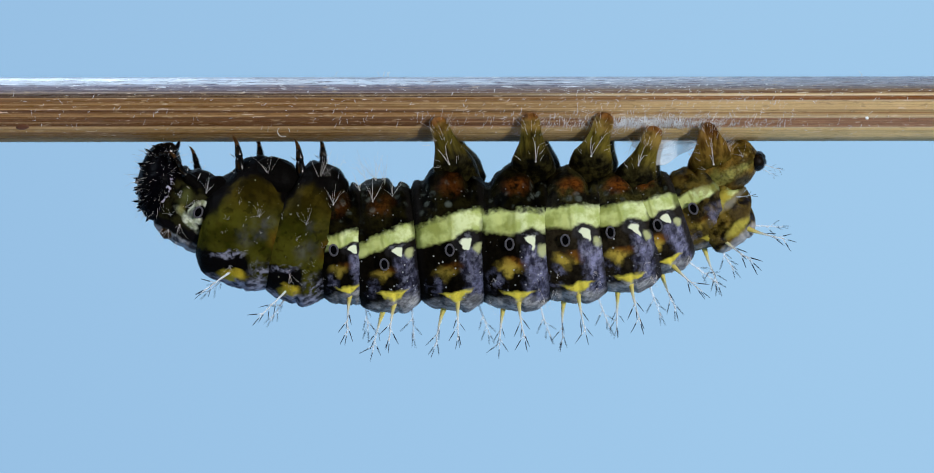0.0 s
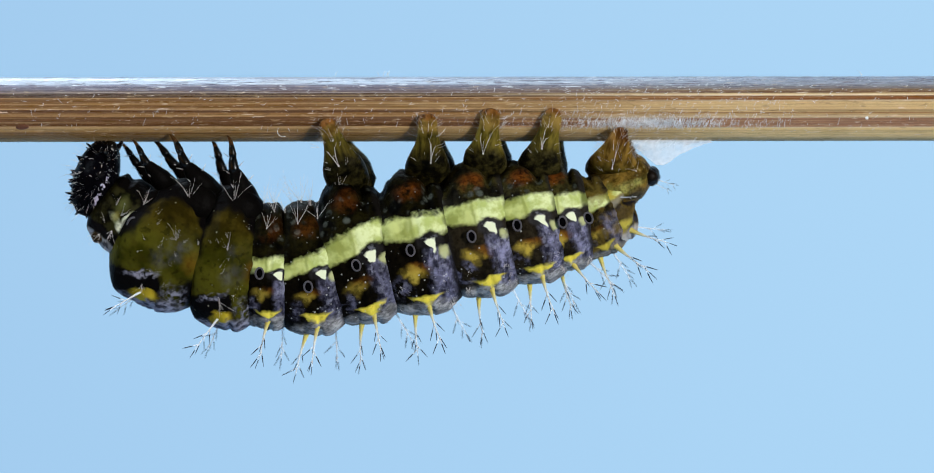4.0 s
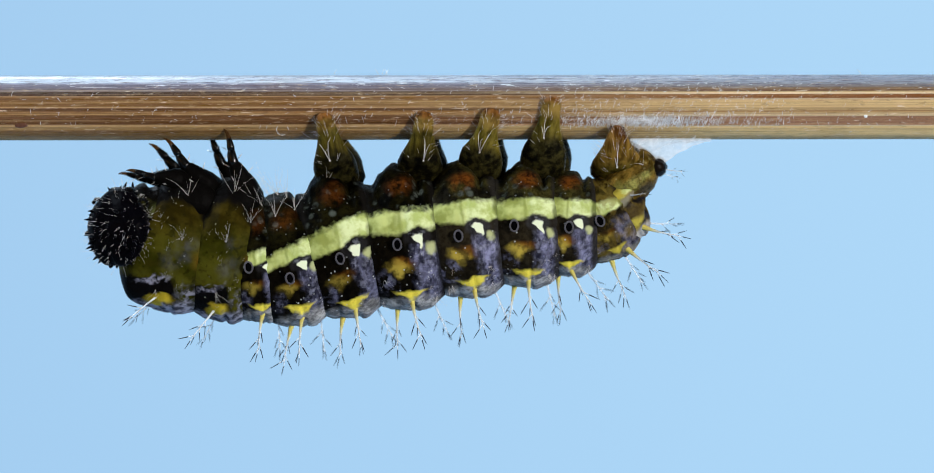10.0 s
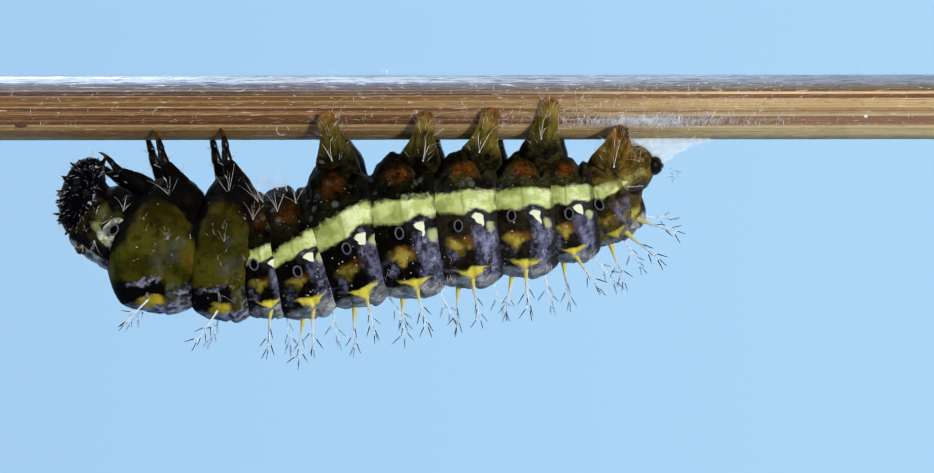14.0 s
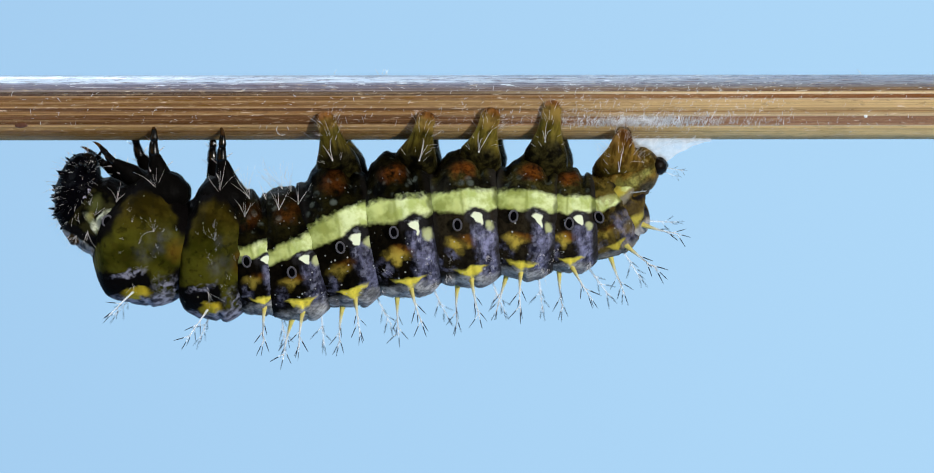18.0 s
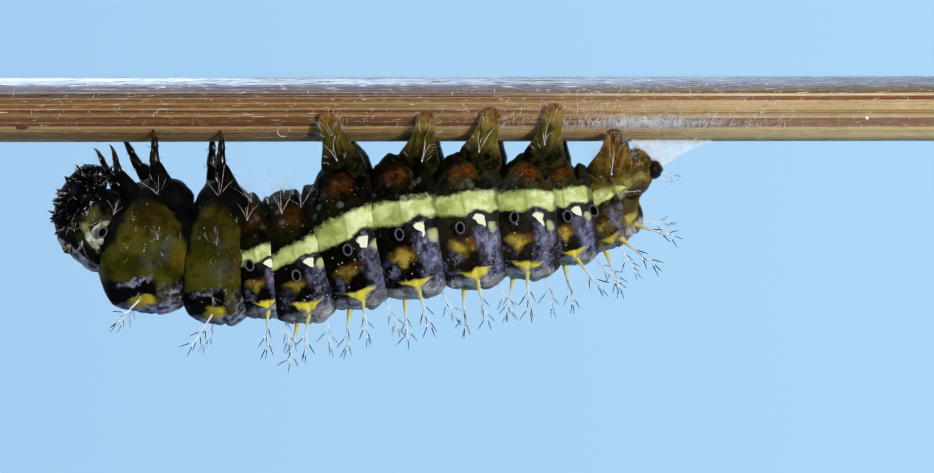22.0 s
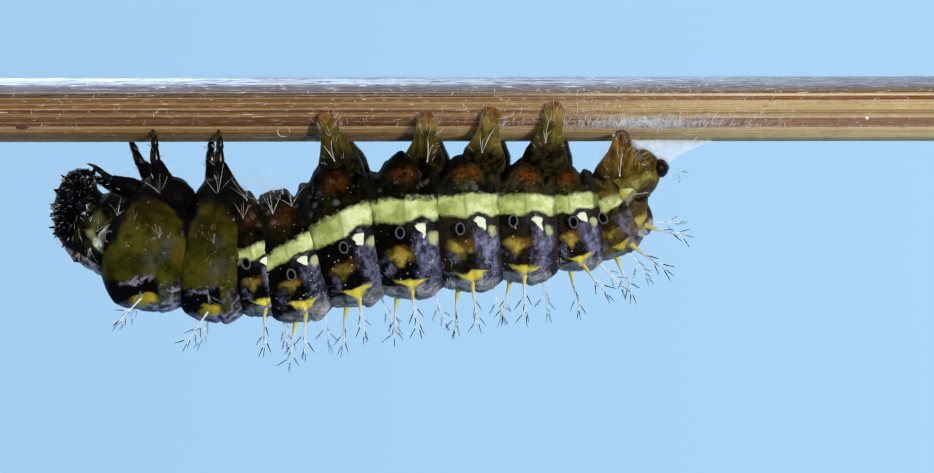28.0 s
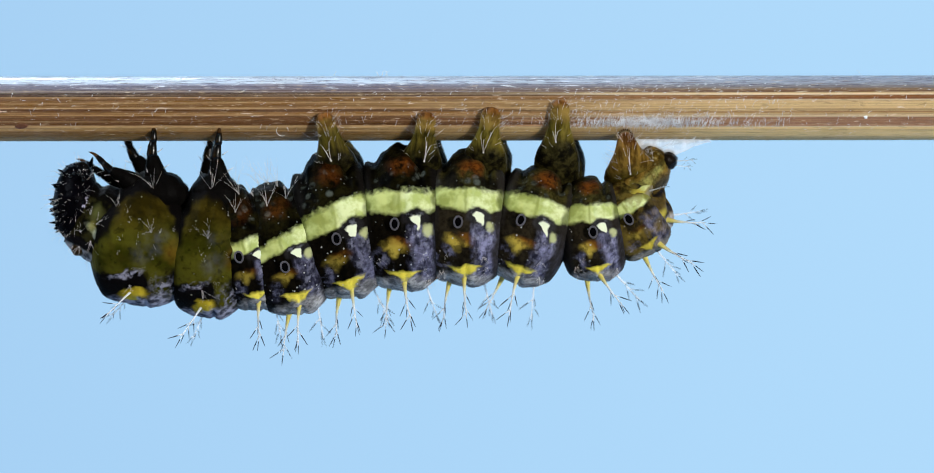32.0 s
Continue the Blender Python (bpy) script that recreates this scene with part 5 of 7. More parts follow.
    walk(P['a5'], [
        (0, at(957.9, 393.8, -4.1)), (0.5, at(891.8, 391.2, -6.4)), (1, at(875.1, 388.6, -3.2)), (1.5, at(876.6, 392.1, -5.2)), (2, at(816.5, 398, -7.5)),
        (2.5, at(800.1, 391.8, -2.3)), (3, at(802.8, 403.6, -5.6)), (3.5, at(804.9, 394.7, -12.4)), (5.5, at(781.9, 374, -6.5)), (6, at(782.9, 369, -8)),
        (6.5, at(788.7, 368.6, -10.3)), (7, at(802.4, 374.7, -11.3)), (7.5, at(775.7, 369.7, -6.6)), (8, at(772.5, 367.5, -5.8)), (8.5, at(771, 369, -5.8)),
        (9, at(781.6, 379.6, -6.8)), (9.5, at(778.2, 376.5, -7.2)), (10, at(781.6, 388.8, -6.8)), (10.5, at(785.9, 384.7, -10.1)), (11, at(805.8, 381.7, -9)),
        (11.5, at(792.4, 377.1, -2.9)), (12, at(780.1, 369.8, -5.9)), (12.5, at(800.4, 377.3, -1.7)), (13, at(786, 368, -8)), (13.5, at(769.7, 362.2, -0.6)),
        (14, at(781.7, 372.2, -4.8)), (14.5, at(789, 370.5, -6.1)), (16.5, at(785.1, 373.5, -1.6)), (17, at(776.1, 364.9, 1.5)), (17.5, at(777.4, 365.8, -1.6)),
        (18, at(780.2, 370.7, -4.8)), (18.5, at(782.9, 379.7, -6.1)), (19, at(772.7, 363.7, -3.6)), (19.5, at(772.6, 365.8, -3.8)), (20, at(774.9, 362.6, -1.6)),
        (20.5, at(767.6, 366.6, -1.7)), (21, at(775.2, 371.2, -1.8)), (21.5, at(767.9, 358.8, 1.4)), (22, at(782.3, 371.9, -8.2)), (22.5, at(770.9, 364, 0.4)),
        (23, at(777.9, 369, -6.1)), (23.5, at(781.2, 370.7, -4.8)), (24, at(772.2, 361.9, -2.7)), (24.5, at(781.8, 363.7, 5.5)), (25, at(778.5, 380.6, -0.6)),
        (25.5, at(777, 385.4, 0.4)), (27.5, at(778.7, 362.4, 3.5)), (28, at(783.1, 374.9, -2.6)), (28.5, at(776.9, 357.6, -0.6)), (29, at(783.2, 364, 0.5)),
        (29.5, at(793.4, 368.4, -4.9)), (30, at(784.7, 367.1, 0.5)), (30.5, at(778.5, 359.8, -1.6)), (31, at(796.9, 371.7, 0.4)), (31.5, at(794.9, 368.6, 0.5)),
        (32, at(782.2, 366.1, 3.5))])
    walk(P['a6'], [
        (0, at(1040.8, 386.5, -8.4)), (0.5, at(994.2, 379.9, -2.4)), (1, at(973.1, 375.9, -3.1)), (1.5, at(967.1, 378.7, -4.2)), (2, at(919.3, 384.8, -4.6)),
        (2.5, at(919.2, 387.2, -0.2)), (3, at(905.5, 386.6, -7.9)), (3.5, at(888.1, 375.2, -15.4)), (5.5, at(882.3, 370.4, 1.3)), (6, at(873, 362.2, 0)),
        (6.5, at(876, 359.5, -4.7)), (7, at(886.2, 361.6, -11)), (7.5, at(865.6, 364.8, -0.9)), (8, at(873, 367, 4.6)), (8.5, at(874.5, 368.8, 5.9)),
        (9, at(879.2, 373.4, 0)), (9.5, at(879.2, 371.3, 3.5)), (10, at(882.2, 380.8, -1.2)), (10.5, at(880.4, 374, -5)), (11, at(901.6, 364.8, -9.9)),
        (11.5, at(883.6, 370.3, -0.3)), (12, at(868.3, 361.9, -0.2)), (12.5, at(886.9, 366.4, -4.5)), (13, at(876, 356, -7)), (13.5, at(872.8, 363.8, 9.3)),
        (14, at(877.6, 364, -1.2)), (14.5, at(885, 360.4, -3.8)), (16.5, at(877.8, 367.1, 5)), (17, at(890.2, 373.7, 15.4)), (17.5, at(886.3, 367.6, 11.4)),
        (18, at(880.7, 367.4, 6)), (18.5, at(882, 376.1, 9.2)), (19, at(869.9, 361.6, 8.1)), (19.5, at(863.7, 366.4, 9.3)), (20, at(873.2, 363.9, 10.3)),
        (20.5, at(868.9, 369.6, 12.5)), (21, at(876.7, 375.5, 13.9)), (21.5, at(871.4, 369.7, 16.8)), (22, at(880.4, 364.4, 0.3)), (22.5, at(871.7, 370.4, 14.6)),
        (23, at(878.7, 364.7, 4.7)), (23.5, at(877.3, 366.8, 3.7)), (24, at(879.8, 365.4, 11.5)), (24.5, at(886.6, 377.1, 18)), (25, at(880.3, 378.5, 4.8)),
        (25.5, at(883.2, 383.1, 7.1)), (27.5, at(879.5, 372, 14.9)), (28, at(878.7, 371, 2.3)), (28.5, at(881.3, 364, 14)), (29, at(877, 365.4, 9.4)),
        (29.5, at(883, 363.4, -0.5)), (30, at(883.2, 368.1, 8.1)), (30.5, at(896.5, 365.2, 15)), (31, at(894, 369.7, 5.8)), (31.5, at(890.3, 366.2, 7)),
        (32, at(891.9, 376, 17))])
    walk(P['a7'], [
        (0, at(1098, 369, -18)), (0.5, at(1074, 372, -12)), (1, at(1029.8, 364.4, -9.5)), (1.5, at(1015.6, 367.4, -9)), (2, at(1002.1, 370, -5.1)),
        (2.5, at(1013.1, 373.6, -3.5)), (3, at(968, 362.5, -20.9)), (3.5, at(936.4, 362.1, -16.4)), (5.5, at(962.3, 372.2, 4.2)), (6, at(946.2, 365.9, 9.8)),
        (6.5, at(944.6, 362, -3.8)), (7, at(938.4, 354.1, -15.4)), (7.5, at(940.8, 365.5, 3)), (8, at(955.6, 375.7, 11.2)), (8.5, at(963.4, 378.9, 12.4)),
        (9, at(949.5, 367.3, -2.3)), (9.5, at(961.7, 377.2, 10)), (10, at(954.2, 374.8, 0.1)), (10.5, at(949.5, 364.9, -1)), (11, at(957, 344.3, -16.1)),
        (11.5, at(943, 362, -2.8)), (12, at(936.3, 362.4, 4.3)), (12.5, at(937.5, 353.5, -19.2)), (13, at(944, 345, -8)), (13.5, at(962.5, 375.6, 16.8)),
        (14, at(953.7, 352.4, -6.1)), (14.5, at(951.7, 347.8, -6.7)), (16.5, at(940.1, 360.8, -11.6)), (17, at(983.6, 378.7, -0.5)), (17.5, at(973.8, 379.6, 11)),
        (18, at(954.2, 368.8, -0.9)), (18.5, at(945, 374, 0.3)), (19, at(958.9, 374.8, 12.6)), (19.5, at(933.4, 373.4, 5.7)), (20, at(957.4, 375.4, 9.3)),
        (20.5, at(973.5, 381.9, 11.5)), (21, at(946.1, 383.5, 12.9)), (21.5, at(980.8, 389.2, -6.1)), (22, at(948.9, 353.7, -9.1)), (22.5, at(973.6, 383.2, 0.3)),
        (23, at(949.5, 362.2, -4.8)), (23.5, at(949.8, 362.6, -7.8)), (24, at(974.2, 374, 4.4)), (24.5, at(982.3, 382.1, -22.6)), (25, at(963.3, 369.6, -12.8)),
        (25.5, at(971.8, 376.2, -11.6)), (27.5, at(978.5, 382.5, 0.6)), (28, at(958.7, 363.6, -9.4)), (28.5, at(963.1, 373.6, 11.6)), (29, at(957.8, 370.7, -14.1)),
        (29.5, at(943.7, 353.4, -12.3)), (30, at(960.7, 366.5, -21.6)), (30.5, at(983.6, 373, -14.5)), (31, at(971.6, 358.7, -15.3)),
        (31.5, at(959.9, 362.5, -6.7)), (32, at(993.5, 381.5, -6.1))])
    walk(P['a8'], [
        (0, at(1165, 345, -25)), (0.3, at(1152, 350, -25)), (0.6, at(1132, 358, -24)), (1, at(1090.4, 371.9, -21.6)), (1.5, at(1069, 371.3, -20.8)),
        (2, at(1069, 364.4, -27.8)), (2.5, at(1076.7, 360.4, -28)), (3, at(1015.3, 340.8, -30.7)), (3.5, at(983.3, 351.7, -25.8)), (5.5, at(1026.6, 367.6, -24.8)),
        (6, at(1019, 368.2, -22)), (6.5, at(997.5, 361, -24.5)), (7, at(977.2, 344.5, -25.6)), (7.5, at(1003.6, 364.1, -22.3)), (8, at(1020.5, 377.9, -22)),
        (8.5, at(1034.3, 380.9, -23.6)), (9, at(1009.8, 357.9, -24.5)), (9.5, at(1026.6, 377.8, -23.4)), (10, at(1011.3, 368.6, -25.2)),
        (10.5, at(1006.7, 354.8, -24.6)), (11, at(999, 330.3, -26.8)), (11.5, at(989.9, 357.9, -23.4)), (12, at(1000.6, 359.5, -22)),
        (12.5, at(982.2, 337.9, -27.5)), (13, at(996, 338, -24)), (13.5, at(1032.7, 376.4, -22)), (14, at(1009.8, 341.1, -24.9)), (14.5, at(1002.1, 339.5, -24)),
        (16.5, at(994.5, 348.6, -26.9)), (17, at(1051.1, 365.4, -29.6)), (17.5, at(1046.5, 377.7, -26)), (18, at(1009.8, 362.5, -24.9)),
        (18.5, at(997.5, 368.6, -24.3)), (19, at(1034.3, 376.1, -23.8)), (19.5, at(1008.2, 365.1, -24.6)), (20, at(1037.2, 375.8, -25.4)),
        (20.5, at(1041.4, 374.7, -25.4)), (21, at(1012.4, 381, -22.4)), (21.5, at(1053.6, 379.1, -33.2)), (22, at(998.6, 348.7, -25.6)),
        (22.5, at(1041.4, 379.2, -29.4)), (23, at(1003.2, 359.4, -25.6)), (23.5, at(1004.7, 357.9, -26.7)), (24, at(1039.9, 368.6, -27.3)),
        (24.5, at(1050.4, 366.7, -37.5)), (25, at(1019.9, 359.3, -30.1)), (25.5, at(1035.2, 356.1, -31.3)), (27.5, at(1050.6, 373.1, -29.5)),
        (28, at(1013.9, 360.8, -28)), (28.5, at(1032.3, 377.9, -24)), (29, at(1024.5, 373, -31.4)), (29.5, at(994, 348.7, -26.1)), (30, at(1021.4, 366.9, -33)),
        (30.5, at(1049, 369.8, -34.2)), (31, at(1024.6, 347.1, -29.6)), (31.5, at(1014.9, 363.2, -26.9)), (32, at(1058.7, 363.8, -32.2))])
    walk(P['a9'], [
        (0, at(1207, 352, -40)), (0.3, at(1194, 354, -40)), (0.6, at(1170, 372, -34)), (1, at(1123.8, 378.4, -31.2)), (1.5, at(1106.4, 380.5, -30.1)),
        (2, at(1093.9, 357, -43.7)), (2.5, at(1094.4, 355.7, -44.8)), (3, at(1030.1, 338.9, -42)), (3.5, at(1006.1, 350.9, -35.4)), (5.5, at(1043.9, 351.8, -42.6)),
        (6, at(1037.3, 353, -40.2)), (6.5, at(1022.8, 348.3, -38.7)), (7, at(1005.7, 339.7, -35.6)), (7.5, at(1027.6, 351, -37.8)), (8, at(1040.7, 359, -40.7)),
        (8.5, at(1049.3, 361, -43.9)), (9, at(1030.8, 347, -39.4)), (9.5, at(1044, 359, -42.6)), (10, at(1031.9, 353.2, -41.6)), (10.5, at(1024.9, 344.9, -39.9)),
        (11, at(1015.1, 331, -37.4)), (11.5, at(1015.8, 347, -37.2)), (12, at(1023, 347.2, -37.7)), (12.5, at(1007.5, 334, -37.3)), (13, at(1016, 335, -36)),
        (13.5, at(1047.3, 356.1, -43.2)), (14, at(1025.6, 337.5, -38.3)), (14.5, at(1020.1, 336.7, -36.5)), (16.5, at(1020.1, 337.9, -39.5)),
        (17, at(1062, 348.7, -48.7)), (17.5, at(1057.4, 356.7, -47.5)), (18, at(1031.4, 348.3, -40.6)), (18.5, at(1023.4, 351.1, -40)),
        (19, at(1047.3, 357.8, -44.4)), (19.5, at(1026.4, 347.1, -42.8)), (20, at(1049.7, 357.4, -45.7)), (20.5, at(1051.9, 355.8, -46.8)),
        (21, at(1032.6, 358.1, -42.2)), (21.5, at(1064.5, 357.4, -52.5)), (22, at(1019, 342.9, -38.3)), (22.5, at(1054.6, 358.7, -48.7)),
        (23, at(1024.6, 348.2, -40.1)), (23.5, at(1027.1, 346.1, -40.7)), (24, at(1051.3, 352, -46.9)), (24.5, at(1063.2, 351.4, -53)),
        (25, at(1038.4, 347.4, -44.4)), (25.5, at(1049, 344.4, -47.1)), (27.5, at(1062.4, 353.4, -49.1)), (28, at(1034.2, 349, -42.3)),
        (28.5, at(1046.8, 358.1, -44.4)), (29, at(1044.6, 357.1, -46)), (29.5, at(1017.2, 342.7, -37.8)), (30, at(1042.1, 354.7, -45.6)),
        (30.5, at(1062.6, 353.1, -50.7)), (31, at(1039.6, 342.2, -42.5)), (31.5, at(1034.8, 351.8, -41.6)), (32, at(1068.6, 347.8, -50.9))])
    walk(P['a10'], [
        (0, at(1224, 276, -30)), (0.3, at(1214, 274, -30)), (0.6, at(1200, 330, -22)), (1, at(1156.9, 314.3, -23.3)), (1.5, at(1143.6, 316.1, -22)),
        (2, at(1112.6, 284.4, -40.8)), (2.5, at(1108.3, 290.9, -42.7)), (3, at(1054, 289.6, -35.5)), (3.5, at(1041.6, 302.5, -27.6)),
        (5.5, at(1070.3, 294.6, -41.2)), (6, at(1066.4, 296.7, -39.1)), (6.5, at(1058, 292.3, -34.5)), (7, at(1045.6, 288.3, -28.1)),
        (7.5, at(1062.7, 295.4, -34.5)), (8, at(1070.9, 300.1, -40.1)), (8.5, at(1073.2, 301.6, -44.7)), (9, at(1062.2, 292.7, -35.6)),
        (9.5, at(1070.6, 300, -42.4)), (10, at(1061.4, 295.7, -39.1)), (10.5, at(1053.7, 291.6, -36.6)), (11, at(1043.8, 284, -30.2)),
        (11.5, at(1052.8, 292.3, -32.6)), (12, at(1057, 292.3, -34.8)), (12.5, at(1043.4, 282.9, -29.5)), (13, at(1049, 286, -30)),
        (13.5, at(1071.7, 296.9, -44.5)), (14, at(1053.6, 288.3, -33.4)), (14.5, at(1051.1, 288.1, -31)), (16.5, at(1054.8, 282.5, -34)),
        (17, at(1078.7, 291.1, -48.5)), (17.5, at(1075.7, 296.8, -49.1)), (18, at(1062.5, 291.6, -37.6)), (18.5, at(1058.3, 291.8, -37)),
        (19, at(1069.3, 299.8, -45.3)), (19.5, at(1053.4, 288.3, -41.8)), (20, at(1070.4, 299, -46.4)), (20.5, at(1070.4, 297.4, -48.2)),
        (21, at(1061.9, 296.2, -42.4)), (21.5, at(1078.4, 296, -52.4)), (22, at(1050.6, 291.5, -32.8)), (22.5, at(1073.2, 298.1, -48.6)),
        (23, at(1055.6, 293.2, -36.1)), (23.5, at(1058.5, 290.4, -36.3)), (24, at(1069.9, 294.8, -47)), (24.5, at(1077.2, 293.4, -49.7)),
        (25, at(1063.5, 291.5, -40.3)), (25.5, at(1068.7, 289.2, -44)), (27.5, at(1079.8, 293.7, -49.2)), (28, at(1062.5, 293.2, -38.2)),
        (28.5, at(1070, 298.8, -45.1)), (29, at(1069.9, 298.1, -42.2)), (29.5, at(1051.3, 290.8, -31.6)), (30, at(1067.8, 297.7, -40.2)),
        (30.5, at(1079.4, 294.3, -48.4)), (31, at(1063.4, 291.3, -37.3)), (31.5, at(1063.5, 296.6, -37.7)), (32, at(1082.7, 290.5, -50.2))])
    walk(P['head'], [
        (0, at(266, 299, 10)), (0.2, at(243, 320, -4, 12, -10)), (0.5, at(235, 308, 0)), (0.8, at(198, 347, -8)), (1, at(182, 405, -32)),
        (1.2, at(200, 459, -58, 10, -20)), (1.3, at(238, 462, -45, 35, -60)), (1.5, at(324, 444, 0, 60, -110)), (1.8, at(343, 315, 0, 66, -120)),
        (2, at(308, 289, 5, 62, -120)), (2.2, at(320, 312, 14, 50, -100)), (2.3, at(298, 297, 14, 44, -90)), (2.5, at(241, 300, 10, 30, -50)),
        (2.8, at(214, 290, 28, 8, -15)), (3, at(184, 295, 20)), (3.5, at(162, 289, 20)), (5.5, at(136, 317, 15)), (6, at(130, 317.5, 12)), (6.5, at(130, 314, 15)),
        (7, at(134, 320, 10)), (7.5, at(134, 323, 15)), (8, at(134, 327, 15)), (8.5, at(150, 327, 28)), (9, at(134, 316, 2)), (9.5, at(155, 300, 20)),
        (10, at(201, 378, 5, 50, -60)), (10.5, at(169, 300, 12)), (11, at(153, 322, 5)), (11.5, at(139, 314, 12)), (12, at(130, 313, 15)), (12.5, at(135, 317, 15)),
        (13, at(133, 322, 12)), (13.5, at(134, 323, 12)), (14, at(138, 327, 15)), (14.5, at(144, 334, 20)), (16.5, at(142, 336, 25)), (17, at(155, 345, 36)),
        (17.5, at(140, 325, 15)), (18, at(130, 318, 15)), (18.5, at(125, 322, 4)), (19, at(127, 336.8, 6)), (19.5, at(126, 325.5, 20)), (20, at(132, 335.2, 15)),
        (20.5, at(148, 336, 30)), (21, at(148, 325, 32)), (21.5, at(138, 336, 20)), (22, at(133, 331, 28)), (22.5, at(140, 338, 20)), (23, at(139, 337, 24)),
        (23.5, at(145, 347, 24)), (24, at(140, 340, 28)), (24.5, at(140, 357, 10)), (25, at(160, 335, 28)), (25.5, at(170, 333, 34)), (27.5, at(135, 368, 2)),
        (28, at(125, 343, 10)), (28.5, at(122, 330, 12)), (29, at(130, 347, 14)), (29.5, at(130, 347, 12)), (30, at(132, 355, 15)), (30.5, at(126, 331, 34)),
        (31, at(134, 347, 12)), (31.5, at(139, 369.8, 25)), (32, at(126, 333.5, 6))])
    walk(P['t1'], [
        (0, at(328, 349, 25)), (0.2, at(334, 358, 22)), (0.5, at(320, 355, 21.8)), (0.8, at(288, 370, 13)), (1, at(262.6, 392.5, 5.9)), (1.2, at(286, 428, 4, 6)),
        (1.3, at(305, 438, 5, 20, -25)), (1.5, at(363, 427, 10, 50, -60)), (1.8, at(338, 408, 14, 48, -58)), (2, at(316, 382, 25, 36, -50)),
        (2.2, at(328, 396, 25, 30, -40)), (2.3, at(318, 390, 26, 26, -35)), (2.5, at(290, 372, 28, 12, -12)), (2.8, at(273, 368, 34)), (3, at(237.8, 356.8, 35.5)),
        (3.5, at(225.8, 360.8, 36.1)), (5.5, at(185.5, 370.7, 29.9)), (6, at(182.4, 368.2, 28.9)), (6.5, at(174.8, 368.5, 30.5)), (7, at(179.1, 379.6, 27.1)),
        (7.5, at(177.8, 377.9, 29.1)), (8, at(179.2, 380.9, 28.6)), (8.5, at(161.3, 366.5, 34.7)), (9, at(189.8, 367.7, 24.6)), (9.5, at(210.7, 365.1, 33.4)),
        (10, at(257.2, 381.9, 25.9, 20, -10)), (10.5, at(232.3, 377.8, 27.3)), (11, at(227.1, 382.9, 25.6)), (11.5, at(207.4, 376.4, 29.1)),
        (12, at(190.6, 373.1, 30.4)), (12.5, at(190.6, 371.7, 29.6)), (13, at(192, 378, 28)), (13.5, at(190.5, 376.6, 27.4)), (14, at(189, 380.9, 28.5)),
        (14.5, at(192.2, 385.3, 30.7)), (16.5, at(184.1, 380.5, 32.5)), (17, at(179.8, 375.5, 36.9)), (17.5, at(188.3, 378.1, 26.9)), (18, at(177.7, 365.6, 28.7)),
        (18.5, at(166.9, 358.4, 25.3)), (19, at(183.6, 376.6, 24.6)), (19.5, at(173.3, 367.9, 31.6)), (20, at(181.3, 379.2, 28.1)), (20.5, at(185.4, 378.8, 35.3)),
        (21, at(184, 377, 36.9)), (21.5, at(185, 384, 30.1)), (22, at(168.5, 381.9, 34)), (22.5, at(178.9, 384, 29.9)), (23, at(171.4, 382.1, 32.3)),
        (23.5, at(185.1, 389.9, 31.9)), (24, at(166.9, 375.8, 34.6)), (24.5, at(175.5, 390.7, 24.4)), (25, at(186.7, 378, 34.5)), (25.5, at(193, 370.6, 37.9)),
        (27.5, at(168, 394.5, 21.2)), (28, at(178.7, 389.1, 25.8)), (28.5, at(158.9, 373.5, 28.2)), (29, at(171.1, 388.9, 27.6)), (29.5, at(175.6, 395, 26.8)),
        (30, at(183.4, 398.1, 27.2)), (30.5, at(159.6, 375.4, 37.8)), (31, at(174.1, 390.5, 26.4)), (31.5, at(157, 393.7, 32)), (32, at(180.6, 378.4, 24.8))])
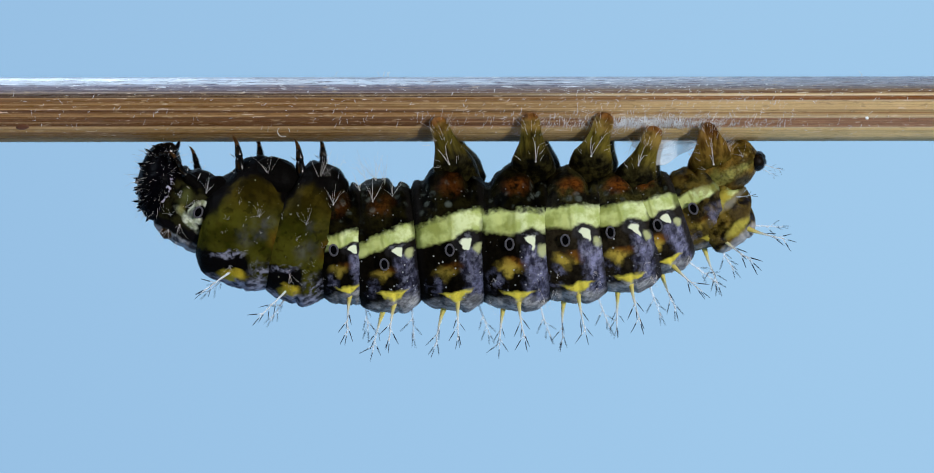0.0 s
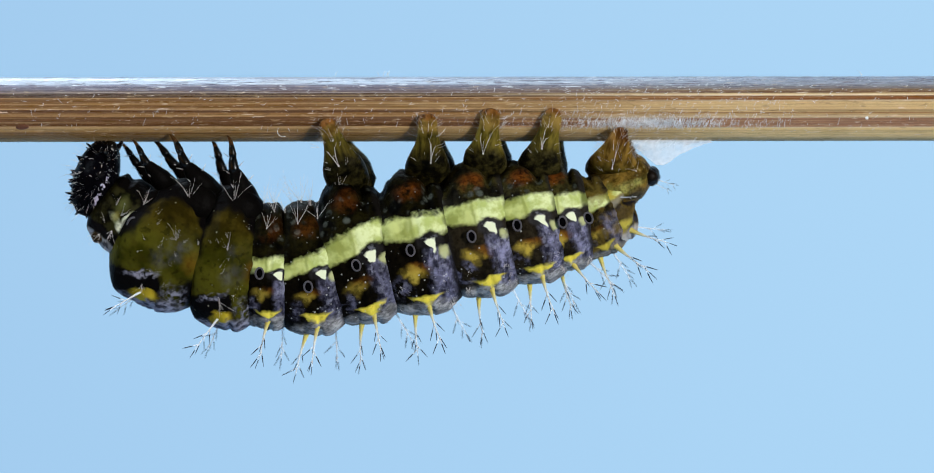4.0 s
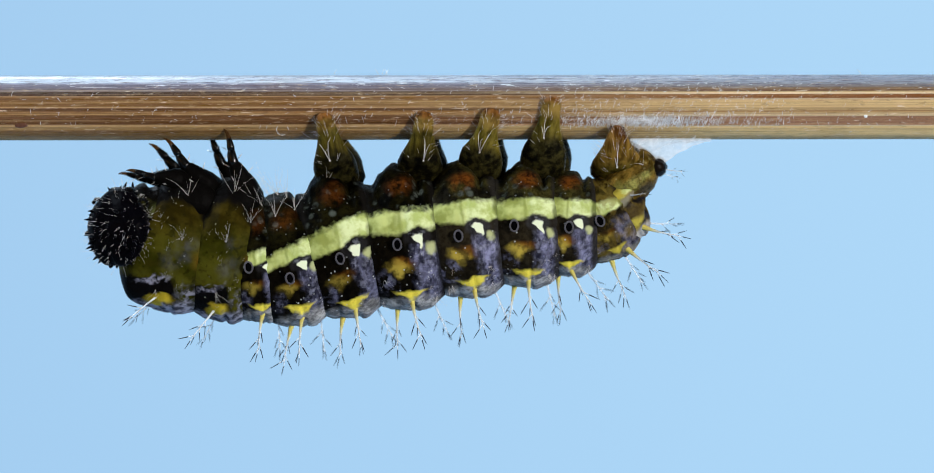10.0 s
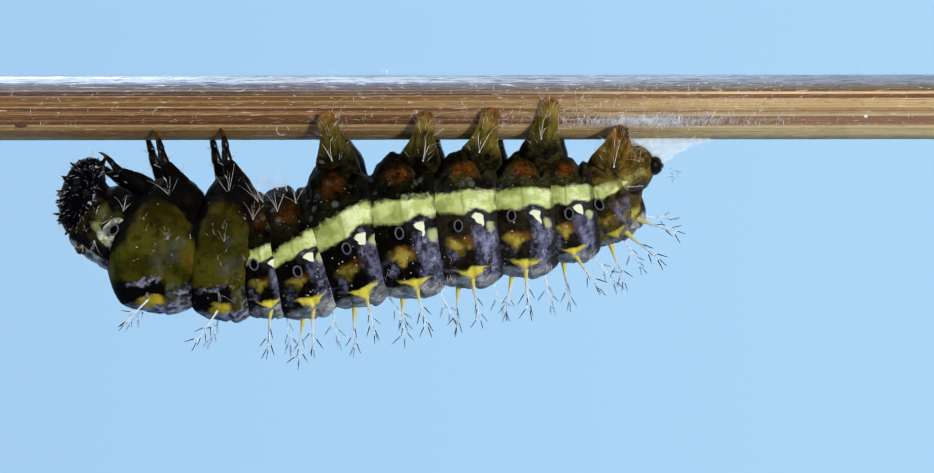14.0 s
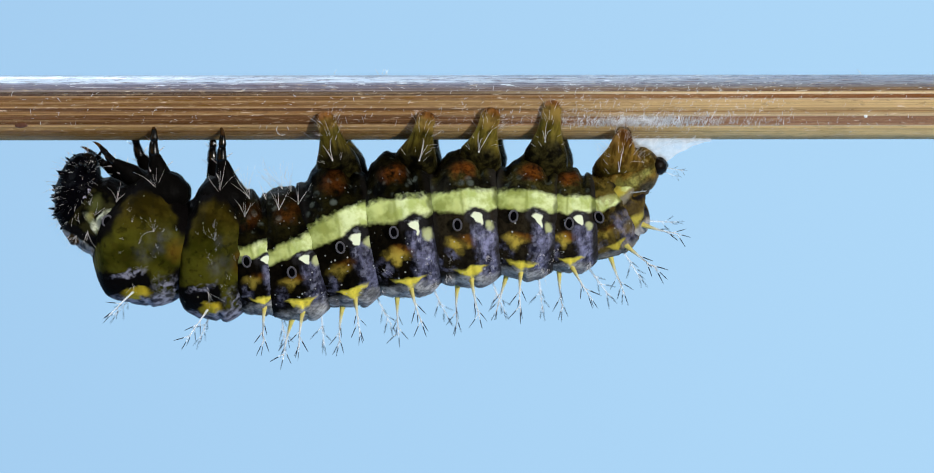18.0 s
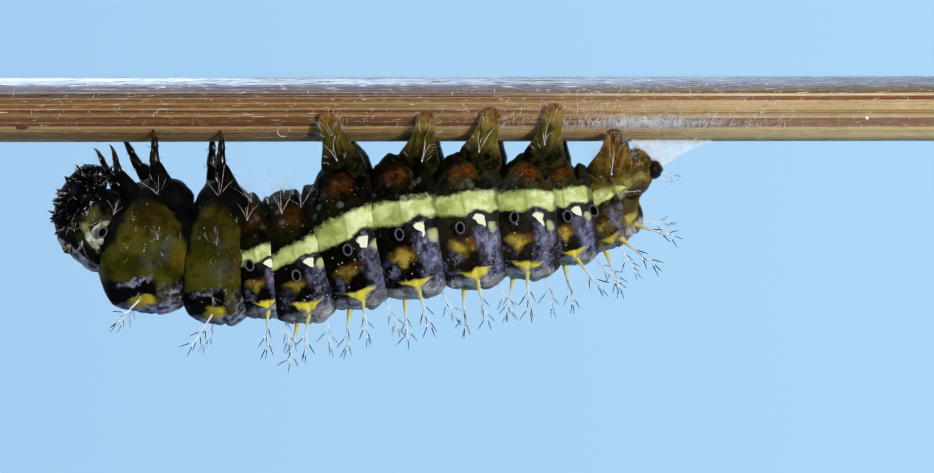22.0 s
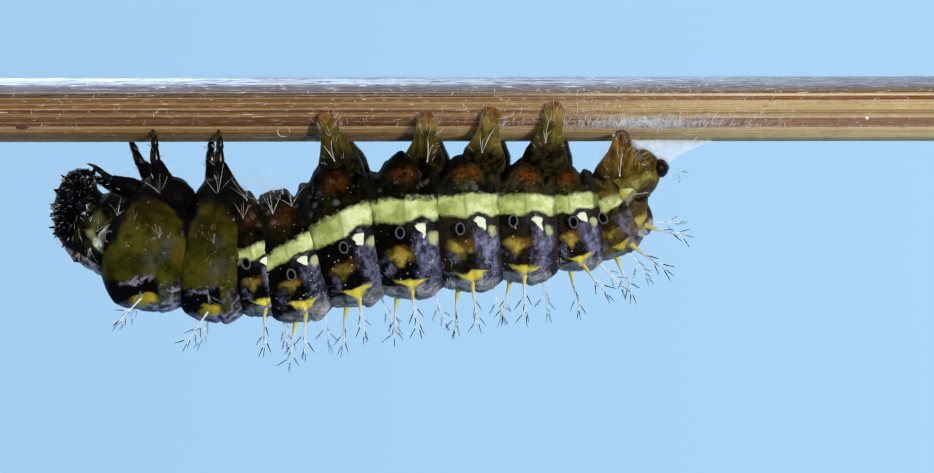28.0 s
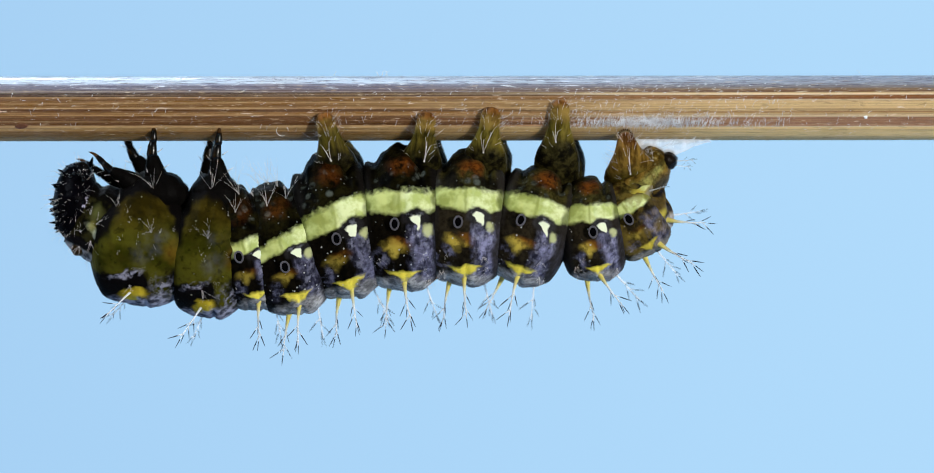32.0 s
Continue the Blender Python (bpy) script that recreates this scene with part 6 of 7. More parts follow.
    walk(P['leg1n'], [
        (0, at(322, 312, -30, 0, -40)), (0.2, at(328, 302, -42, 0, -40)), (0.4, at(338, 300, -40, 0, -40)), (0.7, at(320, 312, -28, 0, -40)),
        (0.8, at(298, 297, -48, 0, -40)), (1, at(252, 328, -60, 0, -40)), (1.2, at(236, 364, -84, 0, -60)), (1.3, at(240, 384, -89, 0, -70)),
        (1.5, at(361.4, 347.9, 253.9, 0, -100)), (2, at(330.6, 305, -2.5, 0, -90)), (2.5, at(319.5, 296, -31.8, 0, -52)), (3, at(277.6, 284.4, -28.8, 0, -40)),
        (3.5, at(266.3, 288.6, -29.3, 0, -40)), (5.5, at(217, 295.4, -22.7, 0, -40)), (6, at(212.5, 292.5, -22.5, 0, -40)), (6.5, at(207.1, 293.6, -15.6, 0, -40)),
        (7, at(206.9, 303.3, -13.9, 0, -40)), (7.5, at(208.2, 302.3, -27, 0, -40)), (8, at(209, 305.2, -27.7, 0, -40)), (8.5, at(199, 293.6, -37.2, 0, -40)),
        (9, at(214.2, 290.5, -35.5, 0, -40)), (9.5, at(247.8, 291.5, -28.2, 0, -40)), (10, at(283.3, 305.2, -72.1, 0, -50)),
        (10.5, at(261.3, 301.5, -43.7, 0, -40)), (11, at(253.9, 306, -35.5, 0, -40)), (11.5, at(238.8, 300.8, -36.1, 0, -40)),
        (12, at(223.8, 298.1, -38.1, 0, -40)), (12.5, at(222.7, 296.4, -31.3, 0, -40)), (13, at(222, 302, -25.9, 0, -40)), (13.5, at(219.7, 300.4, -41.1, 0, -40)),
        (14, at(219.8, 305.2, -43.4, 0, -40)), (14.5, at(225.8, 310.4, -20.8, 0, -40)), (16.5, at(219, 306.5, -35.4, 0, -40)),
        (17, at(220.3, 303.8, -37.4, 0, -40)), (17.5, at(215.8, 301.7, -40.8, 0, -40)), (18, at(207.6, 289.9, -40.7, 0, -40)),
        (18.5, at(192.2, 281.5, -18.5, 0, -40)), (19, at(208.1, 299.5, -45.8, 0, -40)), (19.5, at(207, 293.4, -36.4, 0, -40)),
        (20, at(210.5, 303.3, -39.4, 0, -40)), (20.5, at(223.8, 306.2, -41.4, 0, -40)), (21, at(224.4, 305.3, -32.6, 0, -40)),
        (21.5, at(216.8, 308.8, -42.5, 0, -40)), (22, at(205.3, 308.6, -14.6, 0, -40)), (22.5, at(210.4, 308.7, -52.7, 0, -40)),
        (23, at(206.1, 308, -34.8, 0, -40)), (23.5, at(219.2, 315.5, -52.4, 0, -40)), (24, at(204.5, 302.8, -60.1, 0, -40)),
        (24.5, at(199.7, 313.5, -40.1, 0, -40)), (25, at(224.2, 305, -26.9, 0, -40)), (25.5, at(234.7, 299.5, -18.7, 0, -40)),
        (27.5, at(187.8, 316.4, -18, 0, -40)), (28, at(204.8, 312.3, -52.8, 0, -40)), (28.5, at(188.1, 297.5, -34.2, 0, -40)),
        (29, at(199.5, 312.7, -25.3, 0, -40)), (29.5, at(203, 318.6, -18.6, 0, -40)), (30, at(211.3, 321.8, -44.7, 0, -40)),
        (30.5, at(201.2, 304.3, -36.6, 0, -40)), (31, at(201, 313.9, -37.6, 0, -40)), (31.5, at(191.3, 319.4, -58.1, 0, -40)),
        (32, at(205.3, 301.3, -45.5, 0, -40))])
    walk(P['leg1f'], [
        (0, at(338, 310, -16, 0, 40)), (0.2, at(334, 306, -28, 0, 40)), (0.4, at(325, 300, -44, 0, 40)), (0.7, at(326, 312, -24, 0, 40)),
        (0.8, at(303, 312, -12, 0, 40)), (1, at(238.6, 320, -71, 0, 40)), (1.2, at(228, 362, -84, 0, 20)), (1.3, at(232, 383, -89, 0, 10)),
        (1.5, at(351, 353.2, 254.5, 0, -20)), (2, at(316.8, 305.8, -11.8, 0, -10)), (2.5, at(302.9, 296, -38, 0, 28)), (3, at(260.7, 282.2, -37.3, 0, 40)),
        (3.5, at(249.4, 286.2, -36.9, 0, 40)), (5.5, at(200, 294.9, -30.2, 0, 40)), (6, at(195.5, 292.3, -29.7, 0, 40)), (6.5, at(190.1, 292.8, -23, 0, 40)),
        (7, at(189.9, 303.5, -20.9, 0, 40)), (7.5, at(191.2, 302, -34.1, 0, 40)), (8, at(192, 305, -35, 0, 40)), (8.5, at(182.2, 291.6, -50.4, 0, 40)),
        (9, at(197.2, 291.5, -43.3, 0, 40)), (9.5, at(230.9, 289.9, -36.3, 0, 40)), (10, at(267.3, 305.8, -75.5, 0, 30)), (10.5, at(244.3, 301.7, -50.5, 0, 40)),
        (11, at(236.9, 306.7, -40.8, 0, 40)), (11.5, at(221.8, 300.5, -42.5, 0, 40)), (12, at(206.8, 297.4, -45.2, 0, 40)), (12.5, at(205.7, 295.9, -38.2, 0, 40)),
        (13, at(205, 302, -31.8, 0, 40)), (13.5, at(202.7, 300.5, -49.4, 0, 40)), (14, at(202.8, 305, -51.8, 0, 40)), (14.5, at(208.8, 309.6, -26.9, 0, 40)),
        (16.5, at(202.1, 305.1, -43.7, 0, 40)), (17, at(203.5, 301.2, -48.3, 0, 40)), (17.5, at(198.9, 302, -49.3, 0, 40)), (18, at(190.6, 289.7, -49.2, 0, 40)),
        (18.5, at(175.2, 282.3, -30.8, 0, 40)), (19, at(191.2, 300.5, -52.4, 0, 40)), (19.5, at(190.1, 292.3, -44.5, 0, 40)), (20, at(193.5, 303.2, -47.3, 0, 40)),
        (20.5, at(207, 304, -53.6, 0, 40)), (21, at(207.6, 302.7, -45, 0, 40)), (21.5, at(199.8, 308.2, -53, 0, 40)), (22, at(188.4, 306.9, -26.5, 0, 40)),
        (22.5, at(193.4, 308.2, -64, 0, 40)), (23, at(189.1, 306.7, -46.3, 0, 40)), (23.5, at(202.3, 314.4, -62.7, 0, 40)), (24, at(187.6, 300.8, -70.9, 0, 40)),
        (24.5, at(182.7, 314.6, -51.4, 0, 40)), (25, at(207.4, 303, -42.8, 0, 40)), (25.5, at(218, 296.6, -34.6, 0, 40)), (27.5, at(170.9, 318.5, -27.5, 0, 40)),
        (28, at(187.8, 312.9, -59.9, 0, 40)), (28.5, at(171.1, 297.5, -45.6, 0, 40)), (29, at(182.5, 312.8, -34, 0, 40)), (29.5, at(186, 319, -26.6, 0, 40)),
        (30, at(194.3, 322, -52.2, 0, 40)), (30.5, at(184.4, 301.4, -49.5, 0, 40)), (31, at(184, 314.4, -46.3, 0, 40)), (31.5, at(174.3, 318.2, -67.5, 0, 40)),
        (32, at(188.3, 302.2, -55.7, 0, 40))])
    walk(P['leg2n'], [
        (0, at(410, 313, -10, 0, -40)), (0.5, at(408, 314, -9, 0, -40)), (0.8, at(398, 322, -6, 0, -40)), (0.9, at(386, 325, 0, 0, -40)),
        (1, at(382, 327, 0, 0, -40)), (1.1, at(364, 328, -3, 0, -40)), (1.2, at(359, 319, -26, 0, -40)), (1.3, at(340, 326, -36, 0, -40)),
        (1.5, at(399.1, 319.6, -64.7, 0, -60)), (2, at(389.9, 294.3, -34.8, 0, -60)), (2.5, at(379.2, 289.4, -37.7, 0, -48)), (3, at(357.2, 297.6, -47.3, 0, -40)),
        (3.5, at(341.5, 301.6, -33.9, 0, -40)), (5.5, at(289.9, 299.1, -18.4, 0, -40)), (6, at(290, 299.4, -18.4, 0, -40)), (6.5, at(287.4, 301.1, -16.3, 0, -40)),
        (7, at(287.7, 306.3, -15.5, 0, -40)), (7.5, at(282.8, 302.9, -12.9, 0, -40)), (8, at(280.5, 303.2, -11.3, 0, -40)), (8.5, at(266, 298, -1.5, 0, -40)),
        (9, at(286.6, 295.5, -16.6, 0, -40)), (9.5, at(304, 296.9, -25.1, 0, -40)), (10, at(330.5, 303.3, -34.1, 0, -40)), (10.5, at(323.4, 303.2, -31.2, 0, -40)),
        (11, at(325.4, 306.6, -31.6, 0, -40)), (11.5, at(305.7, 303.9, -24.1, 0, -40)), (12, at(295, 302.4, -20.4, 0, -40)),
        (12.5, at(292.5, 300.4, -19.6, 0, -40)), (13, at(294, 304, -20, 0, -40)), (13.5, at(285.5, 299.5, -15.8, 0, -40)), (14, at(287, 303.2, -16.2, 0, -40)),
        (14.5, at(289.6, 307.7, -17.1, 0, -40)), (16.5, at(271.9, 296.6, -7.9, 0, -40)), (17, at(264.9, 291.7, -3.2, 0, -40)), (17.5, at(251, 294.6, 7, 0, -40)),
        (18, at(261, 289.5, -0.6, 0, -40)), (18.5, at(272.3, 286.9, -10, 0, -40)), (19, at(271.1, 292.3, -8.5, 0, -40)), (19.5, at(268.7, 288.1, -6.3, 0, -40)),
        (20, at(269.4, 294.2, -6.4, 0, -40)), (20.5, at(268.8, 293.2, -6.9, 0, -40)), (21, at(269.6, 293.2, -7.8, 0, -40)), (21.5, at(266.3, 295, -5.5, 0, -40)),
        (22, at(260.9, 299.9, -1.6, 0, -40)), (22.5, at(260.1, 295.7, -1.3, 0, -40)), (23, at(257.9, 296.9, 0.1, 0, -40)), (23.5, at(264.8, 298.1, -4.9, 0, -40)),
        (24, at(260.4, 292.7, -1.8, 0, -40)), (24.5, at(259.3, 295.4, -0.9, 0, -40)), (25, at(262.5, 291.8, -3.5, 0, -40)), (25.5, at(265.7, 286.8, -6.4, 0, -40)),
        (27.5, at(261.4, 296, -2.5, 0, -40)), (28, at(263, 296.9, -3.6, 0, -40)), (28.5, at(255.7, 292.5, 1.7, 0, -40)), (29, at(261, 296.9, -2.1, 0, -40)),
        (29.5, at(265, 303, -4.7, 0, -40)), (30, at(259.7, 299.3, -1.2, 0, -40)), (30.5, at(251.1, 292.4, 5.3, 0, -40)), (31, at(262.6, 296.3, -3.3, 0, -40)),
        (31.5, at(257, 301.4, 1.4, 0, -40)), (32, at(255.4, 289.5, 3.7, 0, -40))])
    walk(P['leg2f'], [
        (0, at(440, 315, -6, 0, 40)), (0.5, at(437, 316, -4, 0, 40)), (0.8, at(428, 325, -2, 0, 40)), (0.9, at(400, 326, 0, 0, 40)), (1, at(392, 327, 2, 0, 40)),
        (1.1, at(372, 328, -3, 0, 40)), (1.2, at(354, 319, -24, 0, 40)), (1.3, at(338, 326, -40, 0, 40)), (1.5, at(384.4, 319.9, -68.5, 0, 20)),
        (2, at(375.9, 291.7, -39.7, 0, 20)), (2.5, at(362.9, 288.7, -42.2, 0, 32)), (3, at(340.6, 293.8, -55.3, 0, 40)), (3.5, at(325.1, 297.3, -47.9, 0, 40)),
        (5.5, at(272.9, 298.6, -20.3, 0, 40)), (6, at(273, 298.5, -20.5, 0, 40)), (6.5, at(270.4, 299.9, -18.4, 0, 40)), (7, at(270.7, 306.3, -17.2, 0, 40)),
        (7.5, at(265.8, 303.2, -14.4, 0, 40)), (8, at(263.5, 304, -12.6, 0, 40)), (8.5, at(249, 298.5, -1.5, 0, 40)), (9, at(269.6, 294.5, -19.7, 0, 40)),
        (9.5, at(287.1, 295.1, -32.3, 0, 40)), (10, at(313.5, 302.2, -43.5, 0, 40)), (10.5, at(306.4, 304, -39.6, 0, 40)), (11, at(308.4, 305.8, -39.8, 0, 40)),
        (11.5, at(288.7, 302.9, -30.7, 0, 40)), (12, at(278, 301.4, -24.4, 0, 40)), (12.5, at(275.5, 300.2, -23.1, 0, 40)), (13, at(277, 304, -23.1, 0, 40)),
        (13.5, at(268.5, 300.1, -18.1, 0, 40)), (14, at(270, 304, -18.4, 0, 40)), (14.5, at(272.6, 308.6, -19.1, 0, 40)), (16.5, at(255, 297.9, -23.7, 0, 40)),
        (17, at(248, 293.6, -19.6, 0, 40)), (17.5, at(234.2, 297, -5.8, 0, 40)), (18, at(244, 290.1, -18.3, 0, 40)), (18.5, at(255.4, 286, -32, 0, 40)),
        (19, at(254.1, 292.9, -27.9, 0, 40)), (19.5, at(251.7, 288.1, -28.1, 0, 40)), (20, at(252.4, 295.4, -26, 0, 40)), (20.5, at(251.8, 294.1, -31.2, 0, 40)),
        (21, at(252.6, 293.3, -36.3, 0, 40)), (21.5, at(249.4, 296.5, -33.5, 0, 40)), (22, at(243.9, 301, -28.8, 0, 40)), (22.5, at(243.2, 297.4, -30.8, 0, 40)),
        (23, at(240.9, 297.9, -29.9, 0, 40)), (23.5, at(247.9, 299.6, -31.6, 0, 40)), (24, at(243.4, 293.2, -28.1, 0, 40)), (24.5, at(242.5, 298, -22.1, 0, 40)),
        (25, at(245.5, 292.5, -23.5, 0, 40)), (25.5, at(248.7, 286.8, -29.4, 0, 40)), (27.5, at(244.5, 298.3, -27.6, 0, 40)), (28, at(246, 298.2, -24.9, 0, 40)),
        (28.5, at(238.7, 292.3, -22.2, 0, 40)), (29, at(244, 298.2, -25.7, 0, 40)), (29.5, at(248.1, 304.2, -28.2, 0, 40)), (30, at(242.9, 301.4, -27.4, 0, 40)),
        (30.5, at(234.1, 292.5, -23.3, 0, 40)), (31, at(245.7, 297.8, -30, 0, 40)), (31.5, at(240.1, 303.2, -22.9, 0, 40)), (32, at(238.4, 290, -25.3, 0, 40))])
    walk(P['leg3n'], [
        (0, at(510, 319, -8, 0, -40)), (0.5, at(506, 320, -9, 0, -40)), (0.8, at(500, 330, -4, 0, -40)), (0.9, at(492, 330, -6, 0, -40)),
        (1, at(484, 322, -31, 0, -40)), (1.1, at(456, 320, -28, 0, -40)), (1.2, at(450, 324, -20, 0, -40)), (1.3, at(450, 322, -30, 0, -40)),
        (1.5, at(456.4, 303.4, -40.4, 0, -40)), (2, at(445.5, 288.4, -32.9, 0, -40)), (2.5, at(436, 295, -31, 0, -40)), (3, at(409.3, 308, -11.1, 0, -40)),
        (3.5, at(398.6, 314.5, -6.9, 0, -40)), (5.5, at(396.2, 304.8, -9.7, 0, -40)), (6, at(396.5, 307.2, -9.5, 0, -40)), (6.5, at(396.4, 310.2, -9, 0, -40)),
        (7, at(401.7, 311.5, -12.5, 0, -40)), (7.5, at(393.8, 305.1, -7.2, 0, -40)), (8, at(393.5, 303.3, -7, 0, -40)), (8.5, at(381.9, 300.6, 2.7, 0, -40)),
        (9, at(383.9, 302.7, 1.1, 0, -40)), (9.5, at(387.5, 302.4, -1.7, 0, -40)), (10, at(399.9, 303.2, -11.6, 0, -40)), (10.5, at(399.6, 307.5, -10.7, 0, -40)),
        (11, at(407.5, 307.9, -16.2, 0, -40)), (11.5, at(389.3, 305.9, -4.2, 0, -40)), (12, at(383.5, 305.3, -1.2, 0, -40)), (12.5, at(390.5, 301.8, -8.6, 0, -40)),
        (13, at(392, 304, -11, 0, -40)), (13.5, at(385.8, 296.2, -7.2, 0, -40)), (14, at(388.7, 300.8, -9.4, 0, -40)), (14.5, at(391.6, 304.5, -11.4, 0, -40)),
        (16.5, at(376.9, 297.9, -0.8, 0, -40)), (17, at(373.6, 288.6, 2.1, 0, -40)), (17.5, at(371.1, 294.2, 3.9, 0, -40)), (18, at(373.3, 299.3, 1.3, 0, -40)),
        (18.5, at(377, 300.5, -2.2, 0, -40)), (19, at(371.1, 297.9, 2.6, 0, -40)), (19.5, at(371.5, 295.6, 2.2, 0, -40)), (20, at(372.6, 296, 0.1, 0, -40)),
        (20.5, at(369, 293.5, 2.5, 0, -40)), (21, at(368, 297.7, 3.1, 0, -40)), (21.5, at(365.4, 292.5, 5.8, 0, -40)), (22, at(370.6, 303.5, 0.5, 0, -40)),
        (22.5, at(365.5, 295.5, 5.2, 0, -40)), (23, at(364.6, 300.5, 5.5, 0, -40)), (23.5, at(367.5, 298.1, 2.9, 0, -40)), (24, at(362, 295.3, 7.9, 0, -40)),
        (24.5, at(364.7, 288.4, 5.7, 0, -40)), (25, at(366.4, 297.7, 3.1, 0, -40)), (25.5, at(369.9, 294.9, -0.3, 0, -40)), (27.5, at(366.8, 290.8, 1.7, 0, -40)),
        (28, at(368.2, 299.9, 0.1, 0, -40)), (28.5, at(360.9, 298.8, 6.2, 0, -40)), (29, at(365.8, 298.8, 1.6, 0, -40)), (29.5, at(370.6, 305, -2.6, 0, -40)),
        (30, at(364, 298.6, 2.7, 0, -40)), (30.5, at(356.3, 296.4, 9.6, 0, -40)), (31, at(367.4, 298, -0.8, 0, -40)), (31.5, at(363.6, 300.1, 3.2, 0, -40)),
        (32, at(361.1, 293.9, 6.7, 0, -40))])
    walk(P['leg3f'], [
        (0, at(545, 315, -5, 0, 40)), (0.5, at(540, 316, -5, 0, 40)), (0.8, at(514, 330, -3, 0, 40)), (0.9, at(502, 330, -8, 0, 40)), (1, at(494, 322, -28, 0, 40)),
        (1.1, at(464, 320, -26, 0, 40)), (1.2, at(458, 324, -16, 0, 40)), (1.3, at(458, 322, -26, 0, 40)), (1.5, at(439.9, 306.3, -51.9, 0, 40)),
        (2, at(429, 290.4, -50, 0, 40)), (2.5, at(419.2, 296.6, -41.5, 0, 40)), (3, at(392.3, 308.6, -27.6, 0, 40)), (3.5, at(381.6, 314.1, -16.9, 0, 40)),
        (5.5, at(379.3, 303.9, -18.1, 0, 40)), (6, at(379.5, 306, -18, 0, 40)), (6.5, at(379.4, 308.9, -17.4, 0, 40)), (7, at(384.7, 310.9, -20.8, 0, 40)),
        (7.5, at(376.8, 304.8, -16.4, 0, 40)), (8, at(376.5, 303.2, -16.6, 0, 40)), (8.5, at(364.9, 300.2, -6.9, 0, 40)), (9, at(367, 301.8, -8.7, 0, 40)),
        (9.5, at(370.5, 301.2, -12, 0, 40)), (10, at(382.9, 302, -22.4, 0, 40)), (10.5, at(382.7, 306.5, -20.9, 0, 40)), (11, at(390.5, 307.8, -26.1, 0, 40)),
        (11.5, at(372.3, 305.5, -13, 0, 40)), (12, at(366.5, 304.8, -8.3, 0, 40)), (12.5, at(373.5, 301.7, -14.9, 0, 40)), (13, at(375, 304, -15.7, 0, 40)),
        (13.5, at(368.8, 296.3, -11.8, 0, 40)), (14, at(371.7, 300.9, -13.7, 0, 40)), (14.5, at(374.6, 304.8, -15.3, 0, 40)), (16.5, at(360, 298.7, -3.4, 0, 40)),
        (17, at(356.7, 289.6, -0.4, 0, 40)), (17.5, at(354.1, 294.9, 2.2, 0, 40)), (18, at(356.3, 299.4, -0.1, 0, 40)), (18.5, at(360, 300.2, -3.6, 0, 40)),
        (19, at(354.1, 298.4, 1.8, 0, 40)), (19.5, at(354.5, 295.9, 1.3, 0, 40)), (20, at(355.7, 297.1, -0.9, 0, 40)), (20.5, at(352, 294.2, 1.5, 0, 40)),
        (21, at(351, 298, 2.2, 0, 40)), (21.5, at(348.4, 293.7, 4.7, 0, 40)), (22, at(353.6, 304.2, -0.4, 0, 40)), (22.5, at(348.6, 296.6, 4.1, 0, 40)),
        (23, at(347.6, 301, 4.5, 0, 40)), (23.5, at(350.5, 298.8, 1.9, 0, 40)), (24, at(345, 295.6, 7.2, 0, 40)), (24.5, at(347.8, 290.1, 4.8, 0, 40)),
        (25, at(349.4, 298, 2.5, 0, 40)), (25.5, at(352.9, 294.9, -0.9, 0, 40)), (27.5, at(349.9, 292.1, 1.5, 0, 40)), (28, at(351.2, 300.2, 0.1, 0, 40)),
        (28.5, at(343.9, 298.7, 6.6, 0, 40)), (29, at(348.9, 299.6, 1.9, 0, 40)), (29.5, at(353.6, 305.7, -2.3, 0, 40)), (30, at(347.1, 299.7, 3.2, 0, 40)),
        (30.5, at(339.3, 296.4, 10.6, 0, 40)), (31, at(350.4, 298.9, -0.1, 0, 40)), (31.5, at(346.7, 301.2, 4, 0, 40)), (32, at(344.1, 294.1, 8.1, 0, 40))])
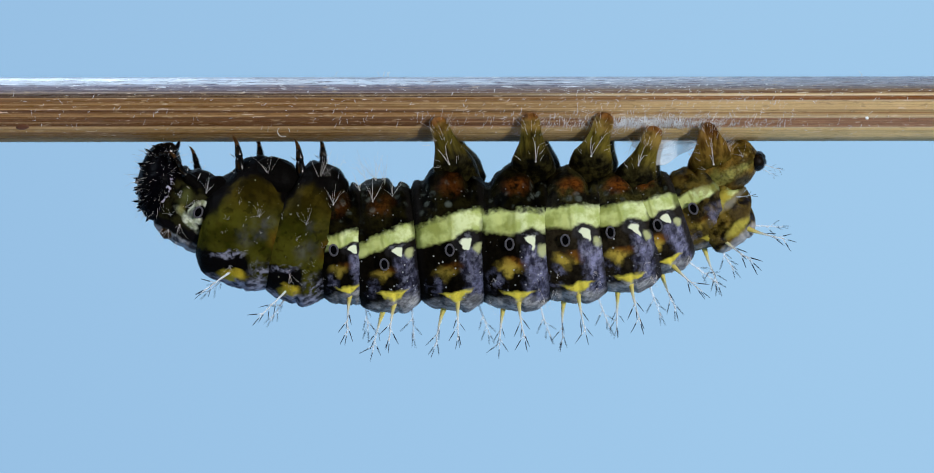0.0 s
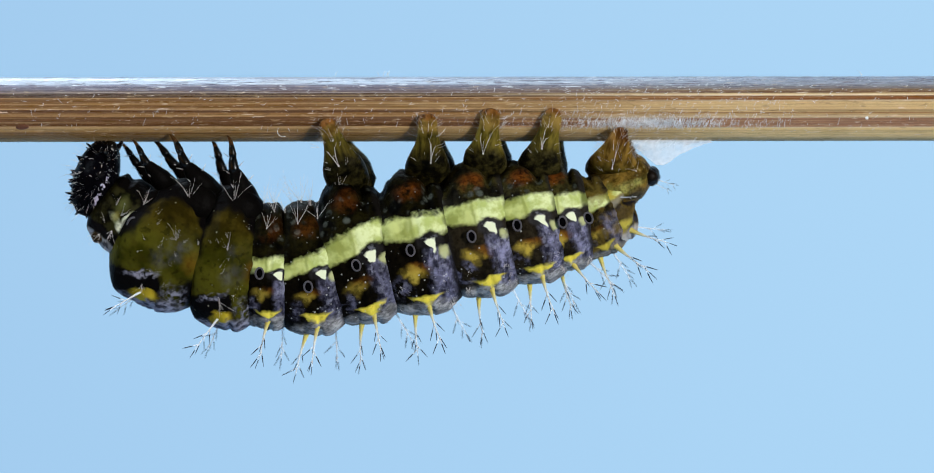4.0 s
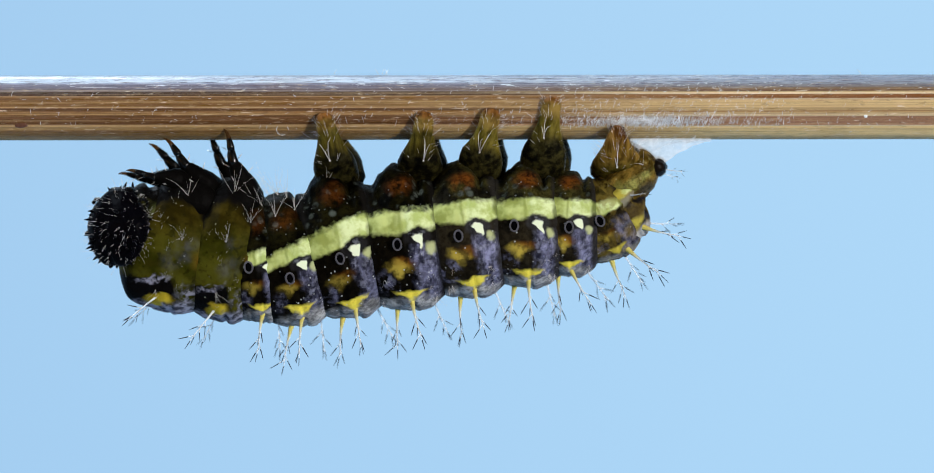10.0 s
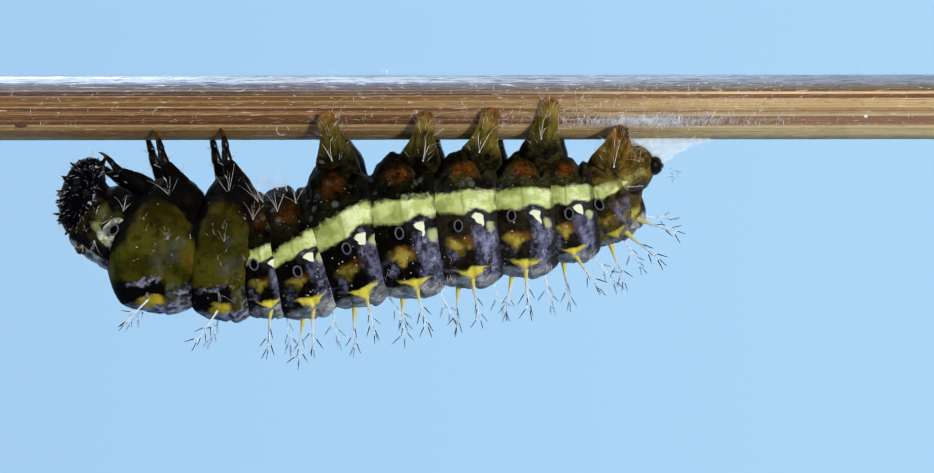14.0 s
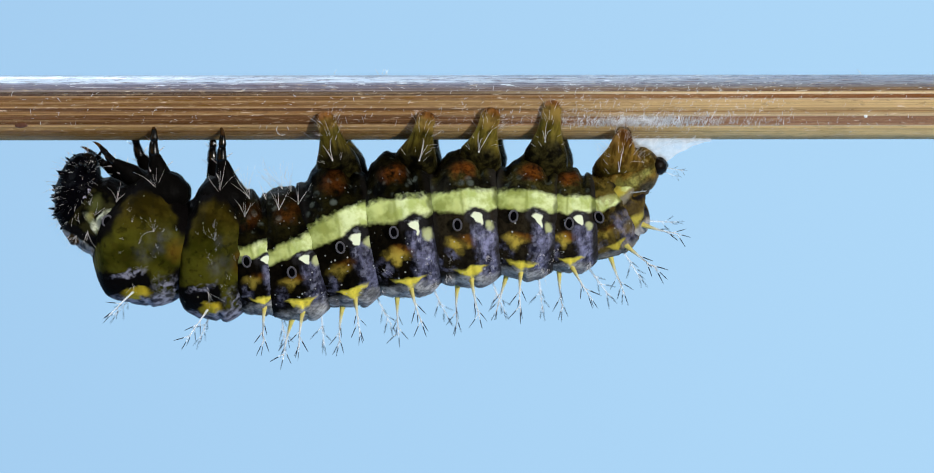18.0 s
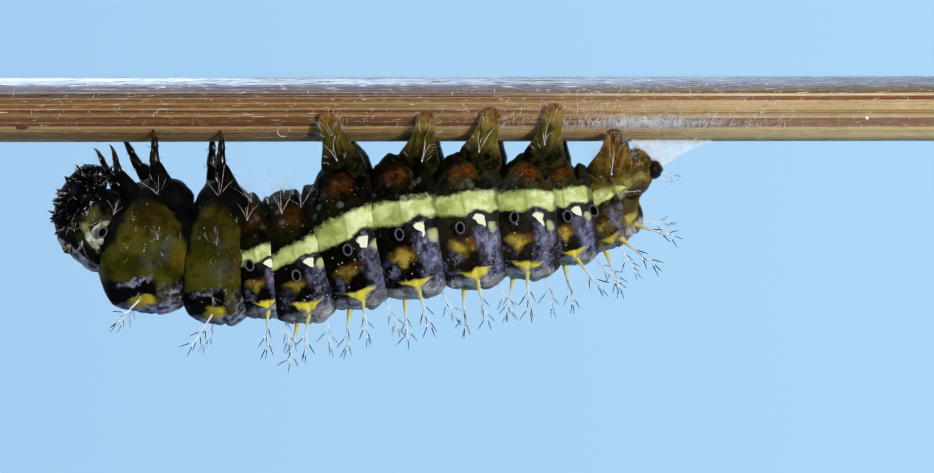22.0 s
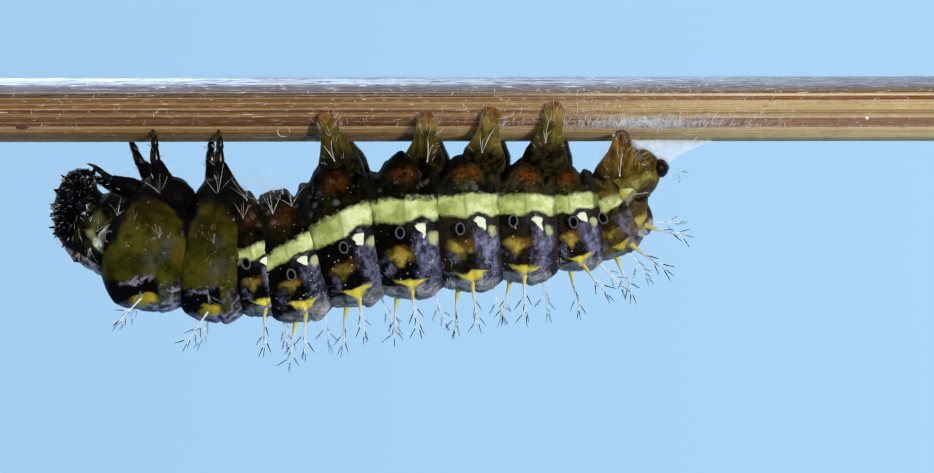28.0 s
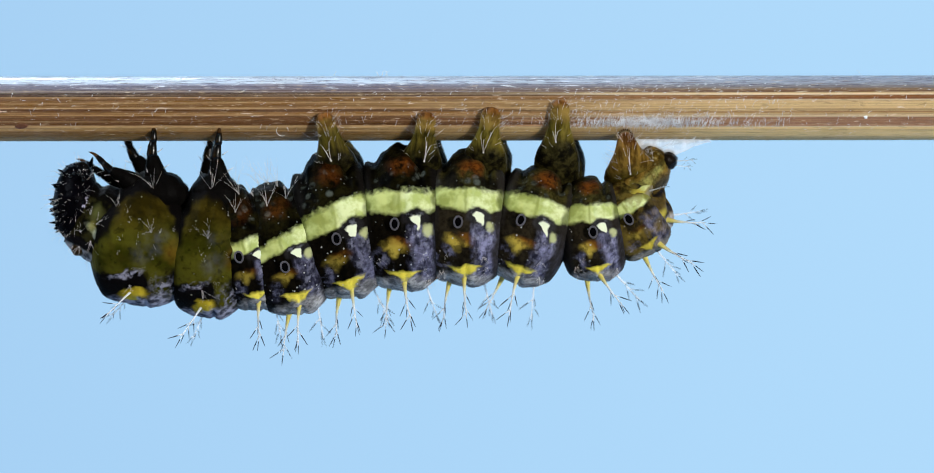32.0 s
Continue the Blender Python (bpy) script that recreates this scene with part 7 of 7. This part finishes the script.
    grip('pro3', [
        (0, at(736, 209, -19.8)), (0.5, at(678, 219, -19.7)), (1, at(600, 209, -16.2)), (1.5, at(600, 212.5, -13.5)), (2, at(600, 216, 1.3)), (2.5, at(550, 213, -17.1)),
        (3, at(548, 214, -13.3)), (3.5, at(549, 213.2, -20.2)), (5.5, at(555, 212, -18.5)), (6, at(554.4, 212.3, -16.7)), (6.5, at(553.8, 212.6, -18.3)),
        (7, at(553.2, 212.4, -27.3)), (7.5, at(552.6, 212.2, -22)), (8, at(552, 212, -16.3)), (8.5, at(541, 207, -15.5)), (9, at(545, 205, -16.2)),
        (9.5, at(545.6, 204.9, -12.5)), (10, at(546.2, 204.8, -12.7)), (10.5, at(546.9, 204.6, -14.3)), (11, at(547.5, 204.5, -20.4)), (11.5, at(548.1, 204.4, -14.1)),
        (12, at(548.8, 204.2, -12.5)), (12.5, at(549.4, 204.1, -28.7)), (13, at(550, 204, -18.4)), (13.5, at(549.8, 204, -9.5)), (14, at(549.7, 204, -12.9)),
        (14.5, at(549.5, 204, -16.2)), (16.5, at(548.8, 204, -25.6)), (17, at(548.7, 204, -20.5)), (17.5, at(548.5, 204, -15.4)), (18, at(548.3, 204, -15)),
        (18.5, at(548.2, 204, -21.7)), (19, at(548, 203.8, -18.7)), (19.5, at(548.4, 203.8, -25.6)), (20, at(547.8, 202.8, -23.6)), (20.5, at(547.1, 201.8, -17.6)),
        (21, at(547.5, 202, -18.4)), (21.5, at(547.9, 202.2, -20.4)), (22, at(548.2, 202.5, -19.8)), (22.5, at(548.6, 202.8, -15.2)), (23, at(549, 203, -16.4)),
        (23.5, at(548.8, 202.9, -22)), (24, at(548.6, 202.9, -13.5)), (24.5, at(548.3, 202.8, -22.3)), (25, at(548.1, 202.8, -16.9)), (25.5, at(547.9, 202.7, -18.4)),
        (27.5, at(547, 202.5, -21.2)), (28, at(546.8, 202.4, -17.4)), (28.5, at(546.6, 202.4, -9.4)), (29, at(546.3, 202.3, -16.7)), (29.5, at(546.1, 202.3, -24.3)),
        (30, at(545.9, 202.2, -20.4)), (30.5, at(545.7, 202.2, -9.6)), (31, at(545.4, 202.1, -19.8)), (31.5, at(546.2, 202.8, -19.7)), (32, at(547, 203.5, -13.9))])
    grip('pro4', [
        (0, at(888, 202, -3)), (0.5, at(813, 212, -0.3)), (1, at(779, 199, -1.3)), (1.5, at(776, 199, -1.3)), (2, at(760, 205, 8.5)), (2.5, at(714, 204, 3)),
        (3, at(717, 204, 4.9)), (3.5, at(716.6, 203.8, -0.3)), (5.5, at(717, 205, 7)), (6, at(717.2, 205.5, 8.9)), (6.5, at(717.5, 206, 7.9)), (7, at(717.8, 206, -2.9)),
        (7.5, at(718, 206, 7.5)), (8, at(707, 207, 10.6)), (8.5, at(709, 205, 9.6)), (9, at(711, 203, 5.1)), (9.5, at(711.5, 203, 10.7)), (10, at(712, 203, 5.3)),
        (10.5, at(712.5, 203, 5.7)), (11, at(713, 203, -1.7)), (11.5, at(713.5, 203, 3.1)), (12, at(714, 203, 8.4)), (12.5, at(714.5, 203, -6.4)), (13, at(715, 203, 5.3)),
        (13.5, at(715, 203, 14.3)), (14, at(715.1, 203.1, 8.5)), (14.5, at(715.1, 203.1, 6.9)), (16.5, at(715.2, 203.2, 4.2)), (17, at(715.2, 203.2, 11.5)),
        (17.5, at(715.2, 203.2, 15.3)), (18, at(715.3, 203.3, 14)), (18.5, at(715.3, 203.3, 11.4)), (19, at(715.3, 203.1, 15.9)), (19.5, at(715.3, 202.8, 12.2)),
        (20, at(714.4, 201.6, 11.5)), (20.5, at(713.4, 200.4, 14.4)), (21, at(713.4, 200.4, 13.5)), (21.5, at(713.4, 200.4, 14.4)), (22, at(713.5, 200.5, 10.3)),
        (22.5, at(713.5, 200.5, 14.3)), (23, at(713.5, 200.5, 12.6)), (23.5, at(713.6, 200.6, 6.7)), (24, at(713.6, 200.6, 16.2)), (24.5, at(713.6, 200.6, 6)),
        (25, at(713.6, 200.6, 7.6)), (25.5, at(713.7, 200.7, 7.4)), (27.5, at(713.8, 200.8, 2.4)), (28, at(713.8, 200.8, 3)), (28.5, at(713.8, 200.8, 13.7)),
        (29, at(713.8, 200.8, 4.5)), (29.5, at(713.9, 200.9, -0.5)), (30, at(713.9, 200.9, 3.3)), (30.5, at(713.9, 200.9, 12.6)), (31, at(713.9, 200.9, -3)),
        (31.5, at(715, 201.7, -0.4)), (32, at(716, 202.5, 7.6))])
    grip('pro5', [
        (0, at(1011, 202, 16.2)), (0.5, at(923, 202, 7.5)), (1, at(906, 195, 5.1)), (1.5, at(906, 195, 5.5)), (2, at(840, 225, 5.2)), (2.5, at(821, 195, -0.3)),
        (3, at(821, 195, 0.5)), (3.5, at(821, 195, 3.7)), (5.5, at(823.1, 196.8, 13.9)), (6, at(823.1, 197.3, 15.3)), (6.5, at(823.1, 197.8, 14)),
        (7, at(823.1, 197.7, 6.3)), (7.5, at(823.2, 197.7, 18.2)), (8, at(823.2, 197.7, 19.7)), (8.5, at(823.2, 197.6, 20.2)), (9, at(823.2, 197.6, 13.7)),
        (9.5, at(823.2, 197.6, 16.2)), (10, at(823.2, 197.5, 12.7)), (10.5, at(823.3, 197.5, 13.3)), (11, at(823.3, 197.4, 2.5)), (11.5, at(823.3, 197.4, 5.5)),
        (12, at(823.3, 197.4, 15.3)), (12.5, at(823.3, 197.3, 0.4)), (13, at(823.3, 197.3, 13.8)), (13.5, at(823.4, 197.3, 18.2)), (14, at(823.4, 197.2, 13.2)),
        (14.5, at(823.4, 197.2, 10.4)), (16.5, at(823.5, 197.1, 8.9)), (17, at(823.5, 197, 12.4)), (17.5, at(823.5, 197, 14)), (18, at(823.5, 197, 14.2)),
        (18.5, at(823.5, 196.9, 12.7)), (19, at(823.6, 196.6, 18.6)), (19.5, at(823.6, 196.4, 18.3)), (20, at(822.6, 195.1, 15.1)), (20.5, at(821.6, 193.8, 17.8)),
        (21, at(821.6, 193.8, 13.2)), (21.5, at(821.6, 193.7, 16.6)), (22, at(821.7, 193.7, 14.1)), (22.5, at(821.7, 193.7, 14.9)), (23, at(821.7, 193.6, 15.2)),
        (23.5, at(821.7, 193.6, 12.3)), (24, at(821.7, 193.6, 17)), (24.5, at(821.7, 193.5, 5)), (25, at(821.8, 193.5, 9.8)), (25.5, at(821.8, 193.4, 9.5)),
        (27.5, at(821.8, 193.3, 8.3)), (28, at(821.9, 193.3, 9.4)), (28.5, at(821.9, 193.2, 13.2)), (29, at(821.9, 193.2, 7.9)), (29.5, at(821.9, 193.2, 5.9)),
        (30, at(821.9, 193.1, 6.8)), (30.5, at(821.9, 193.1, 12.8)), (31, at(822, 193.1, 0)), (31.5, at(823, 193.8, 1.7)), (32, at(824, 194.5, 7.4))])
    grip('pro6', [
        (0, at(1093, 225, 21.2)), (0.5, at(1053, 212, 19.7)), (1, at(1033, 209, 20.8)), (1.5, at(1030, 211, 22.7)), (2, at(939, 197, 0.5)), (2.5, at(942, 195, -0.3)),
        (3, at(929, 195, 3.8)), (3.5, at(925, 195, 14.9)), (5.5, at(928, 187, 9.6)), (6, at(926, 181.5, 13.8)), (6.5, at(925.9, 181.5, 15.3)), (7, at(925.8, 181, 13.7)),
        (7.5, at(925.7, 180.5, 17)), (8, at(925.6, 180, 10.7)), (8.5, at(925.5, 179.5, 9.2)), (9, at(925.4, 179, 9.6)), (9.5, at(925.3, 178.5, 8)),
        (10, at(925.2, 178, 8.3)), (10.5, at(925.1, 177.5, 11.2)), (11, at(925, 177, 5)), (11.5, at(925, 180, 8)), (12, at(925, 183, 15.8)), (12.5, at(925, 186, 9.4)),
        (13, at(921, 178, 14.3)), (13.5, at(922.1, 179.1, 7.1)), (14, at(923.2, 180.2, 10.8)), (14.5, at(924.4, 181.4, 9.7)), (16.5, at(928.9, 185.9, 10.3)),
        (17, at(930, 187, 0.3)), (17.5, at(928.2, 185.8, 3)), (18, at(926.5, 184.5, 7.3)), (18.5, at(924.8, 183.2, 4)), (19, at(923, 181.8, 9.7)),
        (19.5, at(924.5, 183.5, 12.3)), (20, at(925, 184.2, 8)), (20.5, at(925.5, 185, 8.9)), (21, at(927, 187, 5.3)), (21.5, at(927.1, 186.8, 6.7)),
        (22, at(927.2, 186.5, 11.1)), (22.5, at(927.4, 186.2, 7.5)), (23, at(927.5, 186, 9.6)), (23.5, at(927.6, 185.8, 10.6)), (24, at(927.8, 185.5, 5.8)),
        (24.5, at(927.9, 185.2, -0.1)), (25, at(928, 185, 8)), (25.5, at(928, 184.7, 5.6)), (27.5, at(928, 183.3, 4.2)), (28, at(928, 183, 10.3)),
        (28.5, at(929, 183, 4.4)), (29, at(930, 183, 8.9)), (29.5, at(931, 183, 11.8)), (30, at(932, 183, 7.5)), (30.5, at(933, 183, -1)), (31, at(934.7, 182.3, 4.8)),
        (31.5, at(937.3, 182.4, 7.3)), (32, at(940, 182.5, 3))])
    grip('proa', [
        (0, at(1185, 215, -10.4)), (0.3, at(1178, 222, -6)), (0.6, at(1170, 244, -2)), (1, at(1118, 239, -6.9)), (1.5, at(1088, 242, -17.7)), (2, at(1068, 219, -13.8)),
        (2.5, at(1073, 223, -7.8)), (3, at(1034, 223, 3.8)), (3.5, at(1036, 223, 13.4)), (5.5, at(1038, 224, -5.5)), (6, at(1038, 224.5, -2.5)), (6.5, at(1045, 225, 8.8)),
        (7, at(1046, 225, 20)), (7.5, at(1047, 225, 6.6)), (8, at(1048, 225, 0.8)), (8.5, at(1042.5, 224.5, -4.8)), (9, at(1037, 224, 0.2)), (9.5, at(1036, 223.2, -6.7)),
        (10, at(1035, 222.5, -1.2)), (10.5, at(1034, 221.8, 3.6)), (11, at(1033, 221, 11.8)), (11.5, at(1033.8, 219.8, 4.7)), (12, at(1034.5, 218.5, 2.1)),
        (12.5, at(1035.2, 217.2, 13.4)), (13, at(1036, 216, 9.5)), (13.5, at(1045, 222, -2.4)), (14, at(1040, 222, 8.7)), (14.5, at(1041.3, 222.7, 12)),
        (16.5, at(1046.7, 225.3, 13.7)), (17, at(1048, 226, -6.3)), (17.5, at(1046.8, 227.5, -5)), (18, at(1045.5, 229, 5.7)), (18.5, at(1044.2, 230.5, 8)),
        (19, at(1043, 231.8, -2.5)), (19.5, at(1045, 232.2, 11.4)), (20, at(1046, 231.6, -1.6)), (20.5, at(1047, 231, -1.4)), (21, at(1040.7, 231, 1.4)),
        (21.5, at(1034.3, 231, -15.5)), (22, at(1028, 231, 2.8)), (22.5, at(1033, 231.5, -12.2)), (23, at(1038, 232, 5.7)), (23.5, at(1043, 232.5, 7.5)),
        (24, at(1048, 233, -0.1)), (24.5, at(1047.1, 233, -6.5)), (25, at(1046.2, 233, 5)), (25.5, at(1045.4, 233, -0.4)), (27.5, at(1041.9, 233, -11.6)),
        (28, at(1041, 233, 2.3)), (28.5, at(1035.7, 232.3, -7.8)), (29, at(1030.3, 231.7, -10.6)), (29.5, at(1025, 231, 0.2)), (30, at(1037.5, 232, -4.2)),
        (30.5, at(1050, 233, -5.6)), (31, at(1049.3, 232.3, 8.1)), (31.5, at(1049.7, 232.4, 7.7)), (32, at(1050, 232.5, -8.6))])


motions()
